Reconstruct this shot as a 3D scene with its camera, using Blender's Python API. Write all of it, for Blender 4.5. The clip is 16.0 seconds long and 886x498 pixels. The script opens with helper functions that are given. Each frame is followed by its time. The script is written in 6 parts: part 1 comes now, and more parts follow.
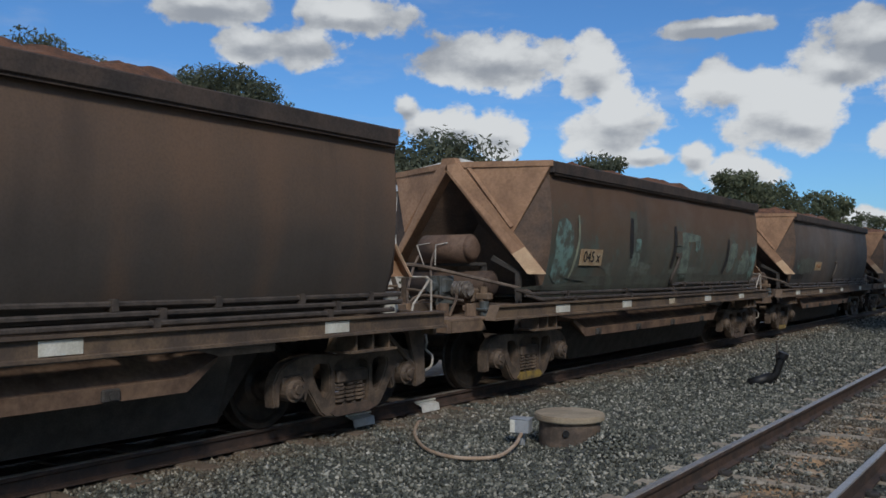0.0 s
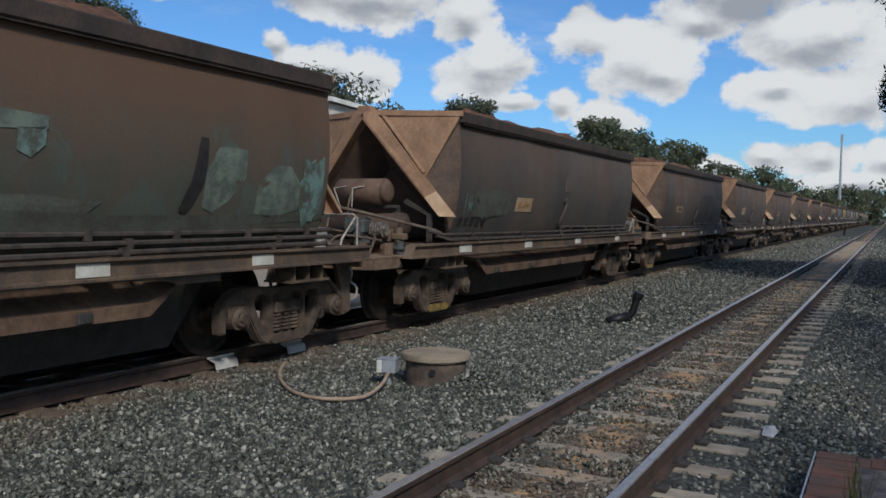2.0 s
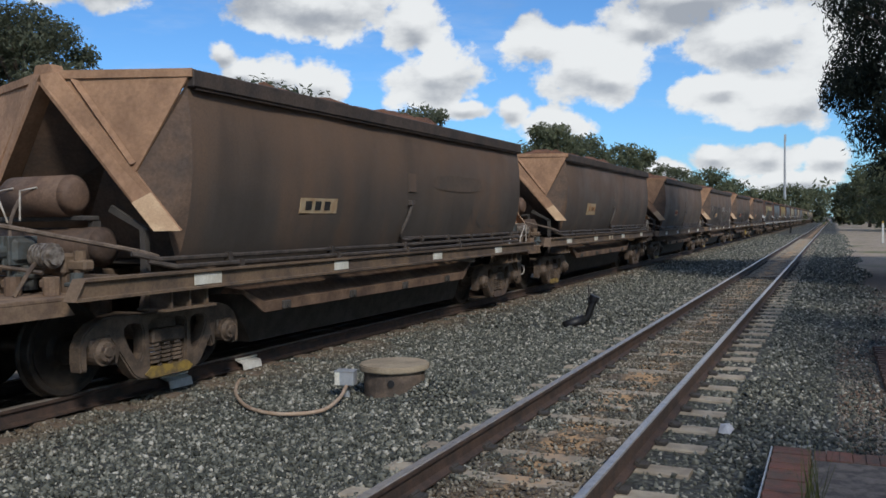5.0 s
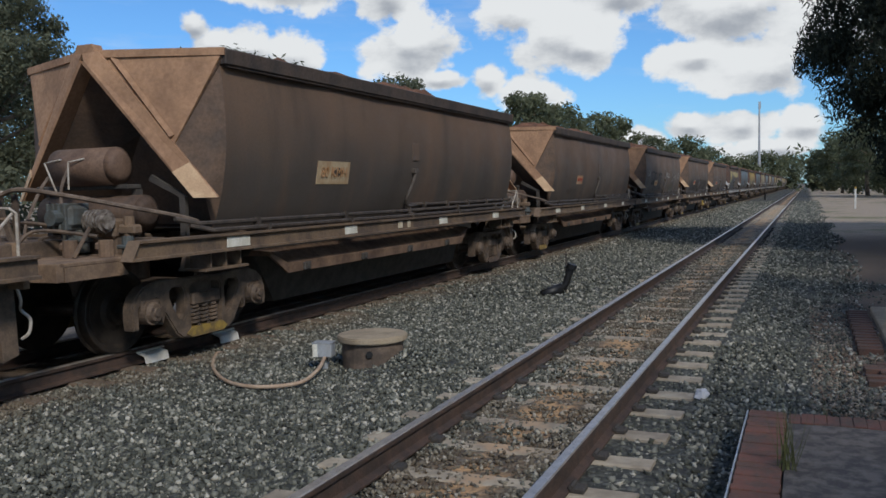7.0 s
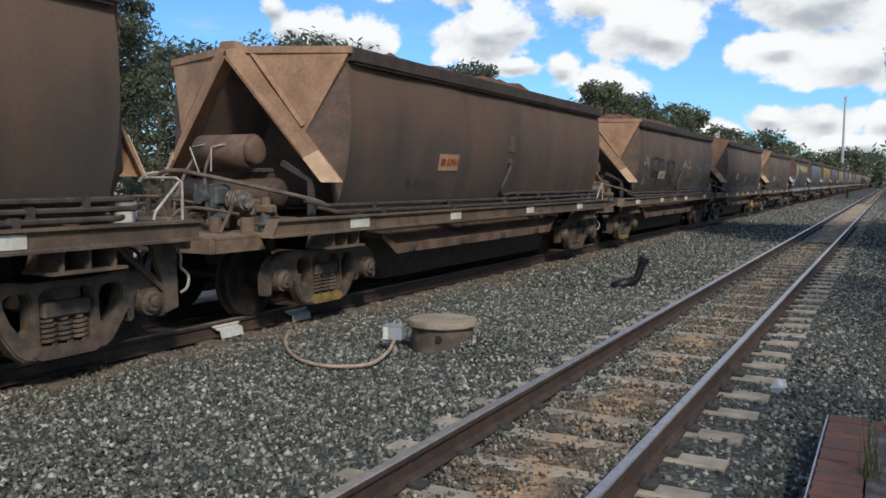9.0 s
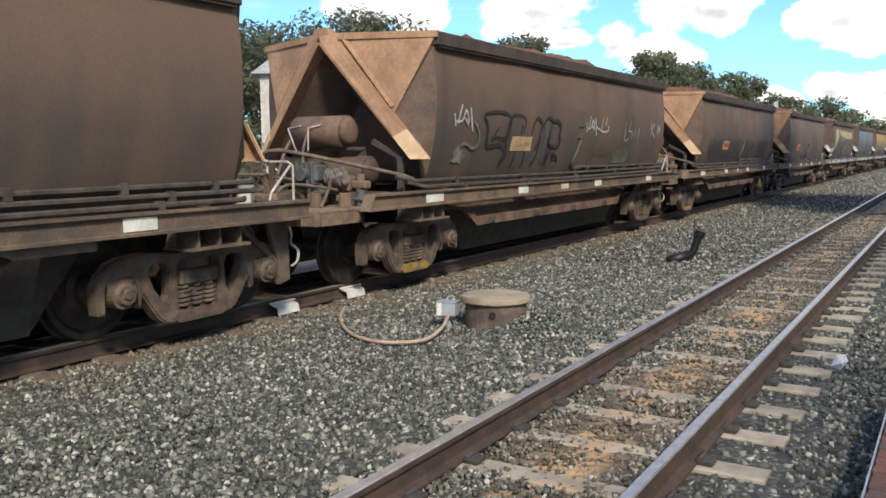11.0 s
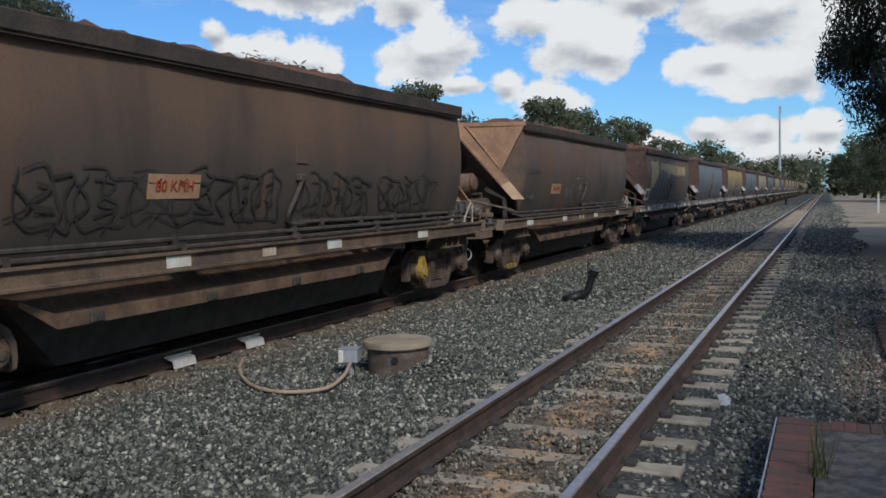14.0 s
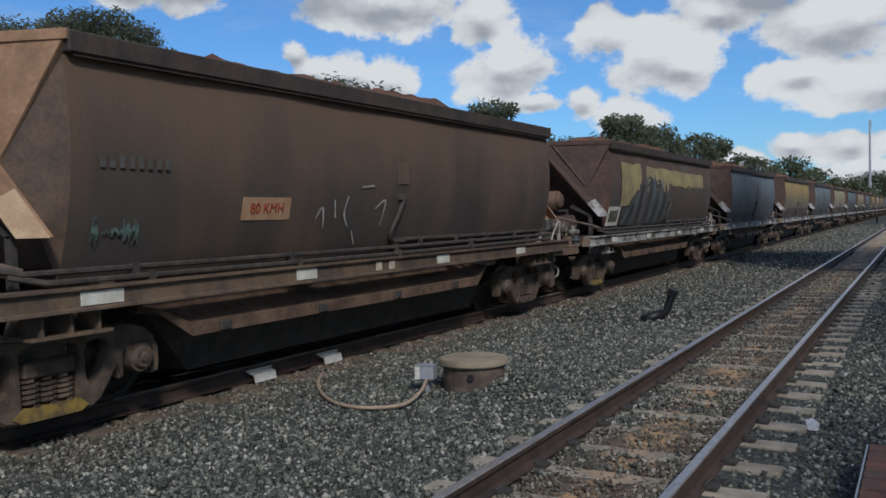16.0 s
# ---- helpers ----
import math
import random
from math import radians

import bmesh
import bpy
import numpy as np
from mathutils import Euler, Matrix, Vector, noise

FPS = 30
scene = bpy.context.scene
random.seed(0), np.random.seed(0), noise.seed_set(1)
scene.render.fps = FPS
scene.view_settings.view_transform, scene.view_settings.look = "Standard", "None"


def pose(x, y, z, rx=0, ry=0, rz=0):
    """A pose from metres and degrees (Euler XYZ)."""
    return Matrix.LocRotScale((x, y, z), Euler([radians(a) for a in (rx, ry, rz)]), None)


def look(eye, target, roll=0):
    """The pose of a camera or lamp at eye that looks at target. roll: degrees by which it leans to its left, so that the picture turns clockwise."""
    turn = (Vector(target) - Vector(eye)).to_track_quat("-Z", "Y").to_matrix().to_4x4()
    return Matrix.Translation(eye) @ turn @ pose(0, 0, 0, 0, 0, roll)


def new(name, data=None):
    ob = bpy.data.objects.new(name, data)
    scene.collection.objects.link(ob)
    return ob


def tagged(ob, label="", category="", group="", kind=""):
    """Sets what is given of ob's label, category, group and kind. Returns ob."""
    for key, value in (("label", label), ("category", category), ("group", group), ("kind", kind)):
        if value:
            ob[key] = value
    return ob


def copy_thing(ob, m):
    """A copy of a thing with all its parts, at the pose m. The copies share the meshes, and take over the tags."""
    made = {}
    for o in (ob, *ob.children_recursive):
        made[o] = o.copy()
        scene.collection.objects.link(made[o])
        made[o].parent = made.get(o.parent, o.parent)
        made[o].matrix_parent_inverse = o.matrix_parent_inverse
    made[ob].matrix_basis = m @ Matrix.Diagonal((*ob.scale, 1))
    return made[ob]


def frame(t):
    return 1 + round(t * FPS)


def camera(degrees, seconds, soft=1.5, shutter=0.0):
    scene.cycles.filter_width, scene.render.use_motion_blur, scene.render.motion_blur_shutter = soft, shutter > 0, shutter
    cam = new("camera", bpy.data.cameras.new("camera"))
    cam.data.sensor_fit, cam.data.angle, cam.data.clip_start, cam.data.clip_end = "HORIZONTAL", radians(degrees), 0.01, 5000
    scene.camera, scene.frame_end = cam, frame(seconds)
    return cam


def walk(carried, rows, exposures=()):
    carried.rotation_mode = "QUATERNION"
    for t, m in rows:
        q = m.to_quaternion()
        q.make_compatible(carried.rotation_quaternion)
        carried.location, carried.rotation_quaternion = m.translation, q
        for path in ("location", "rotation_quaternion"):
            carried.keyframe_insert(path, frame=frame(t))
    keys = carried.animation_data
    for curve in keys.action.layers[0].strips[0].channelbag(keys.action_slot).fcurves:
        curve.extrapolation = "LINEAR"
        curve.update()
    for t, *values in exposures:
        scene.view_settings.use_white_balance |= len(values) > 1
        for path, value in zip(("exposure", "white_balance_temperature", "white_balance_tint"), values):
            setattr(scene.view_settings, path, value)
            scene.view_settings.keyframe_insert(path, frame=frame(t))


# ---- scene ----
from mathutils.geometry import tessellate_polygon

# camera: a hand-held phone on the end of a station platform, panning with the train
cam = camera(55.4, 16.0, soft=1.6)
# seconds, x, y, z, heading, pitch, lean
PATH = [
    (0.0, 1.937, -0.132, 1.586, 36.71, 1.40, -0.20),
    (0.2, 1.927, -0.083, 1.579, 37.02, 1.73, -0.32),
    (0.4, 1.916, -0.050, 1.574, 35.43, 0.37, 0.02),
    (0.5, 1.910, -0.045, 1.573, 34.43, -0.30, 0.23),
    (1.0, 1.882, -0.045, 1.578, 31.39, -1.18, 0.55),
    (1.5, 1.880, -0.033, 1.563, 30.05, -1.45, -0.49),
    (2.0, 1.879, -0.012, 1.569, 27.86, -2.50, -0.96),
    (2.5, 1.894, -0.003, 1.567, 25.43, -2.29, -1.79),
    (3.0, 1.897, 0.002, 1.568, 23.41, -1.44, -1.78),
    (3.5, 1.899, 0.002, 1.570, 23.13, -1.02, -0.95),
    (4.0, 1.895, 0.005, 1.569, 23.69, -1.10, -0.87),
    (4.2, 1.890, 0.009, 1.572, 24.51, -0.91, -0.53),
    (6.3, 1.846, 0.034, 1.549, 25.06, -5.45, 2.88),
    (6.5, 1.853, 0.039, 1.557, 25.90, -5.71, 3.29),
    (6.8, 1.855, 0.058, 1.556, 25.05, -4.72, 2.31),
    (7.0, 1.856, 0.065, 1.554, 23.36, -3.89, 1.34),
    (7.3, 1.862, 0.053, 1.545, 22.38, -3.04, -0.64),
    (7.5, 1.867, 0.046, 1.541, 21.67, -3.54, -2.10),
    (8.0, 1.873, 0.051, 1.542, 17.77, -4.12, -2.60),
    (8.3, 1.855, 0.048, 1.557, 17.01, -5.06, -1.48),
    (8.5, 1.834, 0.046, 1.565, 18.55, -5.59, 0.50),
    (8.6, 1.824, 0.046, 1.564, 21.62, -5.98, 1.27),
    (8.7, 1.816, 0.045, 1.562, 24.46, -5.96, 0.64),
    (8.8, 1.809, 0.045, 1.558, 25.51, -5.36, -0.00),
    (9.0, 1.801, 0.045, 1.555, 27.93, -4.76, -0.43),
    (9.2, 1.800, 0.031, 1.557, 30.04, -4.84, -0.61),
    (11.3, 1.795, 0.034, 1.567, 31.60, -6.50, 0.37),
    (11.5, 1.817, -0.013, 1.574, 33.02, -4.51, -1.99),
    (12.0, 1.829, 0.009, 1.562, 28.29, -4.09, -0.79),
    (12.3, 1.821, 0.013, 1.568, 25.09, -4.09, 0.44),
    (12.5, 1.814, 0.013, 1.573, 23.04, -4.50, -0.19),
    (13.0, 1.811, -0.024, 1.575, 22.28, -4.45, 0.53),
    (13.5, 1.805, -0.012, 1.572, 23.47, -4.27, 1.19),
    (14.0, 1.809, -0.005, 1.569, 24.57, -3.50, 1.44),
    (14.5, 1.812, 0.004, 1.572, 23.10, -3.48, 0.66),
    (15.0, 1.809, -0.045, 1.578, 22.65, -2.98, 0.64),
    (15.3, 1.806, -0.035, 1.578, 25.07, -3.03, 1.52),
    (15.5, 1.805, -0.030, 1.578, 26.54, -2.91, 0.98),
    (16.0, 1.811, -0.034, 1.575, 29.65, -2.18, 1.41),
]
walk(cam, [(t, pose(x, y, z, 90 + p, 0, h) @ pose(0, 0, 0, 0, 0, -r)) for t, x, y, z, h, p, r in PATH],
     [(0.0, -0.33, 6230, 8), (0.5, -0.31, 6230, 8), (1.5, -0.24, 6230, 8), (3.5, -0.14, 6180, 8), (4.2, -0.12, 6230, 8), (6.3, 0.17, 6340, 8), (6.7, 0.06, 6320, 8), (7.1, -0.1, 6280, 8), (8.0, 0.05, 6280, 8), (8.7, 0.26, 6380, 8),
      (9.2, 0.18, 6380, 8), (11.3, 0.88, 6910, 8), (11.6, 0.75, 6810, 8), (12.1, 0.23, 6430, 8), (12.5, -0.02, 6280, 8), (13.2, -0.14, 6280, 8), (14.0, -0.05, 6250, 8), (14.5, -0.1, 6220, 8), (15.0, -0.28, 6190, 8), (16.0, -0.27, 6120, 8)])

# ---- light ----
SUN_AZ, SUN_EL = 135.0, 40.0          # degrees clockwise from +y, and above the horizon
sun_way = Vector((math.sin(radians(SUN_AZ)) * math.cos(radians(SUN_EL)),
                  math.cos(radians(SUN_AZ)) * math.cos(radians(SUN_EL)), math.sin(radians(SUN_EL))))
sun = new("sun", bpy.data.lights.new("sun", "SUN"))
sun.data.energy, sun.data.angle, sun.data.color = 2.5, radians(8), (1.0, 0.92, 0.82)
sun.matrix_world = look(sun_way * 50, (0, 0, 0))


class Nodes:
    """Short hand for building node trees."""

    def __init__(self, tree):
        self.tree = tree
        tree.nodes.clear()

    def add(self, kind):
        return self.tree.nodes.new(kind)

    def link(self, a, b):
        self.tree.links.new(a, b)

    def put(self, socket, v):
        if isinstance(v, (int, float)):
            socket.default_value = v
        elif isinstance(v, tuple):
            socket.default_value = (*v, 1) if len(v) == 3 and socket.type == "RGBA" else v
        else:
            self.link(v, socket)

    def math(self, op, a, b=0.0, c=0.0, clamp=False):
        n = self.add("ShaderNodeMath")
        n.operation, n.use_clamp = op, clamp
        for s, v in zip(n.inputs, (a, b, c)):
            self.put(s, v)
        return n.outputs[0]

    def mix(self, fac, a, b, blend="MIX"):
        n = self.add("ShaderNodeMix")
        n.data_type, n.blend_type = "RGBA", blend
        self.put(n.inputs[0], fac), self.put(n.inputs[6], a), self.put(n.inputs[7], b)
        return n.outputs[2]

    def noise(self, vec, scale, detail=4.0, rough=0.6, distort=0.0):
        n = self.add("ShaderNodeTexNoise")
        if vec is not None:
            self.link(vec, n.inputs["Vector"])
        n.inputs["Scale"].default_value, n.inputs["Detail"].default_value = scale, detail
        n.inputs["Roughness"].default_value, n.inputs["Distortion"].default_value = rough, distort
        return n.outputs[0]

    def ramp(self, fac, lo, hi, a=0.0, b=1.0):
        n = self.add("ShaderNodeMapRange")
        n.interpolation_type = "SMOOTHSTEP"
        for s, v in zip(n.inputs, (fac, lo, hi, a, b)):
            self.put(s, v)
        return n.outputs[0]

    def scaled(self, vec, x, y, z):
        n = self.add("ShaderNodeMapping")
        self.link(vec, n.inputs[0])
        n.inputs[3].default_value = (x, y, z)
        return n.outputs[0]


# cumulus clouds as (azimuth, elevation, half width, half height), in degrees
CLOUDS = [(-39.1, 10.7, 1.2, 1.2), (-38.2, 9.7, 1.9, 1.2), (-35.9, 9.4, 1.7, 1.6), (-33.0, 9.1, 2.0, 1.7), (-33.0, 14.0, 5.4, 2.0), (-26.6, 12.9, 2.2, 2.5), (-25.2, 9.6, 3.2, 2.6),
          (-23.3, 7.4, 2.2, 0.8), (-18.3, 11.5, 2.6, 1.8), (-15.2, 10.5, 3.9, 2.9), (-13.4, 9.0, 2.3, 1.7), (-20.0, 7.3, 1.4, 1.3), (-17.3, 6.4, 2.8, 1.2),
          (-8.7, 13.8, 4.8, 2.0), (-11.6, 12.2, 3.0, 1.5), (-4.6, 11.2, 5.0, 2.3), (-6.3, 8.1, 3.4, 1.2), (-3.4, 7.2, 3.9, 1.9), (-7.0, 3.8, 1.9, 1.0),
          (-3.8, 3.7, 2.4, 1.3), (-9.8, 3.1, 1.9, 0.8), (-0.2, 3.5, 1.6, 1.2), (-2.5, 2.2, 3.2, 0.8), (-18.8, 15.4, 4.3, 0.7), (-52.4, 16.8, 4.3, 1.2),
          (-49.6, 14.6, 2.3, 1.3), (-46.1, 14.8, 2.9, 1.5), (-43.0, 16.6, 3.9, 1.2), (2.0, 9.8, 5.0, 2.6), (3.0, 14.0, 5.0, 2.4)]


def make_world():
    world = bpy.data.worlds.new("sky")
    scene.world = world
    world.use_nodes = True
    n = Nodes(world.node_tree)
    sky = n.add("ShaderNodeTexSky")
    sky.sky_type, sky.sun_disc = "NISHITA", False
    sky.sun_elevation, sky.sun_rotation = radians(SUN_EL), radians(SUN_AZ)
    sky.air_density, sky.dust_density, sky.ozone_density = 1.0, 0.6, 1.6
    co = n.add("ShaderNodeTexCoord").outputs["Generated"]
    sep = n.add("ShaderNodeSeparateXYZ")
    n.link(co, sep.inputs[0])
    x, y, z = sep.outputs
    az = n.math("MULTIPLY", n.math("ARCTAN2", x, y), 180 / math.pi)
    el = n.math("MULTIPLY", n.math("ARCSINE", z), 180 / math.pi)
    puff = n.noise(n.scaled(co, 1, 1, 1.3), 22, 8, 0.56)
    big = n.noise(n.scaled(co, 1, 1, 1.7), 4.0, 3, 0.5)
    lump = n.noise(n.scaled(co, 1, 1, 1.2), 9, 4, 0.5)
    wob = n.math("ADD", n.math("MULTIPLY", n.math("SUBTRACT", puff, 0.5), 1.9), n.math("MULTIPLY", n.math("SUBTRACT", lump, 0.5), 0.5))
    cover = None
    lift = None
    for a, e, w, h in CLOUDS:
        dx = n.math("DIVIDE", n.math("SUBTRACT", az, a), w * 1.04)
        dy = n.math("DIVIDE", n.math("SUBTRACT", el, e), h * 1.04)
        r = n.math("SQRT", n.math("ADD", n.math("MULTIPLY", dx, dx), n.math("MULTIPLY", dy, dy)))
        s = n.math("SUBTRACT", 1.0, r)
        if cover is None:
            cover, lift = s, n.math("MULTIPLY", dy, n.math("POWER", n.math("MAXIMUM", s, 0.0), 2.0))
        else:
            cover = n.math("SMOOTH_MAX", cover, s, 0.12)
            lift = n.math("ADD", lift, n.math("MULTIPLY", dy, n.math("POWER", n.math("MAXIMUM", s, 0.0), 2.0)))
    # away from the modelled clouds the broken cover goes on
    side = n.math("ABSOLUTE", n.math("ADD", az, 26.0))
    outside = n.math("MAXIMUM", n.ramp(side, 34, 44), n.ramp(el, 17, 22))
    rest = n.math("SUBTRACT", n.math("MULTIPLY", n.ramp(big, 0.42, 0.62), 1.4), 0.7)
    cover = n.math("ADD", n.math("MULTIPLY", cover, n.math("SUBTRACT", 1.0, outside)), n.math("MULTIPLY", rest, outside))
    dens = n.math("ADD", cover, wob)
    mask = n.ramp(dens, -0.06, 0.26)
    thin = n.math("MULTIPLY", n.ramp(n.noise(n.scaled(co, 1, 1, 5), 5, 6), 0.5, 0.75), 0.35)
    mask = n.math("MAXIMUM", mask, n.math("MULTIPLY", thin, n.ramp(el, 0, 9, 1, 0.6)))
    body = n.noise(n.scaled(co, 1, 1, 2.0), 11, 6, 0.55)
    grey = n.math("ADD", n.math("MULTIPLY", lift, -4.2), n.math("MULTIPLY", n.math("SUBTRACT", body, 0.47), 2.6))
    grey = n.math("ADD", grey, n.ramp(el, 11.0, 15.0, 0, 0.45))
    grey = n.math("ADD", grey, n.math("MULTIPLY", n.math("SUBTRACT", puff, 0.5), -1.3))
    tone = n.mix(n.ramp(grey, -0.15, 1.15), (7.3, 7.3, 7.3), (3.2, 3.4, 3.8))
    blue = n.mix(1.0, sky.outputs[0], (0.52, 0.84, 1.2), "MULTIPLY")
    out = n.mix(mask, blue, tone)
    bg = n.add("ShaderNodeBackground")
    n.link(out, bg.inputs[0])
    bg.inputs[1].default_value = 0.115
    n.link(bg.outputs[0], n.add("ShaderNodeOutputWorld").inputs[0])


make_world()

# ---- materials ----
def material(name, build):
    m = bpy.data.materials.new(name)
    m.use_nodes = True
    n = Nodes(m.node_tree)
    bsdf = n.add("ShaderNodeBsdfPrincipled")
    n.link(bsdf.outputs[0], n.add("ShaderNodeOutputMaterial").inputs[0])
    co = n.add("ShaderNodeTexCoord").outputs["Object"]
    build(n, bsdf, co)
    return m


def bump(n, bsdf, height, strength, distance):
    b = n.add("ShaderNodeBump")
    b.inputs["Strength"].default_value, b.inputs["Distance"].default_value = strength, distance
    n.link(height, b.inputs["Height"])
    n.link(b.outputs[0], bsdf.inputs["Normal"])


def worn(name, base, dark, scale=6.0, rough=0.7, metal=0.0, bump_size=0.002, contrast=(0.35, 0.65)):
    """Paint, metal or stone in two tones, with coarse stains and fine grain."""
    def build(n, bsdf, co):
        coarse = n.noise(co, scale, 6, 0.65)
        fine = n.noise(co, scale * 14, 4, 0.6)
        c = n.mix(n.ramp(coarse, *contrast), dark, base)
        c = n.mix(n.math("MULTIPLY", n.ramp(fine, 0.3, 0.75), 0.35), c, tuple(v * 0.55 for v in dark))
        n.link(c, bsdf.inputs["Base Color"])
        n.put(bsdf.inputs["Roughness"], n.ramp(fine, 0.2, 0.8, rough - 0.1, min(1, rough + 0.12)))
        bsdf.inputs["Metallic"].default_value = metal
        bump(n, bsdf, n.math("ADD", fine, coarse), 0.6, bump_size)
    return material(name, build)


def hopper_paint(name, low, high, dust, patch=None):
    """Steel side: faded paint under ore dust, with rain streaks, weld seams and old patches of paint."""
    def build(n, bsdf, co):
        sep = n.add("ShaderNodeSeparateXYZ")
        n.link(co, sep.inputs[0])
        rnd = n.add("ShaderNodeObjectInfo").outputs["Random"]
        shift = n.add("ShaderNodeVectorMath")
        n.link(co, shift.inputs[0])
        comb = n.add("ShaderNodeCombineXYZ")
        n.link(n.math("MULTIPLY", rnd, 60.0), comb.inputs[1])
        n.link(comb.outputs[0], shift.inputs[1])
        p = shift.outputs[0]
        streak = n.noise(n.scaled(p, 0.8, 0.9, 0.16), 1.7, 4, 0.5)
        blotch = n.noise(n.scaled(p, 1, 0.6, 0.9), 1.3, 5, 0.6)
        fine = n.noise(p, 40, 5, 0.65)
        height = n.math("ADD", sep.outputs[2], n.math("MULTIPLY", n.math("SUBTRACT", blotch, 0.5), 1.1))
        c = n.mix(n.ramp(height, 1.6, 2.75), low, high)
        c = n.mix(n.math("MULTIPLY", n.ramp(streak, 0.45, 0.7), 0.45), c, dust)
        c = n.mix(n.math("MULTIPLY", n.ramp(streak, 0.46, 0.3), 0.4), c, tuple(v * 0.5 for v in low))
        if patch:
            where = n.math("MULTIPLY", n.ramp(n.noise(n.scaled(p, 1, 0.9, 0.7), 1.9, 5, 0.6, 0.8), 0.53, 0.6), n.ramp(height, 2.55, 2.2))
            c = n.mix(n.math("MULTIPLY", where, 0.75), c, patch)
        c = n.mix(n.math("MULTIPLY", n.ramp(fine, 0.35, 0.75), 0.25), c, tuple(v * 0.4 for v in low))
        n.link(c, bsdf.inputs["Base Color"])
        n.put(bsdf.inputs["Roughness"], n.ramp(blotch, 0.3, 0.7, 0.5, 0.75))
        bump(n, bsdf, n.math("ADD", n.math("MULTIPLY", fine, 0.12), blotch), 0.4, 0.02)
    return material(name, build)


PAINT = {
    "brown": hopper_paint("hopper brown", (0.084, 0.07, 0.06), (0.146, 0.094, 0.062), (0.20, 0.116, 0.07)),
    "green": hopper_paint("hopper brown over green", (0.092, 0.098, 0.08), (0.14, 0.082, 0.05), (0.16, 0.10, 0.062), (0.10, 0.125, 0.105)),
    "grey": hopper_paint("hopper grey brown", (0.09, 0.081, 0.073), (0.13, 0.095, 0.072), (0.17, 0.115, 0.08)),
    "yellow": hopper_paint("hopper yellow", (0.17, 0.15, 0.11), (0.40, 0.27, 0.08), (0.26, 0.19, 0.11)),
    "blue": hopper_paint("hopper blue grey", (0.095, 0.108, 0.115), (0.17, 0.205, 0.225), (0.15, 0.125, 0.105)),
    "mural": hopper_paint("hopper brown under a mural", (0.085, 0.078, 0.07), (0.125, 0.075, 0.052), (0.15, 0.1, 0.07)),
    "pale": hopper_paint("hopper pale", (0.24, 0.21, 0.165), (0.36, 0.30, 0.18), (0.30, 0.22, 0.14)),
}
DUST = worn("ore dusted steel", (0.43, 0.25, 0.143), (0.255, 0.146, 0.085), 1.7, 0.85)
DUST_RED = worn("red brown steel", (0.125, 0.066, 0.047), (0.062, 0.04, 0.032), 1.6, 0.8)
SHOE = worn("pale dusted steel", (0.62, 0.44, 0.275), (0.48, 0.32, 0.195), 4.0, 0.85)
CREAM = worn("dusty cream paint", (0.66, 0.58, 0.44), (0.46, 0.37, 0.26), 7.0, 0.7)
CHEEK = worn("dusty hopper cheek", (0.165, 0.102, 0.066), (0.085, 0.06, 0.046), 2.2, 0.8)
TEAL_GREY = worn("grey green paint", (0.20, 0.25, 0.20), (0.11, 0.13, 0.11), 6.0, 0.65)
GREENISH = worn("old green grey paint", (0.12, 0.132, 0.105), (0.085, 0.08, 0.065), 3.0, 0.65)
PALEGREEN = worn("pale green paint", (0.36, 0.38, 0.26), (0.22, 0.24, 0.18), 6.0, 0.65)
ORANGEP = worn("faded orange plate", (0.52, 0.34, 0.21), (0.44, 0.25, 0.14), 7.0, 0.6)
GREYP = worn("grey spray paint", (0.105, 0.105, 0.105), (0.065, 0.06, 0.055), 4.0, 0.65)
GOLDP = worn("gold brown spray paint", (0.17, 0.12, 0.06), (0.10, 0.075, 0.05), 5.0, 0.7)
FADED = worn("faded stencil paint", (0.12, 0.11, 0.1), (0.085, 0.075, 0.068), 7.0, 0.7)
BLACK_FAINT = worn("worn black spray paint", (0.03, 0.028, 0.027), (0.062, 0.052, 0.046), 10.0, 0.7)
PALEWASH = worn("pale sprayed wash", (0.27, 0.25, 0.225), (0.12, 0.1, 0.085), 7.0, 0.7)
YELLOWP = worn("faded yellow paint", (0.46, 0.37, 0.16), (0.30, 0.24, 0.13), 2.0, 0.65)
BROWNP = worn("brown spray paint", (0.13, 0.09, 0.065), (0.09, 0.07, 0.055), 3.0, 0.7)
BLUEP = worn("blue grey spray paint", (0.16, 0.20, 0.24), (0.10, 0.12, 0.14), 4.0, 0.7)
RIM = worn("dark rim steel", (0.085, 0.06, 0.046), (0.045, 0.035, 0.03), 3.0, 0.75)
SILL = worn("dusty sill steel", (0.20, 0.135, 0.085), (0.09, 0.065, 0.05), 2.5, 0.75)
SILL_PALE = worn("flaking pale sill paint", (0.46, 0.45, 0.43), (0.11, 0.09, 0.075), 2.2, 0.75, 0, 0.002, (0.44, 0.58))
PLATF = worn("dusty platform steel", (0.29, 0.195, 0.125), (0.15, 0.10, 0.07), 4.0, 0.85)
SKIRT = worn("rusty chute steel", (0.24, 0.15, 0.095), (0.09, 0.055, 0.04), 1.6, 0.8)
FRAME = worn("grimy bogie steel", (0.17, 0.12, 0.085), (0.07, 0.052, 0.04), 5.0, 0.7)
# dusty paint, darkened for the shade under the end braces
TANK = worn("dusty shaded tank paint", (0.21, 0.13, 0.086), (0.115, 0.07, 0.049), 3.0, 0.75)
VALVE = worn("valve casting", (0.10, 0.12, 0.125), (0.07, 0.068, 0.06), 8.0, 0.6)
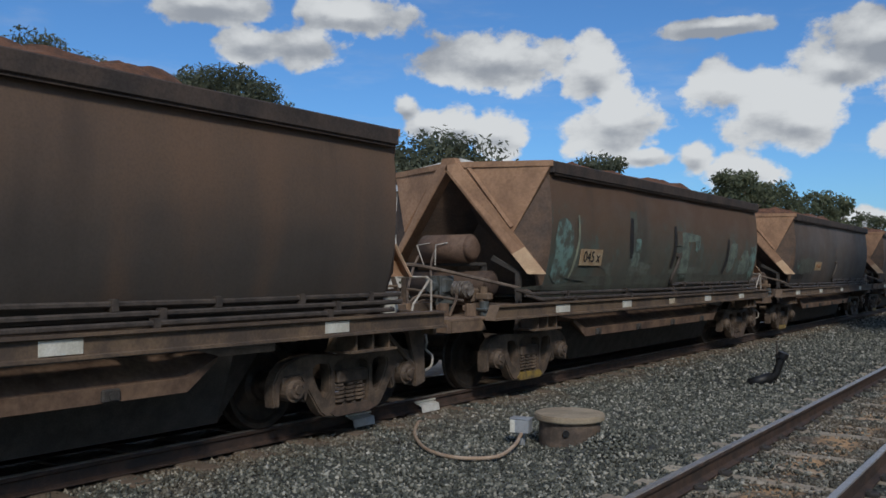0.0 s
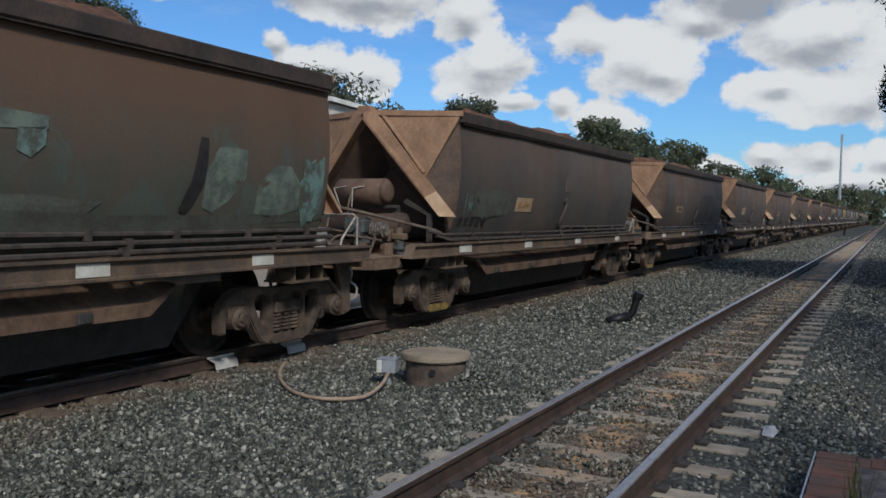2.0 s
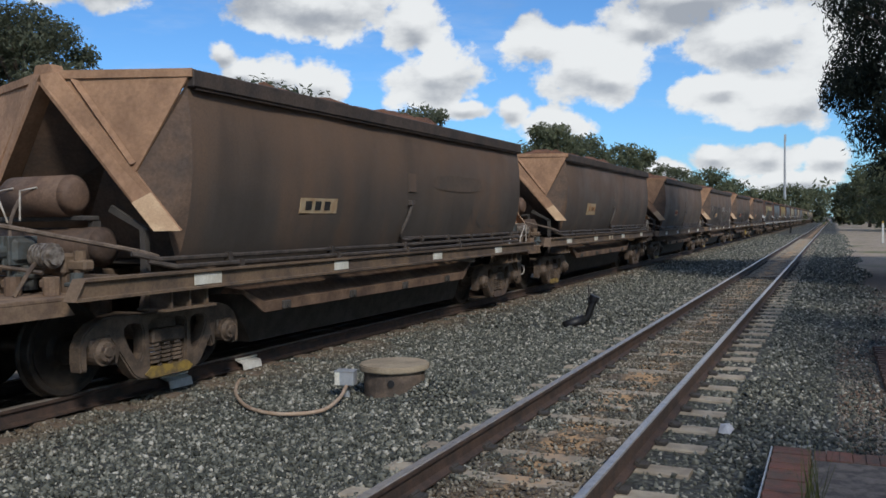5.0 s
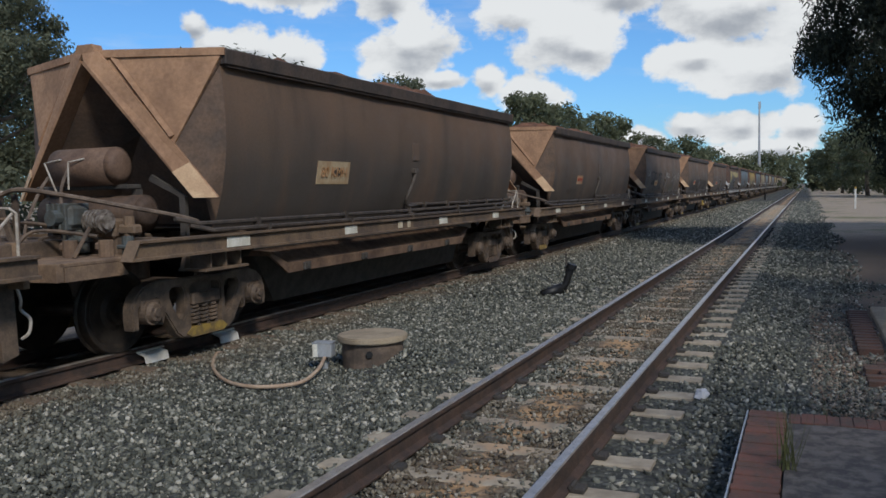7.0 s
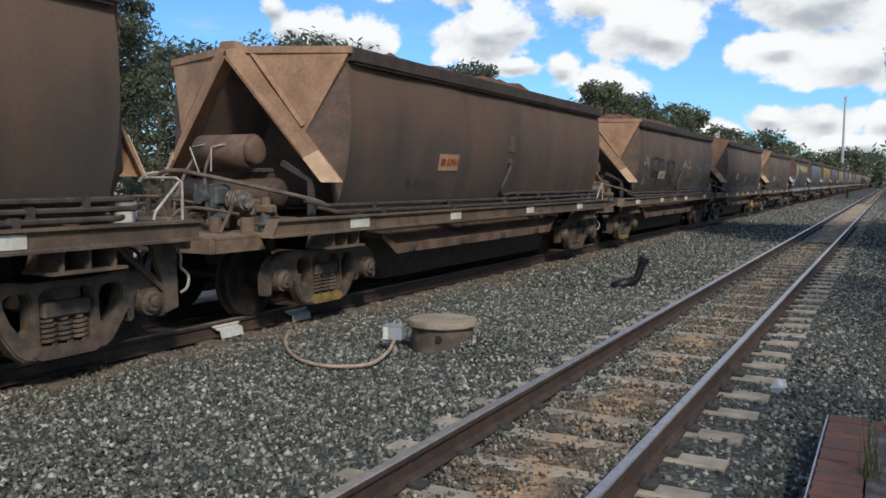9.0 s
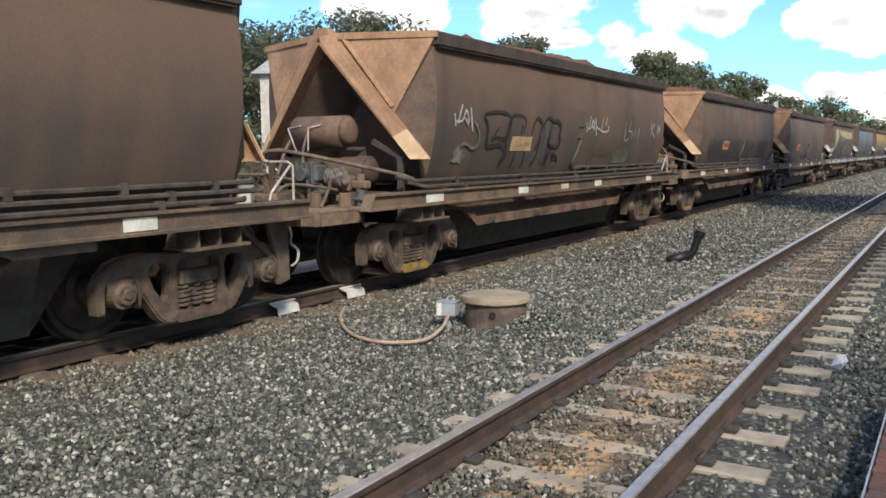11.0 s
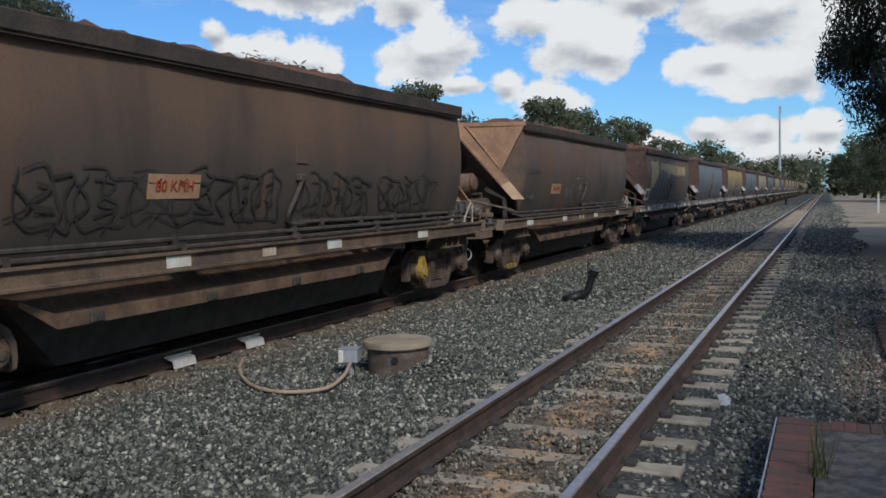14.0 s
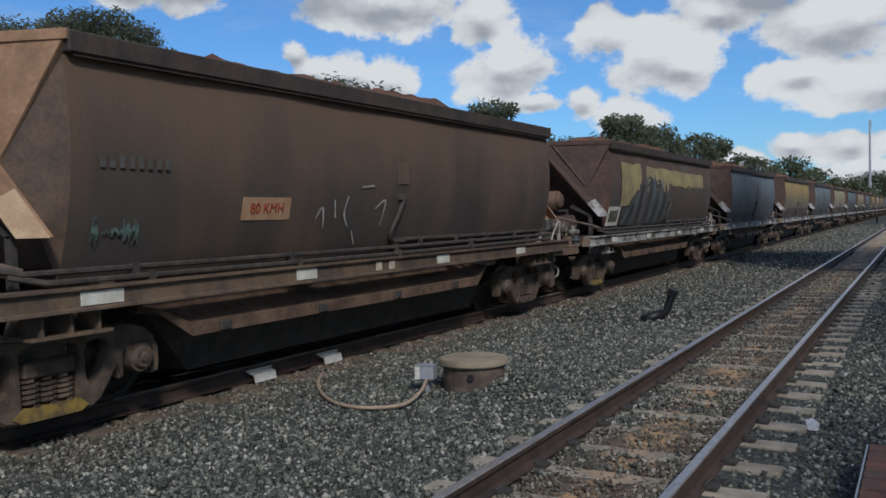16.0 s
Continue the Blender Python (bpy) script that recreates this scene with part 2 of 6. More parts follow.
# much darker copy of TANK: deeper shade painted into the lower cylinder
TANK_LOW = worn("shaded lower tank paint", (0.11, 0.068, 0.045), (0.055, 0.036, 0.027), 3.0, 0.8)
DUSTY_METAL = worn("dusty silver metal", (0.4, 0.36, 0.32), (0.13, 0.1, 0.08), 14.0, 0.5, 0.4)
AIRHOSE = worn("dusty hose", (0.2, 0.15, 0.115), (0.09, 0.065, 0.05), 8.0, 0.8)
RAILSIDE = worn("dark rail rust", (0.095, 0.058, 0.043), (0.045, 0.032, 0.027), 6.0, 0.7)
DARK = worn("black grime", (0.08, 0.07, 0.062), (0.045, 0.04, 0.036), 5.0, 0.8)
WHEEL = worn("wheel steel", (0.07, 0.055, 0.045), (0.035, 0.03, 0.027), 8.0, 0.55, 0.5)
TREAD = worn("polished tread", (0.5, 0.49, 0.47), (0.3, 0.29, 0.28), 8.0, 0.3, 1.0)
PIPE = worn("brake pipe", (0.105, 0.083, 0.068), (0.045, 0.037, 0.032), 6.0, 0.6)
REFLECT = worn("white reflector", (0.82, 0.80, 0.72), (0.62, 0.59, 0.50), 5.0, 0.5)
HOSE = worn("pale hose", (0.62, 0.58, 0.52), (0.35, 0.3, 0.25), 9.0, 0.6)
YELLOW_GRIME = worn("grimy yellow paint", (0.36, 0.24, 0.05), (0.13, 0.09, 0.05), 6.0, 0.7)
YELLOW = worn("worn yellow paint", (0.5, 0.33, 0.045), (0.22, 0.15, 0.06), 9.0, 0.6)
PLATE = worn("faded plate", (0.50, 0.40, 0.26), (0.40, 0.26, 0.14), 6.0, 0.6)
ORANGE_INK = worn("faded orange ink", (0.46, 0.22, 0.09), (0.44, 0.27, 0.14), 9.0, 0.6)
RED = worn("red paint", (0.42, 0.07, 0.035), (0.33, 0.06, 0.03), 9.0, 0.6)
CHALK = worn("white spray paint", (0.55, 0.55, 0.52), (0.33, 0.31, 0.28), 6.0, 0.7)
BLACKP = worn("black spray paint", (0.016, 0.016, 0.018), (0.036, 0.031, 0.028), 14.0, 0.7)
GREENWASH = worn("faded green wash", (0.15, 0.168, 0.138), (0.10, 0.095, 0.075), 3.0, 0.75)
TEALP = worn("teal paint", (0.19, 0.31, 0.275), (0.1, 0.105, 0.085), 5.0, 0.65, 0, 0.002, (0.42, 0.6))
ORE = worn("bauxite ore", (0.23, 0.105, 0.056), (0.11, 0.055, 0.034), 7.0, 0.95, 0, 0.05)
RUST = worn("rail rust", (0.135, 0.09, 0.066), (0.07, 0.05, 0.04), 6.0, 0.8)
SHINE = worn("polished rail head", (0.66, 0.59, 0.52), (0.50, 0.44, 0.38), 12.0, 0.34, 0.7, 0.0006)


def sleeper_paint():
    def build(n, bsdf, co):
        pos = n.add("ShaderNodeSeparateXYZ")
        n.link(co, pos.inputs[0])
        rnd = n.add("ShaderNodeObjectInfo").outputs["Random"]
        shift = n.add("ShaderNodeVectorMath")
        n.link(co, shift.inputs[0])
        comb = n.add("ShaderNodeCombineXYZ")
        n.link(n.math("MULTIPLY", rnd, 40.0), comb.inputs[1])
        n.link(comb.outputs[0], shift.inputs[1])
        p = shift.outputs[0]
        c = n.mix(n.ramp(n.noise(p, 5, 6), 0.35, 0.65), (0.40, 0.345, 0.265), (0.25, 0.21, 0.16))
        c = n.mix(n.math("MULTIPLY", rnd, 0.3), c, (0.2, 0.165, 0.13))
        spill = n.math("MULTIPLY", n.ramp(n.math("ABSOLUTE", pos.outputs[0]), 0.30, 0.06), n.ramp(n.noise(p, 3, 4), 0.46, 0.62))
        c = n.mix(spill, c, (0.40, 0.27, 0.165))
        n.link(c, bsdf.inputs["Base Color"])
        bsdf.inputs["Roughness"].default_value = 0.92
        bump(n, bsdf, n.noise(p, 60, 4), 0.5, 0.004)
    return material("concrete sleeper", build)


SLEEPER = sleeper_paint()
CONCRETE = worn("weathered concrete", (0.40, 0.325, 0.23), (0.27, 0.215, 0.15), 4.0, 0.9)
CONC_DARK = worn("dark brown concrete", (0.19, 0.14, 0.105), (0.085, 0.065, 0.052), 5.0, 0.9)
GALV = worn("galvanised steel", (0.50, 0.52, 0.55), (0.36, 0.38, 0.41), 6.0, 0.45, 0.3)
CABINET = worn("pale blue grey enamel", (0.40, 0.42, 0.50), (0.30, 0.32, 0.39), 2.0, 0.5)
CABLE = worn("dusty pale conduit", (0.50, 0.38, 0.28), (0.36, 0.25, 0.17), 8.0, 0.7)
BLACK = worn("black plastic pipe", (0.014, 0.014, 0.015), (0.008, 0.008, 0.009), 8.0, 0.5)
PAPER = worn("white paper", (0.9, 0.9, 0.92), (0.82, 0.82, 0.86), 9.0, 0.7)


def brick_paint():
    def build(n, bsdf, co):
        rnd = n.add("ShaderNodeObjectInfo").outputs["Random"]
        g = n.add("ShaderNodeNewGeometry").outputs["Position"]
        c = n.mix(rnd, (0.21, 0.084, 0.058), (0.15, 0.07, 0.052))
        c = n.mix(n.ramp(n.noise(g, 5, 6, 0.7), 0.4, 0.65), c, (0.10, 0.07, 0.055))
        c = n.mix(n.math("MULTIPLY", n.ramp(n.noise(g, 60, 4), 0.45, 0.7), 0.5), c, (0.16, 0.12, 0.10))
        n.link(c, bsdf.inputs["Base Color"])
        bsdf.inputs["Roughness"].default_value = 0.9
        bump(n, bsdf, n.noise(g, 70, 5), 0.7, 0.006)
    return material("worn red brick", build)


BRICK = brick_paint()
ASPHALT = worn("old asphalt", (0.21, 0.18, 0.16), (0.09, 0.08, 0.074), 9.0, 0.95, 0, 0.016, (0.4, 0.62))
WEED = worn("dry grass", (0.17, 0.17, 0.06), (0.09, 0.10, 0.035), 9.0, 0.8)
BOARDS = worn("pale weatherboard", (0.6, 0.57, 0.52), (0.45, 0.42, 0.38), 3.0, 0.8)
GLASSY = worn("dark window glass", (0.03, 0.035, 0.04), (0.02, 0.022, 0.026), 2.0, 0.15)
BARK = worn("grey bark", (0.26, 0.21, 0.165), (0.12, 0.09, 0.07), 3.0, 0.9, 0, 0.02)
POLE = worn("pole steel", (0.45, 0.46, 0.48), (0.34, 0.35, 0.37), 2.0, 0.6)
WHITE = worn("white painted wood", (0.75, 0.74, 0.70), (0.55, 0.53, 0.48), 4.0, 0.7)


def leaf_paint(name, a, b):
    def build(n, bsdf, co):
        r = n.add("ShaderNodeNewGeometry").outputs["Random Per Island"]
        c = n.mix(r, a, b)
        n.link(n.mix(n.ramp(n.noise(co, 0.6, 3), 0.35, 0.65), c, tuple(v * 0.6 for v in a)), bsdf.inputs["Base Color"])
        bsdf.inputs["Roughness"].default_value = 0.7
        bsdf.inputs["Specular IOR Level"].default_value = 0.25
        thin = n.add("ShaderNodeBsdfTranslucent")
        n.link(c, thin.inputs[0])
        both = n.add("ShaderNodeMixShader")
        both.inputs[0].default_value = 0.42
        n.link(bsdf.outputs[0], both.inputs[1]), n.link(thin.outputs[0], both.inputs[2])
        for o in n.tree.nodes:
            if o.bl_idname == "ShaderNodeOutputMaterial":
                n.link(both.outputs[0], o.inputs[0])
    return material(name, build)


LEAF = leaf_paint("gum leaves", (0.115, 0.128, 0.08), (0.21, 0.22, 0.145))
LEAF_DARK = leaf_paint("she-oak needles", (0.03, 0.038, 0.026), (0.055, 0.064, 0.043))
LEAF_FAR = leaf_paint("far leaves", (0.12, 0.136, 0.078), (0.22, 0.232, 0.135))


def stone_paint():
    def build(n, bsdf, co):
        r = n.add("ShaderNodeNewGeometry").outputs["Random Per Island"]
        pos = n.add("ShaderNodeSeparateXYZ")
        n.link(co, pos.inputs[0])
        ramp = n.add("ShaderNodeValToRGB")
        for i, (p, c) in enumerate([(0.0, (0.033, 0.036, 0.030)), (0.4, (0.078, 0.082, 0.067)), (0.74, (0.165, 0.168, 0.138)), (0.93, (0.31, 0.30, 0.25)), (1.0, (0.48, 0.455, 0.39))]):
            e = ramp.color_ramp.elements[i] if i < 2 else ramp.color_ramp.elements.new(p)
            e.position, e.color = p, (*c, 1)
        n.link(r, ramp.inputs[0])
        # iron dust lies along the loaded track and down the middle of the near one
        dust = n.ramp(pos.outputs[0], -3.3, -4.4)
        mid = n.math("MULTIPLY", n.ramp(n.math("ABSOLUTE", pos.outputs[0]), 0.56, 0.42), 0.8)
        blot = n.ramp(n.noise(co, 1.5, 4), 0.35, 0.62)
        f = n.math("MULTIPLY", n.math("MAXIMUM", dust, mid), n.math("MULTIPLY", blot, 0.45))
        n.link(n.mix(f, ramp.outputs[0], (0.19, 0.12, 0.07)), bsdf.inputs["Base Color"])
        bsdf.inputs["Roughness"].default_value = 0.85
        bump(n, bsdf, n.noise(co, 120, 3), 0.4, 0.004)
    return material("crushed granite", build)


STONE = stone_paint()


def grit_paint():
    def build(n, bsdf, co):
        r = n.add("ShaderNodeNewGeometry").outputs["Random Per Island"]
        c = n.mix(r, (0.11, 0.092, 0.075), (0.33, 0.285, 0.23))
        n.link(n.mix(n.ramp(n.noise(co, 1.3, 4), 0.4, 0.62), c, (0.17, 0.115, 0.085)), bsdf.inputs["Base Color"])
        bsdf.inputs["Roughness"].default_value = 0.9
    return material("brown grit", build)


GRIT = grit_paint()


def ground_paint():
    def build(n, bsdf, co):
        pos = n.add("ShaderNodeSeparateXYZ")
        n.link(co, pos.inputs[0])
        x = pos.outputs[0]
        vor = n.add("ShaderNodeTexVoronoi")
        n.link(co, vor.inputs["Vector"])
        vor.inputs["Scale"].default_value = 19.0
        cell = n.add("ShaderNodeSeparateColor")
        n.link(vor.outputs["Color"], cell.inputs[0])
        stone = n.mix(cell.outputs[0], (0.031, 0.035, 0.031), (0.125, 0.128, 0.112))
        stone = n.mix(n.ramp(vor.outputs["Distance"], 0.35, 0.75), stone, (0.035, 0.035, 0.033))
        blot = n.noise(co, 0.8, 5)
        dust = n.math("MULTIPLY", n.math("MAXIMUM", n.ramp(x, -3.5, -4.3), n.math("MULTIPLY", n.ramp(n.math("ABSOLUTE", x), 0.56, 0.45), 0.75)), n.ramp(blot, 0.3, 0.6))
        stone = n.mix(n.math("MULTIPLY", dust, 0.55), stone, (0.20, 0.125, 0.07))
        middle = n.math("MULTIPLY", n.ramp(n.math("ABSOLUTE", x), 0.30, 0.08), n.ramp(n.noise(co, 2.2, 4), 0.42, 0.56))
        stone = n.mix(middle, stone, (0.42, 0.265, 0.14))
        earth = n.mix(n.noise(co, 3.0, 8, 0.7), (0.46, 0.375, 0.28), (0.26, 0.2, 0.148))
        earth = n.mix(n.ramp(n.noise(co, 45, 4, 0.7), 0.5, 0.68), earth, (0.10, 0.085, 0.068))
        earth = n.mix(n.ramp(n.noise(co, 0.25, 4), 0.5, 0.68), earth, (0.12, 0.13, 0.05))
        # shade under the she-oaks, painted into the earth as a darker brown patch
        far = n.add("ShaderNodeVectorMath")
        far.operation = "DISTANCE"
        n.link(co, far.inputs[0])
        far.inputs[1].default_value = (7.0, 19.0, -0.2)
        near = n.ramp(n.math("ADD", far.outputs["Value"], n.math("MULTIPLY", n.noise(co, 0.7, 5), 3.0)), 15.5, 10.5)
        # litter is the mottled dark tone of that painted shade
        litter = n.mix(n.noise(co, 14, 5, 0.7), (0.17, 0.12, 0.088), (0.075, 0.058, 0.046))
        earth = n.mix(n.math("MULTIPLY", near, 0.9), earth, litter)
        wob = n.math("MULTIPLY", n.math("SUBTRACT", n.noise(co, 1.2, 4), 0.5), 1.2)
        edge = n.math("ADD", x, wob)
        right = n.ramp(edge, 2.0, 2.8)
        left = n.ramp(edge, -8.2, -9.2)
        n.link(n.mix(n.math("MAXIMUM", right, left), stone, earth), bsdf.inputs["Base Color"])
        bsdf.inputs["Roughness"].default_value = 0.95
        bump(n, bsdf, n.math("SUBTRACT", 1.0, vor.outputs["Distance"]), 0.8, 0.03)
    return material("ground", build)


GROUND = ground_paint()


# ---- building helpers ----
def part(name, bm, mat, parent=None, label="", smooth=False):
    me = bpy.data.meshes.new(name)
    bmesh.ops.recalc_face_normals(bm, faces=bm.faces)
    for f in bm.faces:
        f.smooth = smooth
    bm.to_mesh(me)
    bm.free()
    me.materials.append(mat)
    ob = new(name, me)
    if parent:
        ob.parent = parent
    return tagged(ob, label)


def box(bm, x0, x1, y0, y1, z0, z1, bevel=0.0):
    m = Matrix.Translation(((x0 + x1) / 2, (y0 + y1) / 2, (z0 + z1) / 2)) @ Matrix.Diagonal((x1 - x0, y1 - y0, z1 - z0, 1))
    vs = bmesh.ops.create_cube(bm, size=1, matrix=m)["verts"]
    if bevel:
        es = {e for v in vs for e in v.link_edges}
        bmesh.ops.bevel(bm, geom=list(es), offset=bevel, segments=1, affect="EDGES")
    return bm


def rod(bm, a, b, r, seg=10, r2=None):
    a, b = Vector(a), Vector(b)
    d = b - a
    m = Matrix.Translation((a + b) / 2) @ d.to_track_quat("Z", "Y").to_matrix().to_4x4()
    bmesh.ops.create_cone(bm, cap_ends=True, segments=seg, radius1=r, radius2=r if r2 is None else r2, depth=d.length, matrix=m)
    return bm


def tube(bm, pts, r, seg=8):
    """A bent pipe through pts."""
    pts = [Vector(p) for p in pts]
    rings = []
    for i, p in enumerate(pts):
        d = (pts[min(i + 1, len(pts) - 1)] - pts[max(i - 1, 0)]).normalized()
        q = d.to_track_quat("Z", "Y")
        rr = r[i] if isinstance(r, list) else r
        rings.append([bm.verts.new(p + q @ Vector((math.cos(a) * rr, math.sin(a) * rr, 0))) for a in (2 * math.pi * k / seg for k in range(seg))])
    for a, b in zip(rings, rings[1:]):
        best = min(range(seg), key=lambda s: sum((a[k].co - b[(k + s) % seg].co).length for k in range(seg)))
        for k in range(seg):
            bm.faces.new((a[k], a[(k + 1) % seg], b[(k + 1 + best) % seg], b[(k + best) % seg]))
    bm.faces.new(rings[0][::-1]), bm.faces.new(rings[-1])
    return bm


def smooth_path(pts, steps=6):
    pts = [Vector(p) for p in pts]
    out = []
    for i in range(len(pts) - 1):
        a, b, c, d = pts[max(i - 1, 0)], pts[i], pts[i + 1], pts[min(i + 2, len(pts) - 1)]
        for k in range(steps):
            t = k / steps
            out.append(0.5 * (2 * b + (c - a) * t + (2 * a - 5 * b + 4 * c - d) * t * t + (3 * b - a - 3 * c + d) * t ** 3))
    return out + [pts[-1]]


def prism(bm, poly, axis, lo, hi):
    """Extrude a 2D polygon along an axis: x -> poly is (y, z), y -> (x, z), z -> (x, y)."""
    def place(p, v):
        return {"x": (v, p[0], p[1]), "y": (p[0], v, p[1]), "z": (p[0], p[1], v)}[axis]
    a = [bm.verts.new(place(p, lo)) for p in poly]
    b = [bm.verts.new(place(p, hi)) for p in poly]
    bm.faces.new(a[::-1]), bm.faces.new(b)
    for i in range(len(poly)):
        j = (i + 1) % len(poly)
        bm.faces.new((a[i], a[j], b[j], b[i]))
    return bm


def flat(bm, pts):
    return bm.faces.new([bm.verts.new(p) for p in pts])

# ---- ground ----
XT = -5.14            # middle of the far track, on which the train runs


def ground_z(x, y=0.0):
    """Height of the ballast and the earth beside it, rail tops at 0."""
    xs = [-400, -12, -8.6, -7.0, -6.3, -4.0, -3.5, -2.2, -1.25, -0.95, 0.95, 1.2, 1.9, 2.6, 400]
    zs = [-0.5, -0.5, -0.5, -0.22, -0.19, -0.19, -0.24, -0.24, -0.22, -0.185, -0.185, -0.21, -0.27, -0.2, -0.2]
    mound = 0.2 * math.exp(-((x + 1.78) / 0.3) ** 2 - ((y - 7.75) / 0.42) ** 2)
    return float(np.interp(x, xs, zs)) + mound


def make_ground():
    xs = sorted({-900.0, -400.0, -120.0, -40.0, -20.0, 20.0, 60.0, 200.0, 900.0, *np.arange(-14, 8, 0.25)})
    ys = [-60.0, -20.0, *np.arange(-6, 30, 0.3), 36, 44, 55, 70, 100, 150, 250, 500, 1000, 2500]
    bm = bmesh.new()
    grid = [[bm.verts.new((x, y, ground_z(x, y) + 0.02 * noise.noise((x * 1.3, y * 1.3, 3)))) for y in ys] for x in xs]
    for a, b in zip(grid, grid[1:]):
        for i in range(len(ys) - 1):
            bm.faces.new((a[i], b[i], b[i + 1], a[i + 1]))
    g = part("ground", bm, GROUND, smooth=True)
    tagged(g, "grey railway ballast with brown dusty earth beside it", "ground", kind="structure")


make_ground()


def make_rail(x, name, label):
    prof = [(-0.065, -0.158), (0.065, -0.158), (0.065, -0.146), (0.014, -0.128), (0.009, -0.05), (0.034, -0.034), (0.035, -0.008), (0.026, 0.0),
            (-0.026, 0.0), (-0.035, -0.008), (-0.034, -0.034), (-0.009, -0.05), (-0.014, -0.128), (-0.065, -0.146)]
    bm = bmesh.new()
    prism(bm, [(x + a, b) for a, b in prof], "y", -40, 900)
    r = part(name, bm, RAILSIDE)
    tagged(r, label, "rail", "rails", "structure")
    bm = bmesh.new()
    prism(bm, [(x - 0.033, -0.004), (x + 0.033, -0.004), (x + 0.026, 0.003), (x - 0.026, 0.003)], "y", -40, 900)
    part("running_band", bm, SHINE, r, "shiny worn band along the rail head")
    return r


for rx in (-0.5685, 0.5685):
    make_rail(rx, "rail", "brown rusty steel rail with a shiny head")
for rx in (XT - 0.5685, XT + 0.5685):
    make_rail(rx, "rail", "dark rusty steel rail under the ore train")


def make_sleepers():
    bm = bmesh.new()
    prism(bm, [(-0.12, -0.40), (0.12, -0.40), (0.095, -0.172), (0.08, -0.162), (-0.08, -0.162), (-0.095, -0.172)], "x", -1.0, 1.0)
    proto = part("sleeper", bm, SLEEPER)
    tagged(proto, "pale concrete sleeper half buried in ballast", "sleeper", "sleepers of the near track", "structure")
    me = proto.data
    bm = bmesh.new()
    for sx in (-1, 1):
        for side in (-1, 1):
            x = sx * 0.5685 + side * 0.105
            box(bm, x - 0.045, x + 0.045, -0.05, 0.05, -0.162, -0.128, 0.008)
            rod(bm, (x - 0.03 * side, -0.055, -0.128), (x - 0.03 * side, 0.055, -0.128), 0.016, 6)
    clip = part("rail_clips", bm, DARK, proto, "four dark steel rail clips")
    y0 = 4.66
    proto.location = (0, y0 - 0.62 * 12, 0)
    for k in range(-11, 110):
        o = new("sleeper", me)
        o.location = (0.012 * math.sin(k * 5.1), y0 + 0.62 * k + 0.02 * math.sin(k * 2.7), 0.006 * math.sin(k * 3.3))
        tagged(o, "pale concrete sleeper half buried in ballast", "sleeper", "sleepers of the near track", "structure")
        if k < 50:
            c = new("rail_clips", clip.data)
            c.parent = o


make_sleepers()


def make_far_sleepers():
    bm = bmesh.new()
    box(bm, XT - 1.0, XT + 1.0, -0.11, 0.11, -0.36, -0.165, 0.012)
    me = part("sleeper", bm, worn("dusty sleeper", (0.2, 0.15, 0.11), (0.12, 0.085, 0.06), 4.0, 0.9)).data
    bpy.data.objects.remove(scene.objects["sleeper.122"] if "sleeper.122" in scene.objects else [o for o in scene.objects if o.data == me][0])
    for k in range(70):
        o = new("sleeper", me)
        o.location = (0, 2.0 + 0.66 * k, 0.004 * math.sin(k * 2.1))
        tagged(o, "dusty brown concrete sleeper under the ore train", "sleeper", "sleepers of the far track", "structure")


make_far_sleepers()


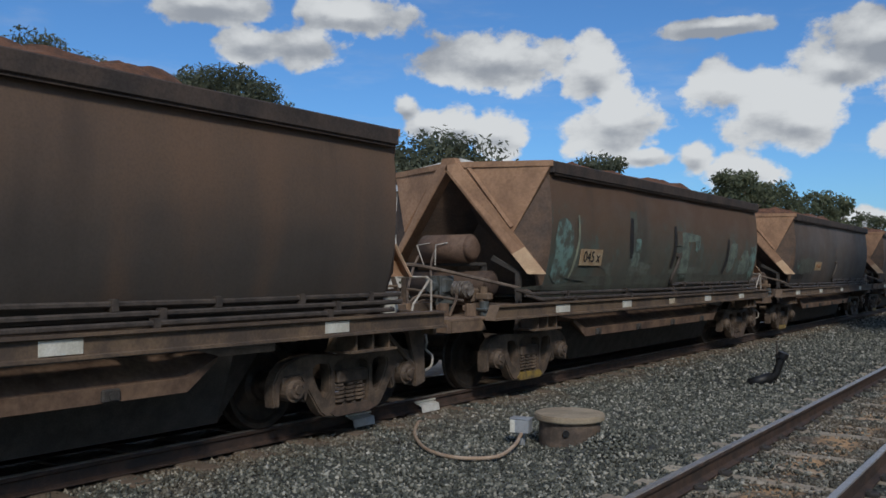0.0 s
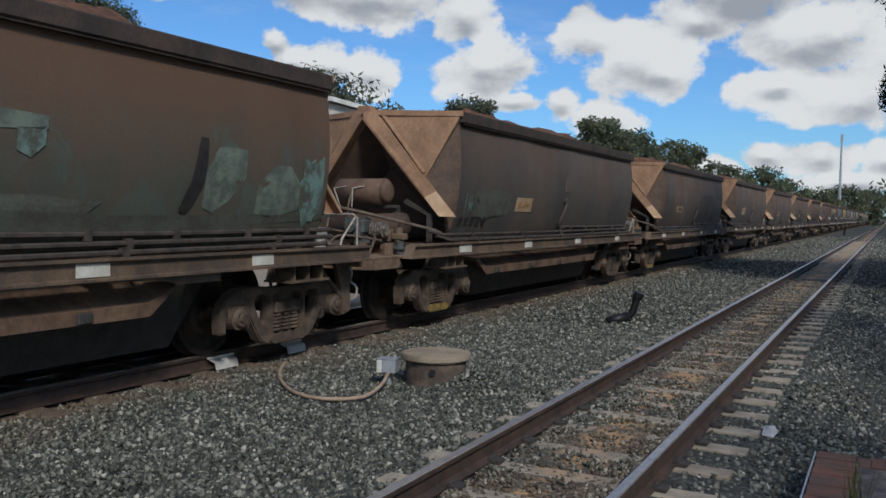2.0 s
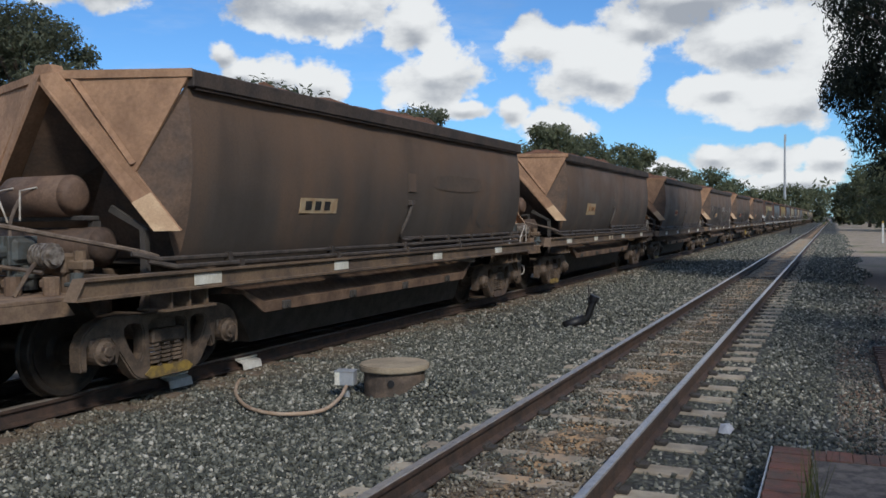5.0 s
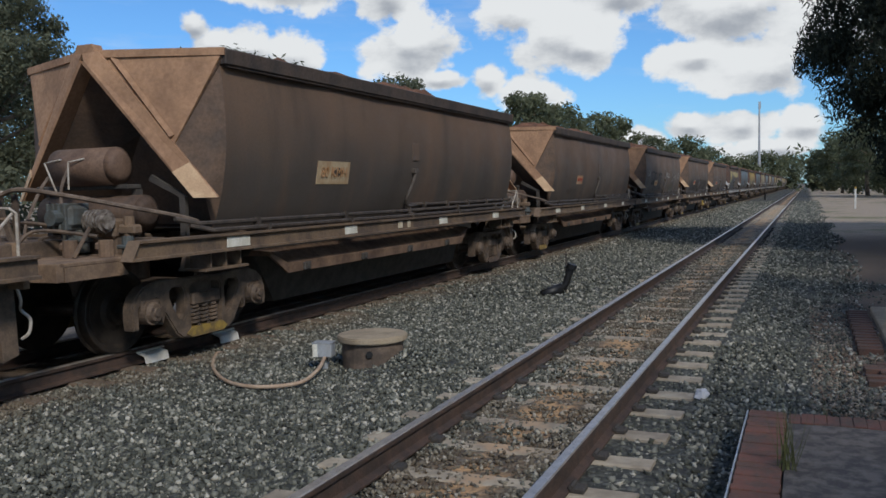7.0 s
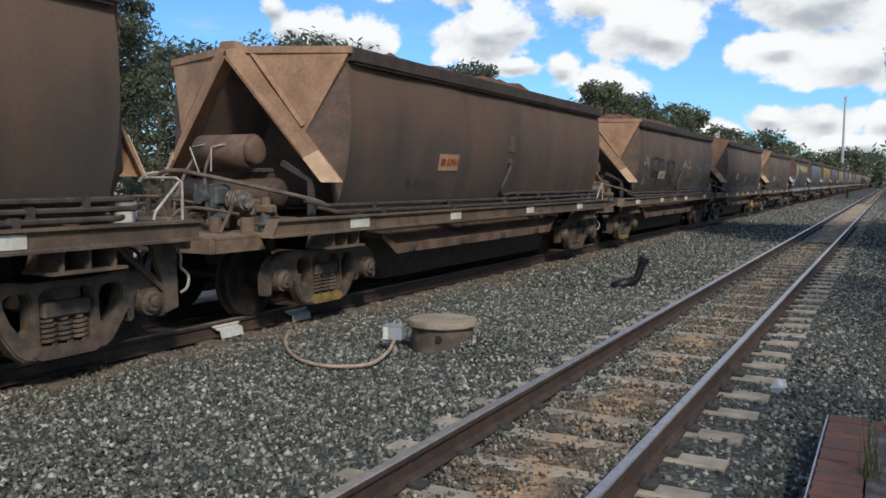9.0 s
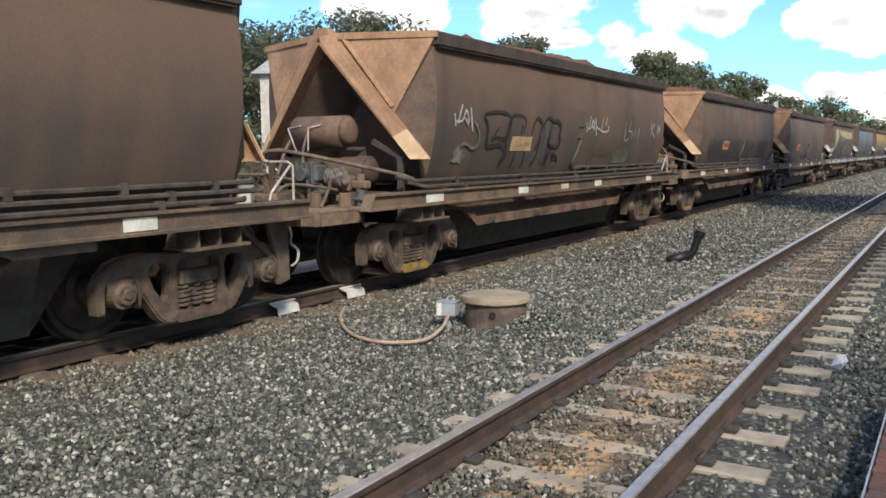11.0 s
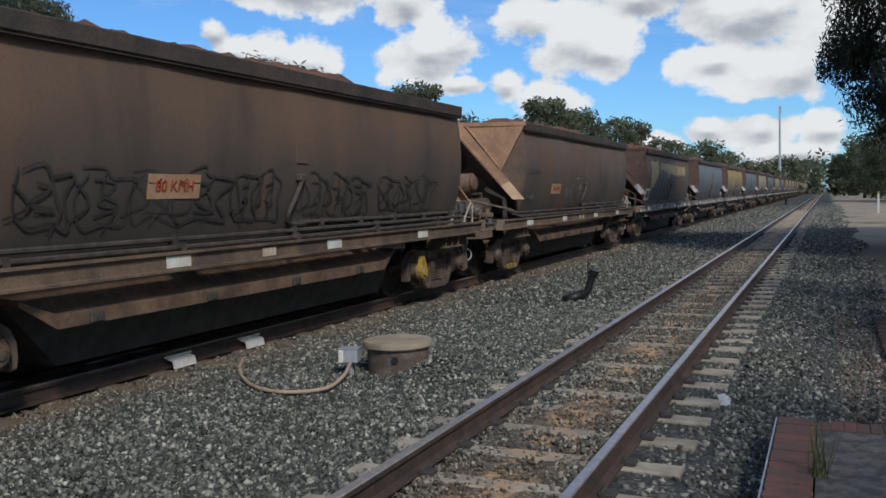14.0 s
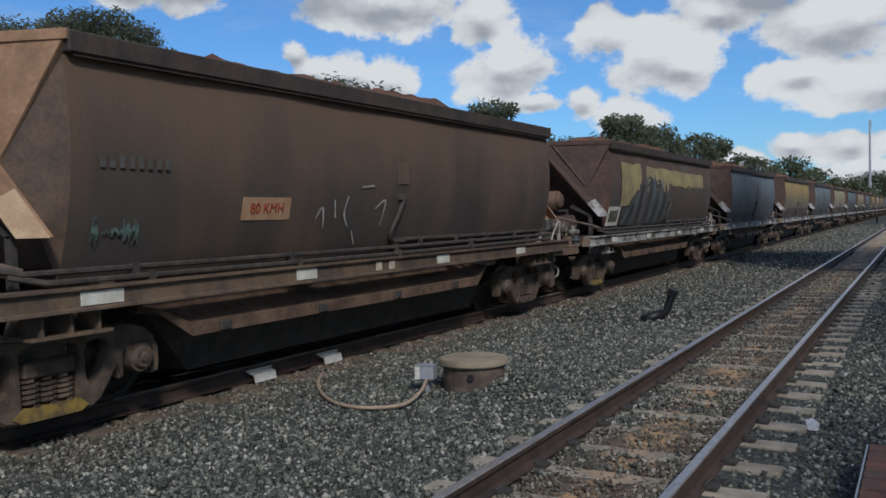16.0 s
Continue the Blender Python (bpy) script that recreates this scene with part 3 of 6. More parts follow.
def rocks(name, count, x0, x1, y0, y1, rmin, rmax, mat, seed, keep=None, lift=0.0, plain=False):
    """Loose angular stones lying on the ballast, one object of stuff."""
    rng = np.random.default_rng(seed)
    t = (1 + 5 ** 0.5) / 2
    ico = np.array([(-1, t, 0), (1, t, 0), (-1, -t, 0), (1, -t, 0), (0, -1, t), (0, 1, t), (0, -1, -t), (0, 1, -t), (t, 0, -1), (t, 0, 1), (-t, 0, -1), (-t, 0, 1)]) / 1.9
    tri = np.array([(0, 11, 5), (0, 5, 1), (0, 1, 7), (0, 7, 10), (0, 10, 11), (1, 5, 9), (5, 11, 4), (11, 10, 2), (10, 7, 6), (7, 1, 8),
                    (3, 9, 4), (3, 4, 2), (3, 2, 6), (3, 6, 8), (3, 8, 9), (4, 9, 5), (2, 4, 11), (6, 2, 10), (8, 6, 7), (9, 8, 1)])
    if plain:
        ico = np.array([(1, 0, 0), (-1, 0, 0), (0, 1, 0), (0, -1, 0), (0, 0, 1), (0, 0, -1)]) * 1.1
        tri = np.array([(0, 2, 4), (2, 1, 4), (1, 3, 4), (3, 0, 4), (2, 0, 5), (1, 2, 5), (3, 1, 5), (0, 3, 5)])
    m = len(ico)
    px, py = rng.uniform(x0, x1, count), rng.uniform(y0, y1, count)
    if keep is not None:
        ok = keep(px, py)
        px, py = px[ok], py[ok]
    n = len(px)
    r = rng.uniform(rmin, rmax, n)
    v = ico[None] * (1 + rng.uniform(-0.42, 0.34, (n, m, 1))) * rng.uniform(0.42, 1.35, (n, 1, 3))
    q = rng.normal(size=(n, 4))
    q /= np.linalg.norm(q, axis=1, keepdims=True)
    w, x, y, z = q.T
    rot = np.stack([1 - 2 * (y * y + z * z), 2 * (x * y - z * w), 2 * (x * z + y * w), 2 * (x * y + z * w), 1 - 2 * (x * x + z * z), 2 * (y * z - x * w),
                    2 * (x * z - y * w), 2 * (y * z + x * w), 1 - 2 * (x * x + y * y)], -1).reshape(n, 3, 3)
    v = np.einsum("nij,nkj->nki", rot, v) * r[:, None, None]
    gz = np.array([ground_z(a, b) for a, b in zip(px, py)]) + lift
    gz = gz - 0.014 * ((px > 0.6) & (px < 1.06))
    v += np.stack([px, py, gz + r * rng.uniform(-0.1, 0.7, n)], -1)[:, None, :]
    f = (tri[None] + m * np.arange(n)[:, None, None]).reshape(-1, 3)
    me = bpy.data.meshes.new(name)
    me.vertices.add(m * n)
    me.vertices.foreach_set("co", v.reshape(-1).astype(np.float32))
    me.loops.add(3 * len(f))
    me.loops.foreach_set("vertex_index", f.reshape(-1).astype(np.int32))
    me.polygons.add(len(f))
    me.polygons.foreach_set("loop_start", np.arange(0, 3 * len(f), 3, dtype=np.int32))
    me.update(calc_edges=True)
    me.materials.append(mat)
    return tagged(new(name, me), "loose angular grey crushed-stone ballast", "ballast", kind="stuff")


def off_sleepers(x, y):
    """Sleeper tops stay mostly clear of stones."""
    phase = np.abs((y - 4.66 + 0.31) % 0.62 - 0.31)
    on = (np.abs(x) < 1.0) & (phase < 0.085)
    cover = np.random.default_rng(5).uniform(size=len(x)) < np.where(x < -0.6, 0.4, np.where(x > 0.6, 0.14, 0.38))
    middle = (np.abs(x) < 0.22) & (np.random.default_rng(9).uniform(size=len(x)) < 0.6)
    return (~on | cover) & ~middle & (np.abs(np.abs(x) - 0.5685) > 0.075) & (np.abs(x - XT - 0.5685) > 0.08)


rocks("ballast_stones", 53000, -4.45, -0.62, 1.9, 13.0, 0.012, 0.028, STONE, 1, off_sleepers, 0.0, True)
rocks("ballast_stones", 15000, -4.45, -0.62, 13.0, 26.0, 0.02, 0.034, STONE, 2, off_sleepers, 0.0, True)
rocks("ballast_stones", 11000, -4.45, -0.62, 26.0, 48.0, 0.03, 0.045, STONE, 22, off_sleepers, 0.0, True)
rocks("ballast_stones", 17000, -0.5, 0.5, 3.0, 14.0, 0.010, 0.022, STONE, 3, off_sleepers, 0.018, True)
rocks("ballast_stones", 7000, -0.5, 0.5, 14.0, 26.0, 0.014, 0.026, STONE, 33, off_sleepers, 0.015, True)


def make_fines():
    """Uneven fine ballast and dirt between the rails, which buries parts of the sleepers."""
    xs, ys = np.arange(-0.5, 0.501, 0.05), np.arange(2.6, 44.0, 0.06)
    verts = []
    for x in xs:
        for y in ys:
            h = noise.noise((x * 2.6, y * 1.9, 7)) * 0.030 + noise.noise((x * 8, y * 8, 2)) * 0.014 + noise.noise((x * 20, y * 20, 4)) * 0.006
            verts.append((x, y, -0.1735 + h - 0.03 * max(0.0, (abs(x) - 0.36) / 0.14) ** 2))
    n = len(ys)
    faces = [(i * n + j, (i + 1) * n + j, (i + 1) * n + j + 1, i * n + j + 1) for i in range(len(xs) - 1) for j in range(n - 1)]
    me = bpy.data.meshes.new("fine_ballast")
    me.from_pydata(verts, [], faces)
    me.materials.append(GROUND)
    tagged(new("fine_ballast", me), "fine stones and orange dirt between the rails", "ballast", kind="stuff")


make_fines()


def thinning(x, y):
    """The ballast shoulder thins out into the earth beside it."""
    edge = 2.2 + 0.25 * np.sin(y * 1.7) + 0.15 * np.sin(y * 4.1)
    keep = np.random.default_rng(12).uniform(size=len(x)) < np.clip(1.0 - (x - edge) / 0.7, 0.05, 1)
    return keep & off_sleepers(x, y) & ~((x > 1.48) & (y < 6.2)) & ~((x > 2.62) & (y > 9.75) & (y < 12.8)) & ~((x > 2.33) & (x < 3.55) & (y > 8.02) & (y < 9.1) & (np.sin(41 * x + 57 * y) < 0.9)) & ~((x > 2.33) & (x < 2.62) & (y > 9.5) & (y < 12.8) & (np.sin(41 * x + 57 * y) < 0.9))


rocks("ballast_stones", 29000, 0.62, 3.6, 3.5, 17.0, 0.012, 0.028, STONE, 4, thinning, 0.0, True)


def loose(x, y):
    """Gravel lies between the platform end and the slab, clear of the bricks."""
    bricks = ((x > 2.33) & (x < 3.55) & (y > 8.02) & (y < 9.1)) | ((x > 2.33) & (x < 2.62) & (y > 9.5))
    return ~((x > 2.62) & (y > 9.75)) & (~bricks | (np.random.default_rng(31).uniform(size=len(x)) < 0.12))


rocks("gravel", 15000, 1.9, 5.2, 6.2, 13.5, 0.006, 0.019, GRIT, 14, loose, 0.012, True)


def feather(x, y):
    """Far off, the shoulder and the end of the loose stones fade out unevenly."""
    rnd = np.random.default_rng(17).uniform(size=len(x))
    return off_sleepers(x, y) & (rnd < np.clip((2.9 + 0.2 * np.sin(0.7 * y) - x) / 0.8, 0, 1)) & (rnd * 30 < 96 - y)


rocks("ballast_stones", 13000, 0.62, 2.9, 17.0, 40.0, 0.024, 0.04, STONE, 6, feather, 0.0, True)
rocks("ballast_stones", 9000, 0.62, 2.9, 40.0, 95.0, 0.035, 0.055, STONE, 61, feather, 0.0, True)
rocks("ballast_stones", 12000, -4.45, -0.62, 48.0, 95.0, 0.035, 0.055, STONE, 62, feather, 0.0, True)

# ---- ore wagon ----
# In a wagon's own space x is across (0 in the middle), y runs away from the camera from the hopper's near end, z is up from the rail top.
LEN, HALF, TOP, PITCH = 9.38, 1.385, 3.06, 12.69
SIDE = [(1.335, 2.88), (1.37, 2.6), (1.385, 2.3), (1.38, 2.05), (1.35, 1.8), (1.295, 1.55), (1.225, 1.33), (1.16, 1.18)]
REFLECTORS = (0.2, 2.7, 5.55, 8.2)
REFLECTORS_OF = {-1: (0.2, 2.9, 5.73, 8.51), 0: (0.33, 2.44, 6.17, 8.25), 1: (0.22, 2.73, 5.4, 8.22), 3: (0.15, 2.6, 5.74, 8.34), 5: (-0.05, 2.45, 5.5, 8.4), 6: (0.1, 2.58, 5.35, 7.86), 7: (0.24, 2.76, 5.64, 8.14)}
RIDE = {0: 0.025, 3: 0.045, 7: -0.012}        # how much higher or lower a wagon's body rides on its springs


def hopper_mesh():
    bm = bmesh.new()
    ys = np.linspace(0, LEN, 9)
    for s in (-1, 1):
        rows = [[bm.verts.new((s * (x + (0.012 * math.sin(3 * y + s) if 0 < y < LEN else 0)), y, z)) for x, z in SIDE] for y in ys]
        for a, b in zip(rows, rows[1:]):
            for k in range(len(SIDE) - 1):
                bm.faces.new((a[k], b[k], b[k + 1], a[k + 1]))
    # floor of the load space, closing the body from below
    flat(bm, [(-1.16, 0, 1.18), (1.16, 0, 1.18), (1.16, LEN, 1.18), (-1.16, LEN, 1.18)])
    return bm


def end_y(e, d):
    """e = 0 near end, 1 far end; d metres outward from the end of the side sheets."""
    return -d if e == 0 else LEN + d


def lean_out(z):
    """How far the sloping end frame stands out from the end of the sides at height z."""
    return 0.19 + 0.28 * (z - 1.51) / 1.5


VEE_X, VEE_Z = 0.95, 2.06


def end_cheek(e, s):
    bm = bmesh.new()
    corner, vee, foot = (s * 1.385, end_y(e, 0), 3.0), (s * VEE_X, end_y(e, lean_out(VEE_Z)), VEE_Z), (s * 1.2, end_y(e, 0.17), 1.55)
    pts = [(s * x, end_y(e, 0), z) for x, z in SIDE]
    chain = [corner] + pts
    for a, b in zip(chain, chain[1:4]):
        flat(bm, [vee, a, b])
    flat(bm, [vee, chain[3], foot])
    for a, b in zip(chain[3:], chain[4:]):
        flat(bm, [foot, a, b])
    bmesh.ops.remove_doubles(bm, verts=bm.verts, dist=0.001)
    return bm


def end_panel(e, s):
    bm = bmesh.new()
    prow, corner, vee = Vector((s * 0.02, end_y(e, 0.46), 3.04)), Vector((s * 1.385, end_y(e, -0.005), 3.02)), Vector((s * VEE_X, end_y(e, lean_out(VEE_Z)), VEE_Z))
    out = Vector((0, end_y(e, 0.02) - end_y(e, 0), 0))
    a = [bm.verts.new(p) for p in (prow, corner, vee)]
    b = [bm.verts.new(p + out) for p in (prow, corner, vee)]
    bm.faces.new(a), bm.faces.new(b)
    for i in range(3):
        bm.faces.new((a[i], a[(i + 1) % 3], b[(i + 1) % 3], b[i]))
    return bm


def end_slope(e):
    bm = bmesh.new()
    a, l, r = (0, end_y(e, 0.42), 2.98), (-1.2, end_y(e, 0.15), 1.55), (1.2, end_y(e, 0.15), 1.55)
    p, q = (-0.95, end_y(e, -0.7), 1.2), (0.95, end_y(e, -0.7), 1.2)
    m = (0, end_y(e, -0.25), 2.25)
    for t in ((a, m, l), (a, r, m), (l, m, p), (r, q, m), (m, q, p)):
        flat(bm, t)
    bmesh.ops.remove_doubles(bm, verts=bm.verts, dist=0.001)
    return bm


def leaning(bm, poly, e, d0, d1):
    """A plate in the leaning plane of the end frame, between d0 and d1 metres off it; a corner may stand out further."""
    rings = [[bm.verts.new((c[0], end_y(e, lean_out(c[1]) + d + (c[2] if len(c) > 2 else 0)), c[1])) for c in poly] for d in (d0, d1)]
    bm.faces.new(rings[0]), bm.faces.new(rings[1])
    for k in range(len(poly)):
        j = (k + 1) % len(poly)
        bm.faces.new((rings[0][k], rings[0][j], rings[1][j], rings[1][k]))


TURN = 0.13          # how far a brace's inner edge stands out past its outer edge


def end_brace(e, s):
    """One sloping leg of the end frame: a wide plate facing outward, with a deep turned-in flange."""
    bm = bmesh.new()
    leaning(bm, [(s * 0.0, 3.04, 0.05), (s * 0.17, 3.06, 0.0), (s * 1.41, 1.51, 0.0), (s * 1.225, 1.51, TURN), (s * 0.03, 2.97, 0.08)], e, 0.0, 0.03)
    leaning(bm, [(s * 0.03, 2.97, 0.08), (s * 1.225, 1.51, TURN), (s * 1.2, 1.51, TURN), (s * 0.0, 2.94, 0.08)], e, -0.36, 0.03)
    return bm


def brace_shoe(e, s):
    """Doubler plate at the foot of a brace."""
    bm = bmesh.new()
    leaning(bm, [(s * 1.13, 1.87, 0.0), (s * 1.415, 1.505, 0.0), (s * 1.22, 1.505, TURN), (s * 1.0, 1.775, TURN)], e, 0.032, 0.046)
    return bm


def end_rib(e, s):
    """Angle iron running down the end panel beside the brace."""
    bm = bmesh.new()
    rod(bm, (s * 0.27, end_y(e, 0.40), 2.99), (s * 0.93, end_y(e, lean_out(VEE_Z) + 0.02), VEE_Z + 0.08), 0.04, 4)
    return bm


def rim_side(s):
    bm = bmesh.new()
    x0, x1 = sorted((s * 1.26, s * 1.42))
    box(bm, x0, x1, 0, LEN, 2.89, TOP, 0.012)
    x0, x1 = sorted((s * 1.335, s * 1.40))
    box(bm, x0, x1, 0.05, LEN - 0.05, 2.87, 2.89)
    return bm


def rim_end(e, s):
    bm = bmesh.new()
    a, b = Vector((s * 0.06, end_y(e, 0.46), 3.0)), Vector((s * 1.40, end_y(e, -0.02), 2.985))
    d = (b - a).normalized()
    side = d.cross(Vector((0, 0, 1))) * 0.045
    vs = []
    for p in (a, b):
        vs.append([bm.verts.new(p + side * i + Vector((0, 0, j))) for i, j in ((1, 0), (-1, 0), (-1, 0.08), (1, 0.08))])
    for k in range(4):
        bm.faces.new((vs[0][k], vs[0][(k + 1) % 4], vs[1][(k + 1) % 4], vs[1][k]))
    bm.faces.new(vs[0]), bm.faces.new(vs[1])
    return bm


def sill_mesh(s):
    """Channel-section side sill from headstock to headstock, its near end cut on the slant."""
    bm = bmesh.new()
    sec = [(1.25, 0.935), (1.41, 0.935), (1.41, 0.958), (1.372, 0.966), (1.372, 1.09), (1.41, 1.098), (1.41, 1.122), (1.25, 1.122)]
    rings = [[bm.verts.new((s * x, y + (0.6 * (z - 0.915) if y < 0 else 0), z)) for x, z in sec] for y in (-1.45, 10.25)]
    for k in range(len(sec)):
        j = (k + 1) % len(sec)
        bm.faces.new((rings[0][k], rings[0][j], rings[1][j], rings[1][k]))
    bm.faces.new(rings[0]), bm.faces.new(rings[1])
    return bm


def skirt_mesh(s):
    """Sloping chute under the sill with its turned-up bottom edge."""
    bm = bmesh.new()
    secs = [(0.95, 0.85, 0.80), (1.3, 0.70, 0.57), (6.9, 0.70, 0.57), (7.2, 0.85, 0.80)]
    rings = []
    for y, zt, zb in secs:
        rings.append([bm.verts.new(p) for p in ((s * 0.95, y, 0.87), (s * 1.2, y, zt), (s * 1.235, y, zt - 0.01), (s * 1.225, y, zb), (s * 1.2, y, zb), (s * 0.90, y, 0.80))])
    for a, b in zip(rings, rings[1:]):
        for k in range(6):
            bm.faces.new((a[k], a[(k + 1) % 6], b[(k + 1) % 6], b[k]))
    bm.faces.new(rings[0]), bm.faces.new(rings[-1])
    return bm


def pierced(bm, loops, x0, x1):
    """A thick plate in the y-z plane from its outline and the outlines of its holes."""
    tris = tessellate_polygon([[Vector((y, z, 0)) for y, z in loop] for loop in loops])
    flatpts = [p for loop in loops for p in loop]
    sides = [[bm.verts.new((x, y, z)) for y, z in flatpts] for x in (x0, x1)]
    for tri in tris:
        bm.faces.new([sides[0][k] for k in tri]), bm.faces.new([sides[1][k] for k in reversed(tri)])
    k = 0
    for loop in loops:
        n = len(loop)
        for i in range(n):
            a, b = k + i, k + (i + 1) % n
            bm.faces.new((sides[0][a], sides[0][b], sides[1][b], sides[1][a]))
        k += n
    bmesh.ops.recalc_face_normals(bm, faces=bm.faces)


def side_frame(s):
    """Cast side frame of a three-piece bogie: arched top, a rounded window either side of the spring opening, pedestal jaws and axle boxes at its ends."""
    bm = bmesh.new()
    x0, x1 = sorted((s * 0.90, s * 1.03))
    half = [(0.0, 0.71), (0.30, 0.71), (0.55, 0.735), (0.78, 0.725), (0.93, 0.68), (1.03, 0.60), (1.08, 0.49), (1.085, 0.36), (1.07, 0.27), (1.0, 0.265), (0.995, 0.48),
            (0.94, 0.555), (0.76, 0.555), (0.705, 0.48), (0.70, 0.29), (0.655, 0.275), (0.625, 0.37), (0.47, 0.15), (0.39, 0.095), (0.26, 0.075), (0.0, 0.075)]
    outer = half + [(-y, z) for y, z in half[-2:0:-1]]
    window = [(0.335, 0.34), (0.325, 0.55), (0.355, 0.62), (0.42, 0.64), (0.51, 0.635), (0.555, 0.60), (0.555, 0.54), (0.50, 0.42), (0.42, 0.30), (0.37, 0.285)]
    middle = [(-0.235, 0.18), (0.235, 0.18), (0.25, 0.60), (0.20, 0.645), (-0.20, 0.645), (-0.25, 0.60)]
    pierced(bm, [outer, window, [(-y, z) for y, z in window], middle], x0, x1)
    rims = [e for e in bm.edges if e.calc_face_angle(0) > 1.2 and all(abs(abs(v.co.x) - 1.03) < 0.001 for v in e.verts)]
    bmesh.ops.bevel(bm, geom=rims, offset=0.016, segments=2, affect="EDGES")
    return bm


def axle_box(s, m):
    """Bearing adapter and round cap in the jaw of a side frame."""
    bm = bmesh.new()
    y = m * 0.85
    box(bm, *sorted((s * 0.90, s * 1.04)), y - 0.125, y + 0.125, 0.44, 0.555, 0.012)
    rod(bm, (s * 0.88, y, 0.43), (s * 1.075, y, 0.43), 0.125, 20)
    rod(bm, (s * 1.075, y, 0.43), (s * 1.115, y, 0.43), 0.105, 18, 0.085)
    rod(bm, (s * 1.115, y, 0.43), (s * 1.135, y, 0.43), 0.05, 12, 0.04)
    return bm


def coil(x, y, z0, z1, r, turns, wire):
    bm = bmesh.new()
    n = turns * 8
    tube(bm, [(x + r * math.cos(i * math.pi / 4), y + r * math.sin(i * math.pi / 4), z0 + (z1 - z0) * i / n) for i in range(n + 1)], wire, 5)
    return bm


def wheelset(y):
    """Axle with its two wheels, turned in one piece."""
    right = [(0.0, 0.078), (0.45, 0.085), (0.478, 0.10), (0.486, 0.33), (0.478, 0.445), (0.49, 0.458), (0.508, 0.455), (0.52, 0.434), (0.612, 0.428), (0.618, 0.42),
             (0.612, 0.375), (0.585, 0.34), (0.575, 0.20), (0.60, 0.145), (0.645, 0.135), (0.648, 0.085), (0.95, 0.07), (0.95, 0.0)]
    prof = [(-x, r) for x, r in right[::-1]][:-1] + right
    bm = bmesh.new()
    n = 36
    rings = [[bm.verts.new((x, r * math.cos(2 * math.pi * k / n), r * math.sin(2 * math.pi * k / n))) for k in range(n)] if r else [bm.verts.new((x, 0, 0))] for x, r in prof]
    for a, b in zip(rings, rings[1:]):
        for k in range(n):
            j = (k + 1) % n
            bm.faces.new([v for v in dict.fromkeys((a[k % len(a)], a[j % len(a)], b[j % len(b)], b[k % len(b)]))])
    ob = part("wheelset", bm, WHEEL)
    ob.location = (0, y, 0.43)
    return ob


def bogie(parent, y, yellow):
    bm = bmesh.new()
    box(bm, -0.95, 0.95, -0.22, 0.22, 0.44, 0.66, 0.03)
    rod(bm, (0, 0, 0.6), (0, 0, 0.85), 0.2, 16)
    b = part("bogie", bm, FRAME, parent, "grimy three-piece steel bogie")
    b.location = (0, y, 0)
    for s in (-1, 1):
        part("side_frame", side_frame(s), FRAME, b, "cast steel side frame coated in brown grime")
        for m in (-1, 1):
            part("axle_box", axle_box(s, m), FRAME, b, "round grimy axle box")
        for m in (-1, 0, 1):
            part("spring", coil(s * 0.97, m * 0.145, 0.195, 0.40, 0.066, 5, 0.016), FRAME, b, "rusty coil spring")
        bm = bmesh.new()
        prism(bm, [(-0.25, 0.19), (0.25, 0.19), (0.33, 0.13), (0.26, 0.085), (-0.26, 0.085), (-0.33, 0.13)], "x", *sorted((s * 0.87, s * 1.045)))
        part("spring_seat", bm, YELLOW_GRIME if yellow else RUST, b, "yellow painted spring seat" if yellow else "")
        for m in (-1, 1):
            for k in range(3):
                a = k * 2.09 + 0.5
                bm = bmesh.new()
                rod(bm, (s * 1.1, m * 0.85 + 0.07 * math.cos(a), 0.43 + 0.07 * math.sin(a)), (s * 1.125, m * 0.85 + 0.07 * math.cos(a), 0.43 + 0.07 * math.sin(a)), 0.018, 6)
                part("bolt", bm, RUST, b)
        bm = bmesh.new()
        box(bm, *sorted((s * 0.80, s * 1.05)), -0.225, 0.225, 0.41, 0.545, 0.02)
        part("bolster_end", bm, FRAME, b)
    for m in (-1, 1):
        w = wheelset(m * 0.85)
        w.parent = b
        tagged(w, "dark steel wheelset with a worn tread")
        bm = bmesh.new()
        box(bm, -0.62, 0.62, m * 0.38 - 0.03, m * 0.38 + 0.03, 0.34, 0.46, 0.01)
        for s in (-1, 1):
            box(bm, s * 0.57 - 0.05, s * 0.57 + 0.05, m * 0.41 - 0.04, m * 0.41 + 0.02, 0.28, 0.55, 0.01)
        part("brake_beam", bm, DARK, b)
    return b


def ore_heap(seed, height):
    bm = bmesh.new()
    nx, ny = 16, 84
    grid = []
    for j in range(ny + 1):
        y = 0.03 + (LEN - 0.06) * j / ny
        row = []
        for i in range(nx + 1):
            u = -1 + 2 * i / nx
            ends = min(1, max(0, min(y - 0.6, LEN - 0.5 - y) / 1.9))
            ends = ends * ends * (3 - 2 * ends)
            swell = 0.95 + 0.16 * noise.noise((y * 0.5, seed * 7.3, 1))
            z = 2.8 + height * ends * swell * (1 - abs(u) ** 2) + 0.06 * noise.noise((u * 4, y * 3, seed)) * ends + 0.07 * ends * noise.noise((u * 9, y * 6, seed)) + 0.05 * noise.noise((u * 22, y * 17, seed))
            w = 1.3 if 0 < y < LEN else 0.9
            row.append(bm.verts.new((u * w, y, z)))
        grid.append(row)
    for a, b in zip(grid, grid[1:]):
        for i in range(nx):
            bm.faces.new((a[i], a[i + 1], b[i + 1], b[i]))
    return bm


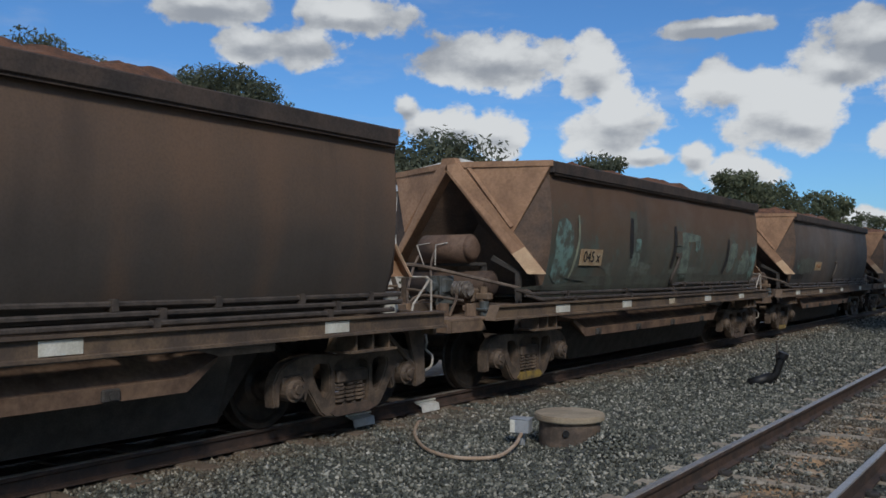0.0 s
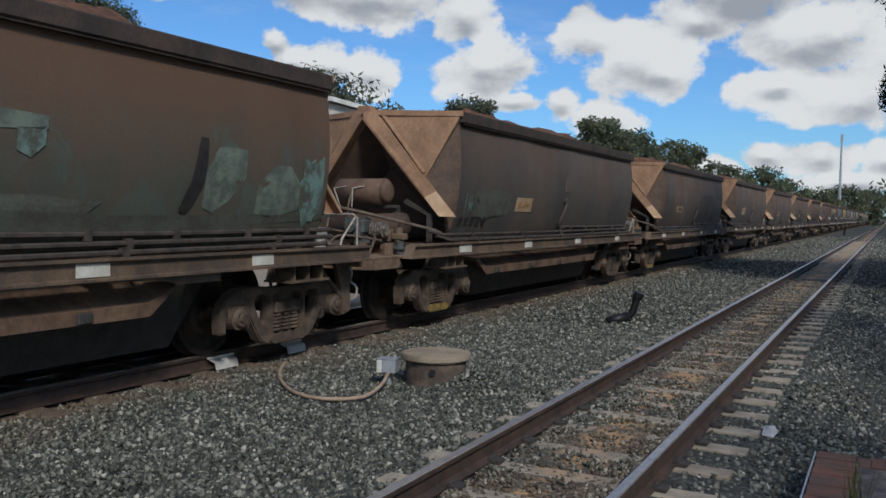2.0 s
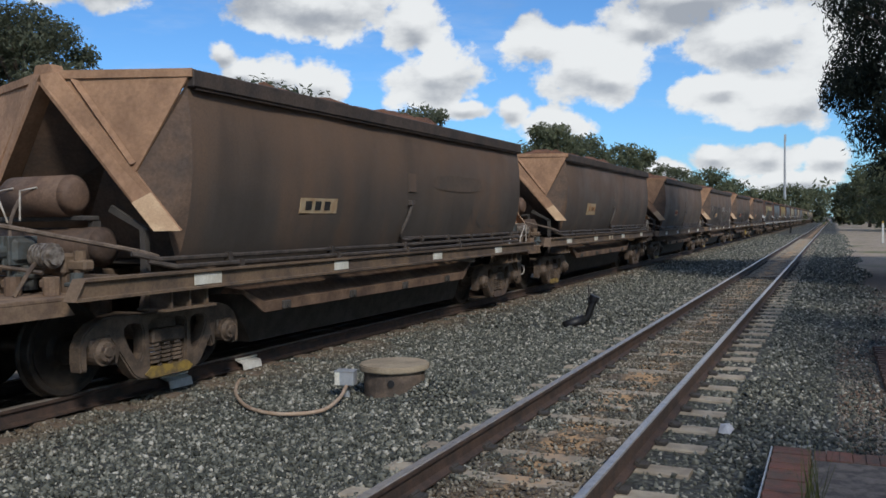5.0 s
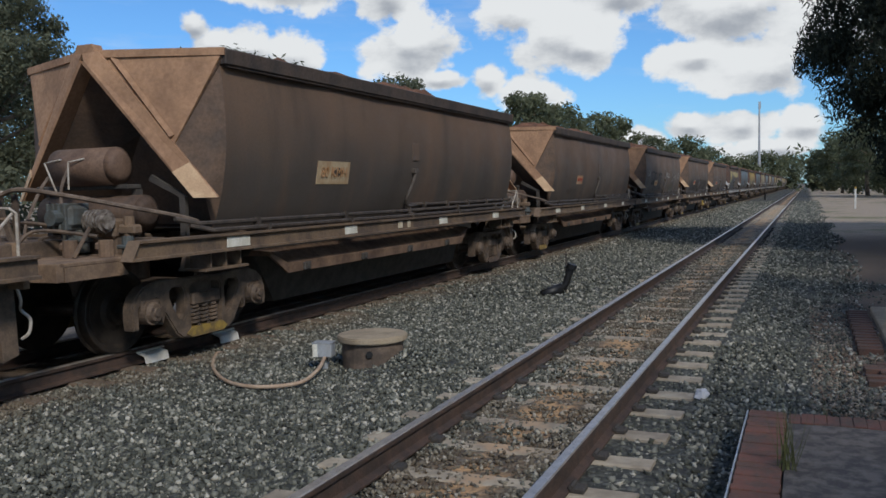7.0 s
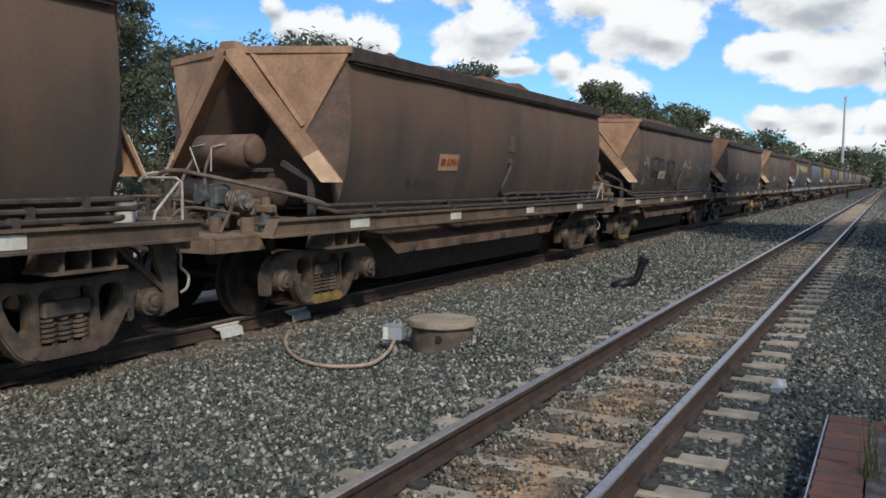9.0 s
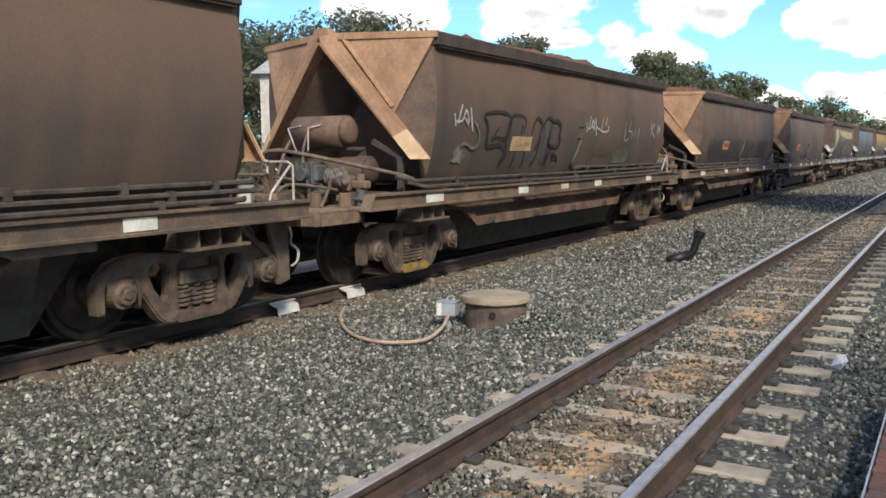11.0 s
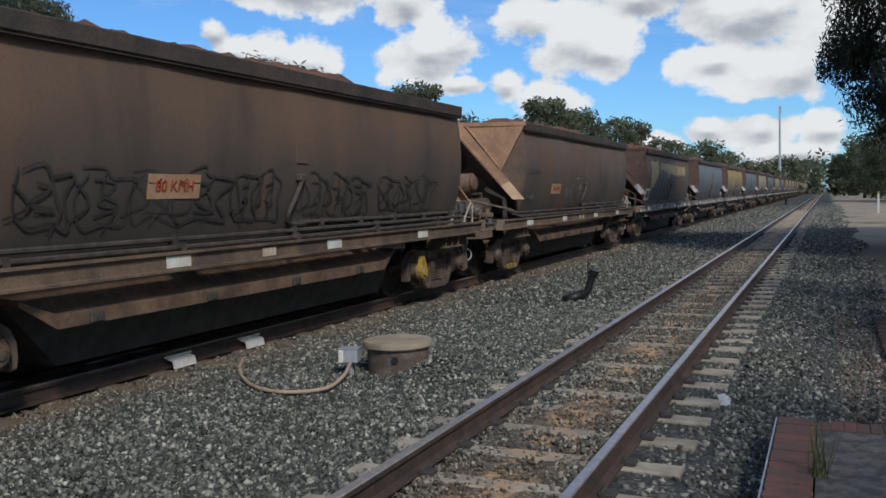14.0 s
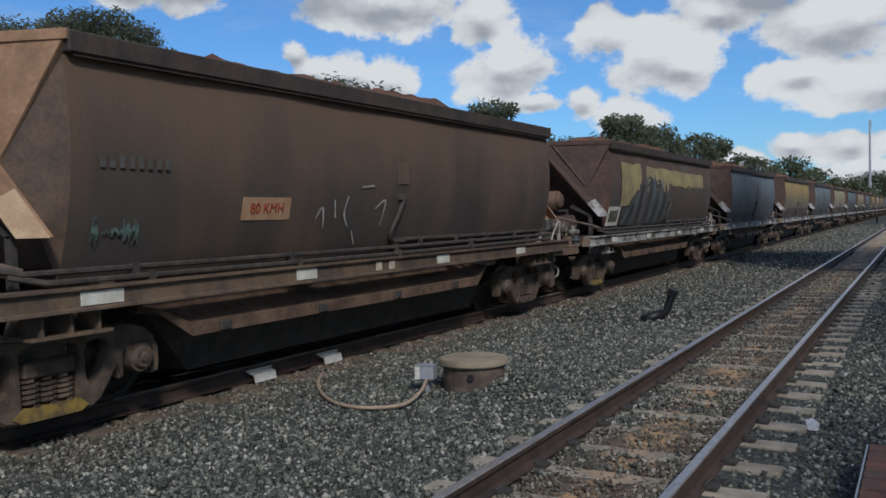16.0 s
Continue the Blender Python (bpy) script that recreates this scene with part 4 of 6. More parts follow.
def make_wagon():
    """One bogie hopper wagon with all its parts."""
    w = new("ore_wagon")
    body = part("hopper_body", hopper_mesh(), PAINT["brown"], w, smooth=True)
    for s in (-1, 1):
        part("top_rim", rim_side(s), RIM, w, "dark dusty top rail")
        sill = part("side_sill", sill_mesh(s), SILL, w, "long brown steel side sill")
        for y in REFLECTORS:
            bm = bmesh.new()
            x0, x1 = sorted((s * 1.372, s * 1.382))
            long = 0.2 if y < 1 else 0.165
            box(bm, x0, x1, -long, long, 0.972, 1.084, 0.003)
            part("reflector", bm, REFLECT, sill, "small white reflector plate").location.y = y
        bm = bmesh.new()
        leap = [(s * x, -1.456 + 0.6 * (z - 0.915), z) for x, z in ((1.255, 0.938), (1.405, 0.938), (1.405, 1.12), (1.255, 1.12))]
        front, back = [bm.verts.new((x, y - 0.008, z)) for x, y, z in leap], [bm.verts.new(q) for q in leap]
        bm.faces.new(front), bm.faces.new(back)
        for k in range(4):
            bm.faces.new((front[k], front[(k + 1) % 4], back[(k + 1) % 4], back[k]))
        part("end_cap", bm, CREAM, sill, "dusty plate closing the slanted end of the sill")
        part("chute_skirt", skirt_mesh(s), SKIRT, w, "rusty sloping discharge chute")
        for k in range(4):
            y = 1.7 + 1.5 * k
            bm = bmesh.new()
            box(bm, *sorted((s * 1.2, s * 1.262)), y - 0.075, y + 0.075, 0.575, 0.675, 0.012)
            rod(bm, (s * 1.262, y, 0.62), (s * 1.275, y, 0.62), 0.028, 8)
            part("door_lug", bm, DARK, w)
        # brake and air pipes along the foot of the hopper
        for k, (x, z, y0, y1) in enumerate(((1.27, 1.24, -0.35, 9.6), (1.25, 1.32, 4.75, 9.6), (1.33, 1.165, -0.2, 9.4))):
            bm = bmesh.new()
            pts = [(s * (x - 0.1), y0 - 0.25, z + 0.06), (s * x, y0, z), (s * x, (y0 + y1) / 2, z - 0.012), (s * x, y1, z), (s * (x - 0.15), y1 + 0.15, z)]
            tube(bm, pts, 0.026, 7)
            for j in range(5):
                y = y0 + (y1 - y0) * (j + 0.5) / 5
                box(bm, s * x - 0.035, s * x + 0.035, y - 0.03, y + 0.03, z - 0.06, z + 0.034)
            part("air_pipe", bm, PIPE, w)
        bm = bmesh.new()
        tube(bm, smooth_path([(s * 1.27, 4.85, 1.30), (s * 1.27, 4.56, 1.31), (s * 1.31, 4.48, 1.42), (s * 1.37, 4.56, 1.62), (s * 1.41, 4.64, 1.82)], 4), 0.026, 7)
        box(bm, s * 1.39 - 0.04, s * 1.39 + 0.04, 4.58, 4.70, 1.80, 1.88, 0.01)
        
        part("riser_pipe", bm, PIPE, w, "dark pipe bent up the hopper side")
        bm = bmesh.new()
        x0, x1 = sorted((s * 1.37, s * 1.397))
        box(bm, x0, x1, 4.57, 4.80, 2.0, 2.27, 0.004)
        part("hatch", bm, PAINT["brown"], body, "small welded patch plate")
        for y in (0.0, 9.1):
            bm = bmesh.new()
            prism(bm, [(y - 0.30, 0.934), (y + 0.30, 0.934), (y + 0.36, 0.76), (y - 0.36, 0.76)], "x", *sorted((s * 1.0, s * 1.05)))
            for k in (-0.25, 0, 0.25):
                box(bm, *sorted((s * 1.05, s * 1.32)), y + k - 0.012, y + k + 0.012, 0.77, 0.934)
            box(bm, *sorted((s * 0.98, s * 1.34)), y - 0.36, y + 0.36, 0.745, 0.77)
            part("bolster_bracket", bm, SILL, w)
    # underframe
    bm = bmesh.new()
    box(bm, -0.25, 0.25, -1.9, 10.4, 0.82, 1.12, 0.01)
    for y in (-0.9, 0.4, 3.0, 6.4, 9.0, 9.9):
        box(bm, -1.25, 1.25, y - 0.06, y + 0.06, 0.93, 1.13)
    part("centre_sill", bm, FRAME, w)
    # deepened nearly to the rail, hiding lit ground so the space below stays dark
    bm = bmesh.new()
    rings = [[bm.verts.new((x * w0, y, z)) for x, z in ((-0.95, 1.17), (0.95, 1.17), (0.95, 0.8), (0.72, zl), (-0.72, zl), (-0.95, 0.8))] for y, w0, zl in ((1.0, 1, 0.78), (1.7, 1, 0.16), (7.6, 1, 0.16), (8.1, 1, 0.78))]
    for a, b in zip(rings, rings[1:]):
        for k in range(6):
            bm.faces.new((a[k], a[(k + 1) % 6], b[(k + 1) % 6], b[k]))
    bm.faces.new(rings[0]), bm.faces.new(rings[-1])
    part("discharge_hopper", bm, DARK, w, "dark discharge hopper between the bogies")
    for e in (0, 1):
        for s in (-1, 1):
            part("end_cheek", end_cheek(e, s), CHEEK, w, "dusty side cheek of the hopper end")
            part("end_panel", end_panel(e, s), DUST, w, "sloping end panel coated in tan ore dust")
            part("end_brace", end_brace(e, s), DUST, w, "tan dusty sloping end brace")
            part("end_rib", end_rib(e, s), DUST, w)
            part("brace_shoe", brace_shoe(e, s), SHOE, w, "pale tan doubler plate at the foot of the brace")
            part("end_rim", rim_end(e, s), DUST, w)
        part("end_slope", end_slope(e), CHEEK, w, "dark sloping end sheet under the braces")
        bm = bmesh.new()
        y = end_y(e, 0.45)
        prism(bm, [(-0.16, 3.0), (-0.1, 3.14), (0.1, 3.14), (0.16, 3.0)], "y", y - 0.07, y + 0.07)
        part("apex_cap", bm, DUST, w)
        # platform, headstock and coupler
        bm = bmesh.new()
        y0, y1 = sorted((end_y(e, 0.7), end_y(e, 1.95 if e == 0 else 0.85)))
        if e == 0:
            box(bm, -1.12, 1.12, -2.0, -0.5, 0.93, 0.965, 0.006)
            box(bm, -1.12, 1.12, -2.04, -1.96, 0.80, 0.965, 0.006)
            prism(bm, [(-1.95, 0.80), (-1.2, 0.80), (-1.3, 0.93), (-1.95, 0.93)], "x", 1.04, 1.12)
            prism(bm, [(-1.95, 0.80), (-1.2, 0.80), (-1.3, 0.93), (-1.95, 0.93)], "x", -1.12, -1.04)
        else:
            box(bm, -1.25, 1.25, LEN - 0.3, 10.25, 1.0, 1.04, 0.006)
            box(bm, -1.25, 1.25, 10.2, 10.27, 0.85, 1.04, 0.006)
        part("end_platform", bm, PLATF, w, "dusty steel end platform")
        ye = -2.0 if e == 0 else 10.27
        d = -1 if e == 0 else 1
        bm = bmesh.new()
        box(bm, -0.09, 0.09, *sorted((ye, ye + d * 0.12)), 0.78, 0.98, 0.02)
        prism(bm, [(-0.14, ye + d * 0.1), (0.14, ye + d * 0.1), (0.18, ye + d * 0.3), (0.02, ye + d * 0.34), (-0.16, ye + d * 0.26)], "z", 0.74, 1.02)
        part("coupler", bm, DARK, w, "grimy knuckle coupler")
        # hoses, handrail
        bm = bmesh.new()
        hx = 0.45 * (1 if e else -1)
        tube(bm, smooth_path([(hx, ye - d * 0.05, 0.86), (hx, ye + d * 0.12, 0.74), (hx * 0.9, ye + d * 0.14, 0.52), (hx * 0.7, ye + d * 0.2, 0.4), (hx * 0.5, ye + d * 0.22, 0.45)], 5), 0.022, 7)
        part("brake_hose", bm, PIPE, w)
        bm = bmesh.new()
        if e == 1:
            tube(bm, [(1.22, 10.2, 1.04), (1.22, 10.2, 1.46), (1.18, 10.17, 1.5), (0.75, 10.17, 1.5)], 0.013, 7)
            tube(bm, [(1.2, 9.85, 1.05), (1.2, 9.9, 1.2), (1.2, 10.18, 1.46)], 0.013, 7)
            part("handrail", bm, HOSE, w, "bent white handrail")
            bm = bmesh.new()
            tube(bm, smooth_path([(1.05, 10.3, 0.86), (1.06, 10.33, 0.75), (1.02, 10.36, 0.66), (1.1, 10.38, 0.58), (1.1, 10.36, 0.47), (1.04, 10.34, 0.42)], 5), 0.014, 6)
            part("uncoupling_rod", bm, HOSE, w, "bent pale uncoupling rod")
            bm = bmesh.new()
            prism(bm, [(9.95, 0.92), (10.25, 0.92), (10.27, 0.3), (10.12, 0.26), (10.1, 0.5)], "x", 1.02, 1.08)
            tube(bm, [(1.05, 9.6, 0.9), (1.05, 10.15, 0.45)], 0.03, 6)
            part("step", bm, FRAME, w)
            bm = bmesh.new()
            box(bm, 0.95, 1.02, 9.62, 9.86, 1.06, 1.34, 0.01)
            part("number_card", bm, REFLECT, w, "small white card holder")
        else:
            rod(bm, (-0.32, -0.6, 1.85), (0.46, -0.6, 1.85), 0.2, 24)
            rod(bm, (0.46, -0.6, 1.85), (0.53, -0.6, 1.85), 0.2, 24, 0.12)
            rod(bm, (-0.32, -0.6, 1.85), (-0.39, -0.6, 1.85), 0.2, 24, 0.12)
            part("air_tank", bm, TANK, w, "dusty horizontal air reservoir", True)
            bm = bmesh.new()
            rod(bm, (-0.62, -0.5, 1.36), (0.72, -0.5, 1.36), 0.19, 20)
            rod(bm, (0.72, -0.5, 1.36), (0.78, -0.5, 1.36), 0.19, 20, 0.1)
            part("brake_cylinder", bm, TANK_LOW, w, "brown brake cylinder with the shade put into its colour", True)
            bm = bmesh.new()
            box(bm, -0.7, 0.6, -0.62, -0.42, 1.61, 1.66, 0.01)
            for x in (-0.66, 0.56):
                box(bm, x - 0.03, x + 0.03, -0.5, -0.4, 0.965, 1.61)
            prism(bm, [(1.02, 1.5), (1.08, 1.52), (0.62, 1.76), (0.58, 1.70)], "y", -0.3, -0.26)
            box(bm, 0.98, 1.05, -0.3, -0.24, 1.0, 1.52)
            part("tank_frame", bm, DARK, w)
            for k, (pa, pb, pc) in enumerate((((-0.7, -1.7, 0.97), (-0.55, -1.65, 1.3), (-0.1, -1.5, 1.34)), ((-0.9, -1.2, 1.2), (-0.2, -1.25, 1.3), (0.5, -1.15, 1.2)),
                                             ((0.75, -1.5, 0.97), (0.72, -1.3, 1.2), (0.5, -1.05, 1.24)), ((0.2, -1.75, 0.97), (0.25, -1.5, 1.22), (0.8, -1.25, 1.16)))):
                bm = bmesh.new()
                tube(bm, smooth_path([pa, pb, pc], 5), 0.02, 6)
                part("brake_pipe", bm, FRAME if k % 2 else SILL, w)
            for x, y, z, r in ((0.45, -1.12, 1.12, 0.08), (0.3, -1.0, 1.1, 0.1), (0.98, -1.05, 1.05, 0.06)):
                bm = bmesh.new()
                rod(bm, (x, y, z - 0.12), (x, y, z + 0.1), r, 12)
                box(bm, x - r - 0.02, x + r + 0.02, y - r - 0.02, y + r + 0.02, z - 0.02, z + 0.02, 0.01)
                part("valve", bm, VALVE, w, "dusty green-grey brake valve")
            bm = bmesh.new()
            box(bm, 0.5, 0.78, -1.02, -0.84, 1.12, 1.32, 0.03)
            rod(bm, (0.62, -1.02, 1.22), (0.62, -1.12, 1.22), 0.08, 12)
            rod(bm, (0.72, -0.93, 0.96), (0.72, -0.93, 1.14), 0.05, 10)
            rod(bm, (0.88, -0.92, 1.12), (0.88, -0.92, 1.34), 0.055, 10)
            box(bm, 0.78, 1.0, -0.98, -0.86, 1.16, 1.26, 0.02)
            part("brake_valve", bm, SILL, w, "dusty brake valve block")
            bm = bmesh.new()
            box(bm, 0.2, 0.52, -1.3, -1.06, 1.24, 1.46, 0.035)
            for k in range(4):
                box(bm, 0.23 + k * 0.075, 0.26 + k * 0.075, -1.33, -1.03, 1.22, 1.48, 0.008)
            rod(bm, (0.36, -1.18, 1.1), (0.36, -1.18, 1.26), 0.07, 10)
            rod(bm, (0.36, -1.3, 1.34), (0.36, -1.4, 1.34), 0.075, 12)
            part("control_valve", bm, VALVE, w, "dark blue-green ribbed control valve")
            bm = bmesh.new()
            for k in range(5):
                rod(bm, (0.56 + k * 0.045, -1.1, 1.3), (0.585 + k * 0.045, -1.1, 1.3), 0.115, 12)
            rod(bm, (0.55, -1.1, 1.3), (0.8, -1.1, 1.3), 0.085, 10)
            part("filter", bm, DUSTY_METAL, w, "dusty silver finned filter")
            for x, y, lean in ((-0.05, -1.45, 0.0), (0.02, -1.5, 0.28), (-0.55, -1.3, -0.1)):
                bm = bmesh.new()
                prism(bm, [(x - 0.03, 0.965), (x + 0.03, 0.965), (x + 0.03 - lean, 1.58), (x - 0.03 - lean, 1.58)], "y", y, y + 0.035)
                part("strut", bm, FRAME, w)
            bm = bmesh.new()
            tube(bm, smooth_path([(-0.15, -1.55, 1.55), (0.05, -1.5, 1.62), (0.35, -1.35, 1.58), (0.8, -0.9, 1.44), (1.15, -0.5, 1.32), (1.26, -0.35, 1.26)], 5), 0.024, 7)
            tube(bm, smooth_path([(-0.3, -0.8, 1.75), (-0.25, -1.0, 1.55), (-0.1, -1.3, 1.2), (0.1, -1.4, 0.98)], 5), 0.018, 6)
            tube(bm, smooth_path([(0.0, -0.82, 1.82), (0.03, -0.95, 1.6), (0.1, -1.0, 1.3)], 5), 0.018, 6)
            tube(bm, smooth_path([(0.1, -1.3, 0.98), (0.15, -1.3, 1.15), (0.5, -1.1, 1.12), (0.7, -0.8, 1.1)], 5), 0.02, 6)
            part("air_hose", bm, AIRHOSE, w, "dusty brown air hose")
            bm = bmesh.new()
            tube(bm, [(-0.2, -0.8, 1.6), (-0.3, -0.84, 1.9), (-0.12, -0.79, 1.93)], 0.01, 6)
            part("tank_pipe", bm, HOSE, w)
            bm = bmesh.new()
            tube(bm, [(0.02, -0.84, 1.62), (0.03, -0.84, 1.9), (0.2, -0.79, 1.93)], 0.01, 6)
            part("tank_pipe", bm, HOSE, w)
            bm = bmesh.new()
            tube(bm, smooth_path([(-0.3, -1.6, 1.5), (-0.2, -1.58, 1.58), (-0.05, -1.52, 1.6)], 4), 0.02, 6)
            part("tank_pipe", bm, HOSE, w)
            for x, y, z in ((-0.9, -1.5, 0.967), (-0.4, -1.2, 0.967), (0.2, -1.7, 0.967), (0.55, -1.35, 0.967), (-0.65, -1.8, 0.967), (0.9, -1.25, 0.967)):
                bm = bmesh.new()
                rod(bm, (x, y, z), (x, y, z + 0.16), 0.07, 10)
                box(bm, x - 0.1, x + 0.06, y - 0.05, y + 0.05, z + 0.06, z + 0.14, 0.015)
                part("fitting", bm, PLATF, w)
    bogie(w, 0.0, True)
    bogie(w, 9.1, False)
    return w


WAGONS = {}          # place in the train -> wagon
LOOKS = {-1: "brown", 0: "green", 1: "grey", 2: "brown", 3: "brown", 4: "brown", 5: "brown", 6: "brown", 7: "brown", 8: "mural", 9: "blue", 10: "yellow", 11: "blue", 12: "pale", 13: "blue", 14: "pale"}
WORDS = {"mural": "brown ore hopper wagon with a yellow and grey sprayed mural", "brown": "loaded brown bogie ore hopper wagon, dusty and weathered", "green": "brown ore hopper wagon with faded teal paint showing through",
         "grey": "loaded grey-brown ore hopper wagon, dusty", "pale": "pale yellow ore hopper wagon with red-brown ends", "blue": "faded blue-grey ore hopper wagon",
         "yellow": "faded yellow ore hopper wagon"}
HEAPS = {-1: 0.62, 0: 0.54, 1: 0.58, 2: 0.34, 3: 0.34, 4: 0.44, 5: 0.6, 6: 0.57, 7: 0.57}


def place(i, t):
    """Where wagon i stands along the track at t seconds: the train gathers a little speed."""
    return 9.99 - 5.728 * t - 0.0119 * t * t + PITCH * i


def side_x(z):
    """Half width of the hopper side at height z."""
    return float(np.interp(z, [p[1] for p in SIDE][::-1], [p[0] for p in SIDE][::-1]))


def blob(y0, y1, z0, z1, seed, lift=0.012, ragged=0.25):
    """A worn patch of paint with a ragged outline, lying on the hopper side."""
    bm = bmesh.new()
    n = 28
    yc, zc, hy, hz = (y0 + y1) / 2, (z0 + z1) / 2, (y1 - y0) / 2, (z1 - z0) / 2
    rings = []
    for f in (0.35, 0.7, 1.0):
        ring = []
        for k in range(n):
            a = 2 * math.pi * k / n
            c, d = math.cos(a), math.sin(a)
            sq = 1 / max(abs(c), abs(d)) ** 0.7
            r = f * sq * (1 + ragged * noise.noise((c * 2.2, d * 2.2, seed * 3.7)) + ragged * 0.6 * noise.noise((c * 7, d * 7, seed)))
            y, z = yc + hy * c * r, zc + hz * d * r
            ring.append(bm.verts.new((side_x(z) + lift, y, z)))
        rings.append(ring)
    mid = bm.verts.new((side_x(zc) + lift, yc, zc))
    for k in range(n):
        j = (k + 1) % n
        bm.faces.new((mid, rings[0][k], rings[0][j]))
        for a, b in zip(rings, rings[1:]):
            bm.faces.new((a[k], b[k], b[j], a[j]))
    return bm


def strokes(bm, lines, width, lift=0.013):
    """Sprayed lines on the hopper side, each a ribbon through (y, z) points."""
    for line in lines:
        pts = [Vector((y, z, 0)) for y, z in line]
        path = smooth_path(pts, 4) if len(pts) > 2 else pts
        left, right = [], []
        for i, p in enumerate(path):
            d = path[min(i + 1, len(path) - 1)] - path[max(i - 1, 0)]
            d = Vector((-d.y, d.x, 0)).normalized() * width * (0.35 + 0.3 * math.sin(math.pi * (i + 0.5) / len(path)))
            for side, q in ((left, p + d), (right, p - d)):
                side.append(bm.verts.new((side_x(q.y) + lift, q.x, q.y)))
        for i in range(len(path) - 1):
            bm.faces.new((left[i], right[i], right[i + 1], left[i + 1]))
    return bm


def band(points):
    """A painted area on the hopper side through (y, top, bottom) points."""
    bm = bmesh.new()
    cols = []
    for y, a, b in points:
        cols.append([bm.verts.new((side_x(b + (a - b) * k / 6) + 0.008, y, b + (a - b) * k / 6)) for k in range(7)])
    for c, d in zip(cols, cols[1:]):
        for k in range(6):
            bm.faces.new((c[k], d[k], d[k + 1], c[k + 1]))
    return bm


def scrawl(y0, y1, z0, z1, count, seed, loops=False):
    """A row of quick spray-can marks filling a space, no word in particular."""
    rng = random.Random(seed)
    lines = []
    step = (y1 - y0) / count
    for k in range(count):
        y, h = y0 + step * k, z1 - z0
        def at(u, v):
            return (y + step * (u + rng.uniform(-0.12, 0.12)), z0 + h * (v + rng.uniform(-0.08, 0.08)))
        if loops:
            w1, w2 = rng.uniform(0.35, 0.6), rng.uniform(0.3, 0.6)
            lines.append([at(0.05, 0.95), at(-0.05, w1), at(0.1, 0.02), at(0.5, 0.08), at(0.95, 0.0), at(0.8, w2), at(1.0, 0.85), at(0.6, 0.9), at(0.35, 1.05), at(0.05, 0.95)])
            lines.append([at(0.25, 0.75), at(0.6, 0.7), at(0.3, w1), at(0.65, w2 - 0.1), at(0.3, 0.25)])
            lines.append([at(0.55, 0.98), at(0.5, 0.6), at(0.62, 0.3), at(0.5, -0.04)])
            lines.append([at(-0.12, 0.2), at(0.2, 0.3), at(0.1, 0.6), at(-0.1, 0.8)])
        else:
            for _ in range(rng.choice((1, 2, 2, 3))):
                kind = rng.randrange(5)
                u = rng.uniform(0, 0.5)
                if kind == 0:
                    lines.append([at(u, 1.0), at(u + 0.1, 0.5), at(u - 0.05, 0.0)])
                elif kind == 1:
                    lines.append([at(u, 0.9), at(u + 0.15, 0.1), at(u + 0.4, 0.75), at(u + 0.55, 0.05)])
                elif kind == 2:
                    lines.append([at(u + 0.5, 0.95), at(u, 0.6), at(u + 0.5, 0.35), at(u + 0.1, 0.0)])
                elif kind == 3:
                    lines.append([at(u, 0.4), at(u + 0.5, 0.55), at(u + 1.0, 0.3), at(u + 1.1, 0.6)])
                else:
                    lines.append([at(u + 0.2, 1.0), at(u, 0.5), at(u + 0.3, 0.1), at(u + 0.5, 0.5), at(u + 0.25, 0.6)])
    return lines


def side_plate(w, y0, y1, z0, z1, words="", bars=0, mat=None, ink=None):
    """A stencilled plate on the hopper side."""
    zc = (z0 + z1) / 2
    bm = bmesh.new()
    vs = [[bm.verts.new((side_x(z) + d, y, z)) for y, z in ((y0, z0), (y1, z0), (y1, z1), (y0, z1))] for d in (0.005, 0.016)]
    bm.faces.new(vs[1]), bm.faces.new(vs[0][::-1])
    for k in range(4):
        bm.faces.new((vs[0][k], vs[0][(k + 1) % 4], vs[1][(k + 1) % 4], vs[1][k]))
    p = part("plate", bm, mat or PLATE, w, "faded cream plate with stencilled writing" if words else "faded cream plate")
    if words:
        cu = bpy.data.curves.new("writing", "FONT")
        cu.body, cu.size, cu.align_x, cu.align_y = words, (z1 - z0) * (0.98 if ink == BLACKP else 0.66), "CENTER", "CENTER"
        cu.extrude, cu.offset = 0.002, 0.0
        tmp = new("writing", cu)
        me = bpy.data.meshes.new_from_object(tmp)
        bpy.data.objects.remove(tmp)
        me.materials.append(ink or RED)
        o = new("writing", me)
        lean = math.degrees(math.atan2(side_x(z1) - side_x(z0), z1 - z0))
        o.parent = p
        o.matrix_basis = pose(side_x(zc) + 0.021, (y0 + y1) / 2, zc, 90 + lean, 0, 90)
        tagged(o, "black stencilled writing" if ink == BLACKP else "faded orange stencilled writing" if ink else "red stencilled writing")
    for k in range(bars):
        bm = bmesh.new()
        a = y0 + (y1 - y0) * (0.12 + 0.76 * k / bars)
        b = a + (y1 - y0) * 0.5 / bars
        za, zb = z0 + 0.2 * (z1 - z0), z0 + 0.8 * (z1 - z0)
        flat(bm, [(side_x(za) + 0.02, a, za), (side_x(za) + 0.02, b, za), (side_x(zb) + 0.02, b, zb), (side_x(zb) + 0.02, a, zb)])
        part("writing_bar", bm, BLACKP if mat is None or mat == REFLECT else CHALK, p)


def bars_on(w, y0, y1, z0, z1, count, mat):
    for k in range(count):
        a = y0 + (y1 - y0) * k / count
        b = a + (y1 - y0) * 0.6 / count
        bm = bmesh.new()
        flat(bm, [(side_x(z0) + 0.012, a, z0), (side_x(z0) + 0.012, b, z0), (side_x(z1) + 0.012, b, z1), (side_x(z1) + 0.012, a, z1)])
        part("writing_bar", bm, mat, w, "faded stencilled wagon marking")


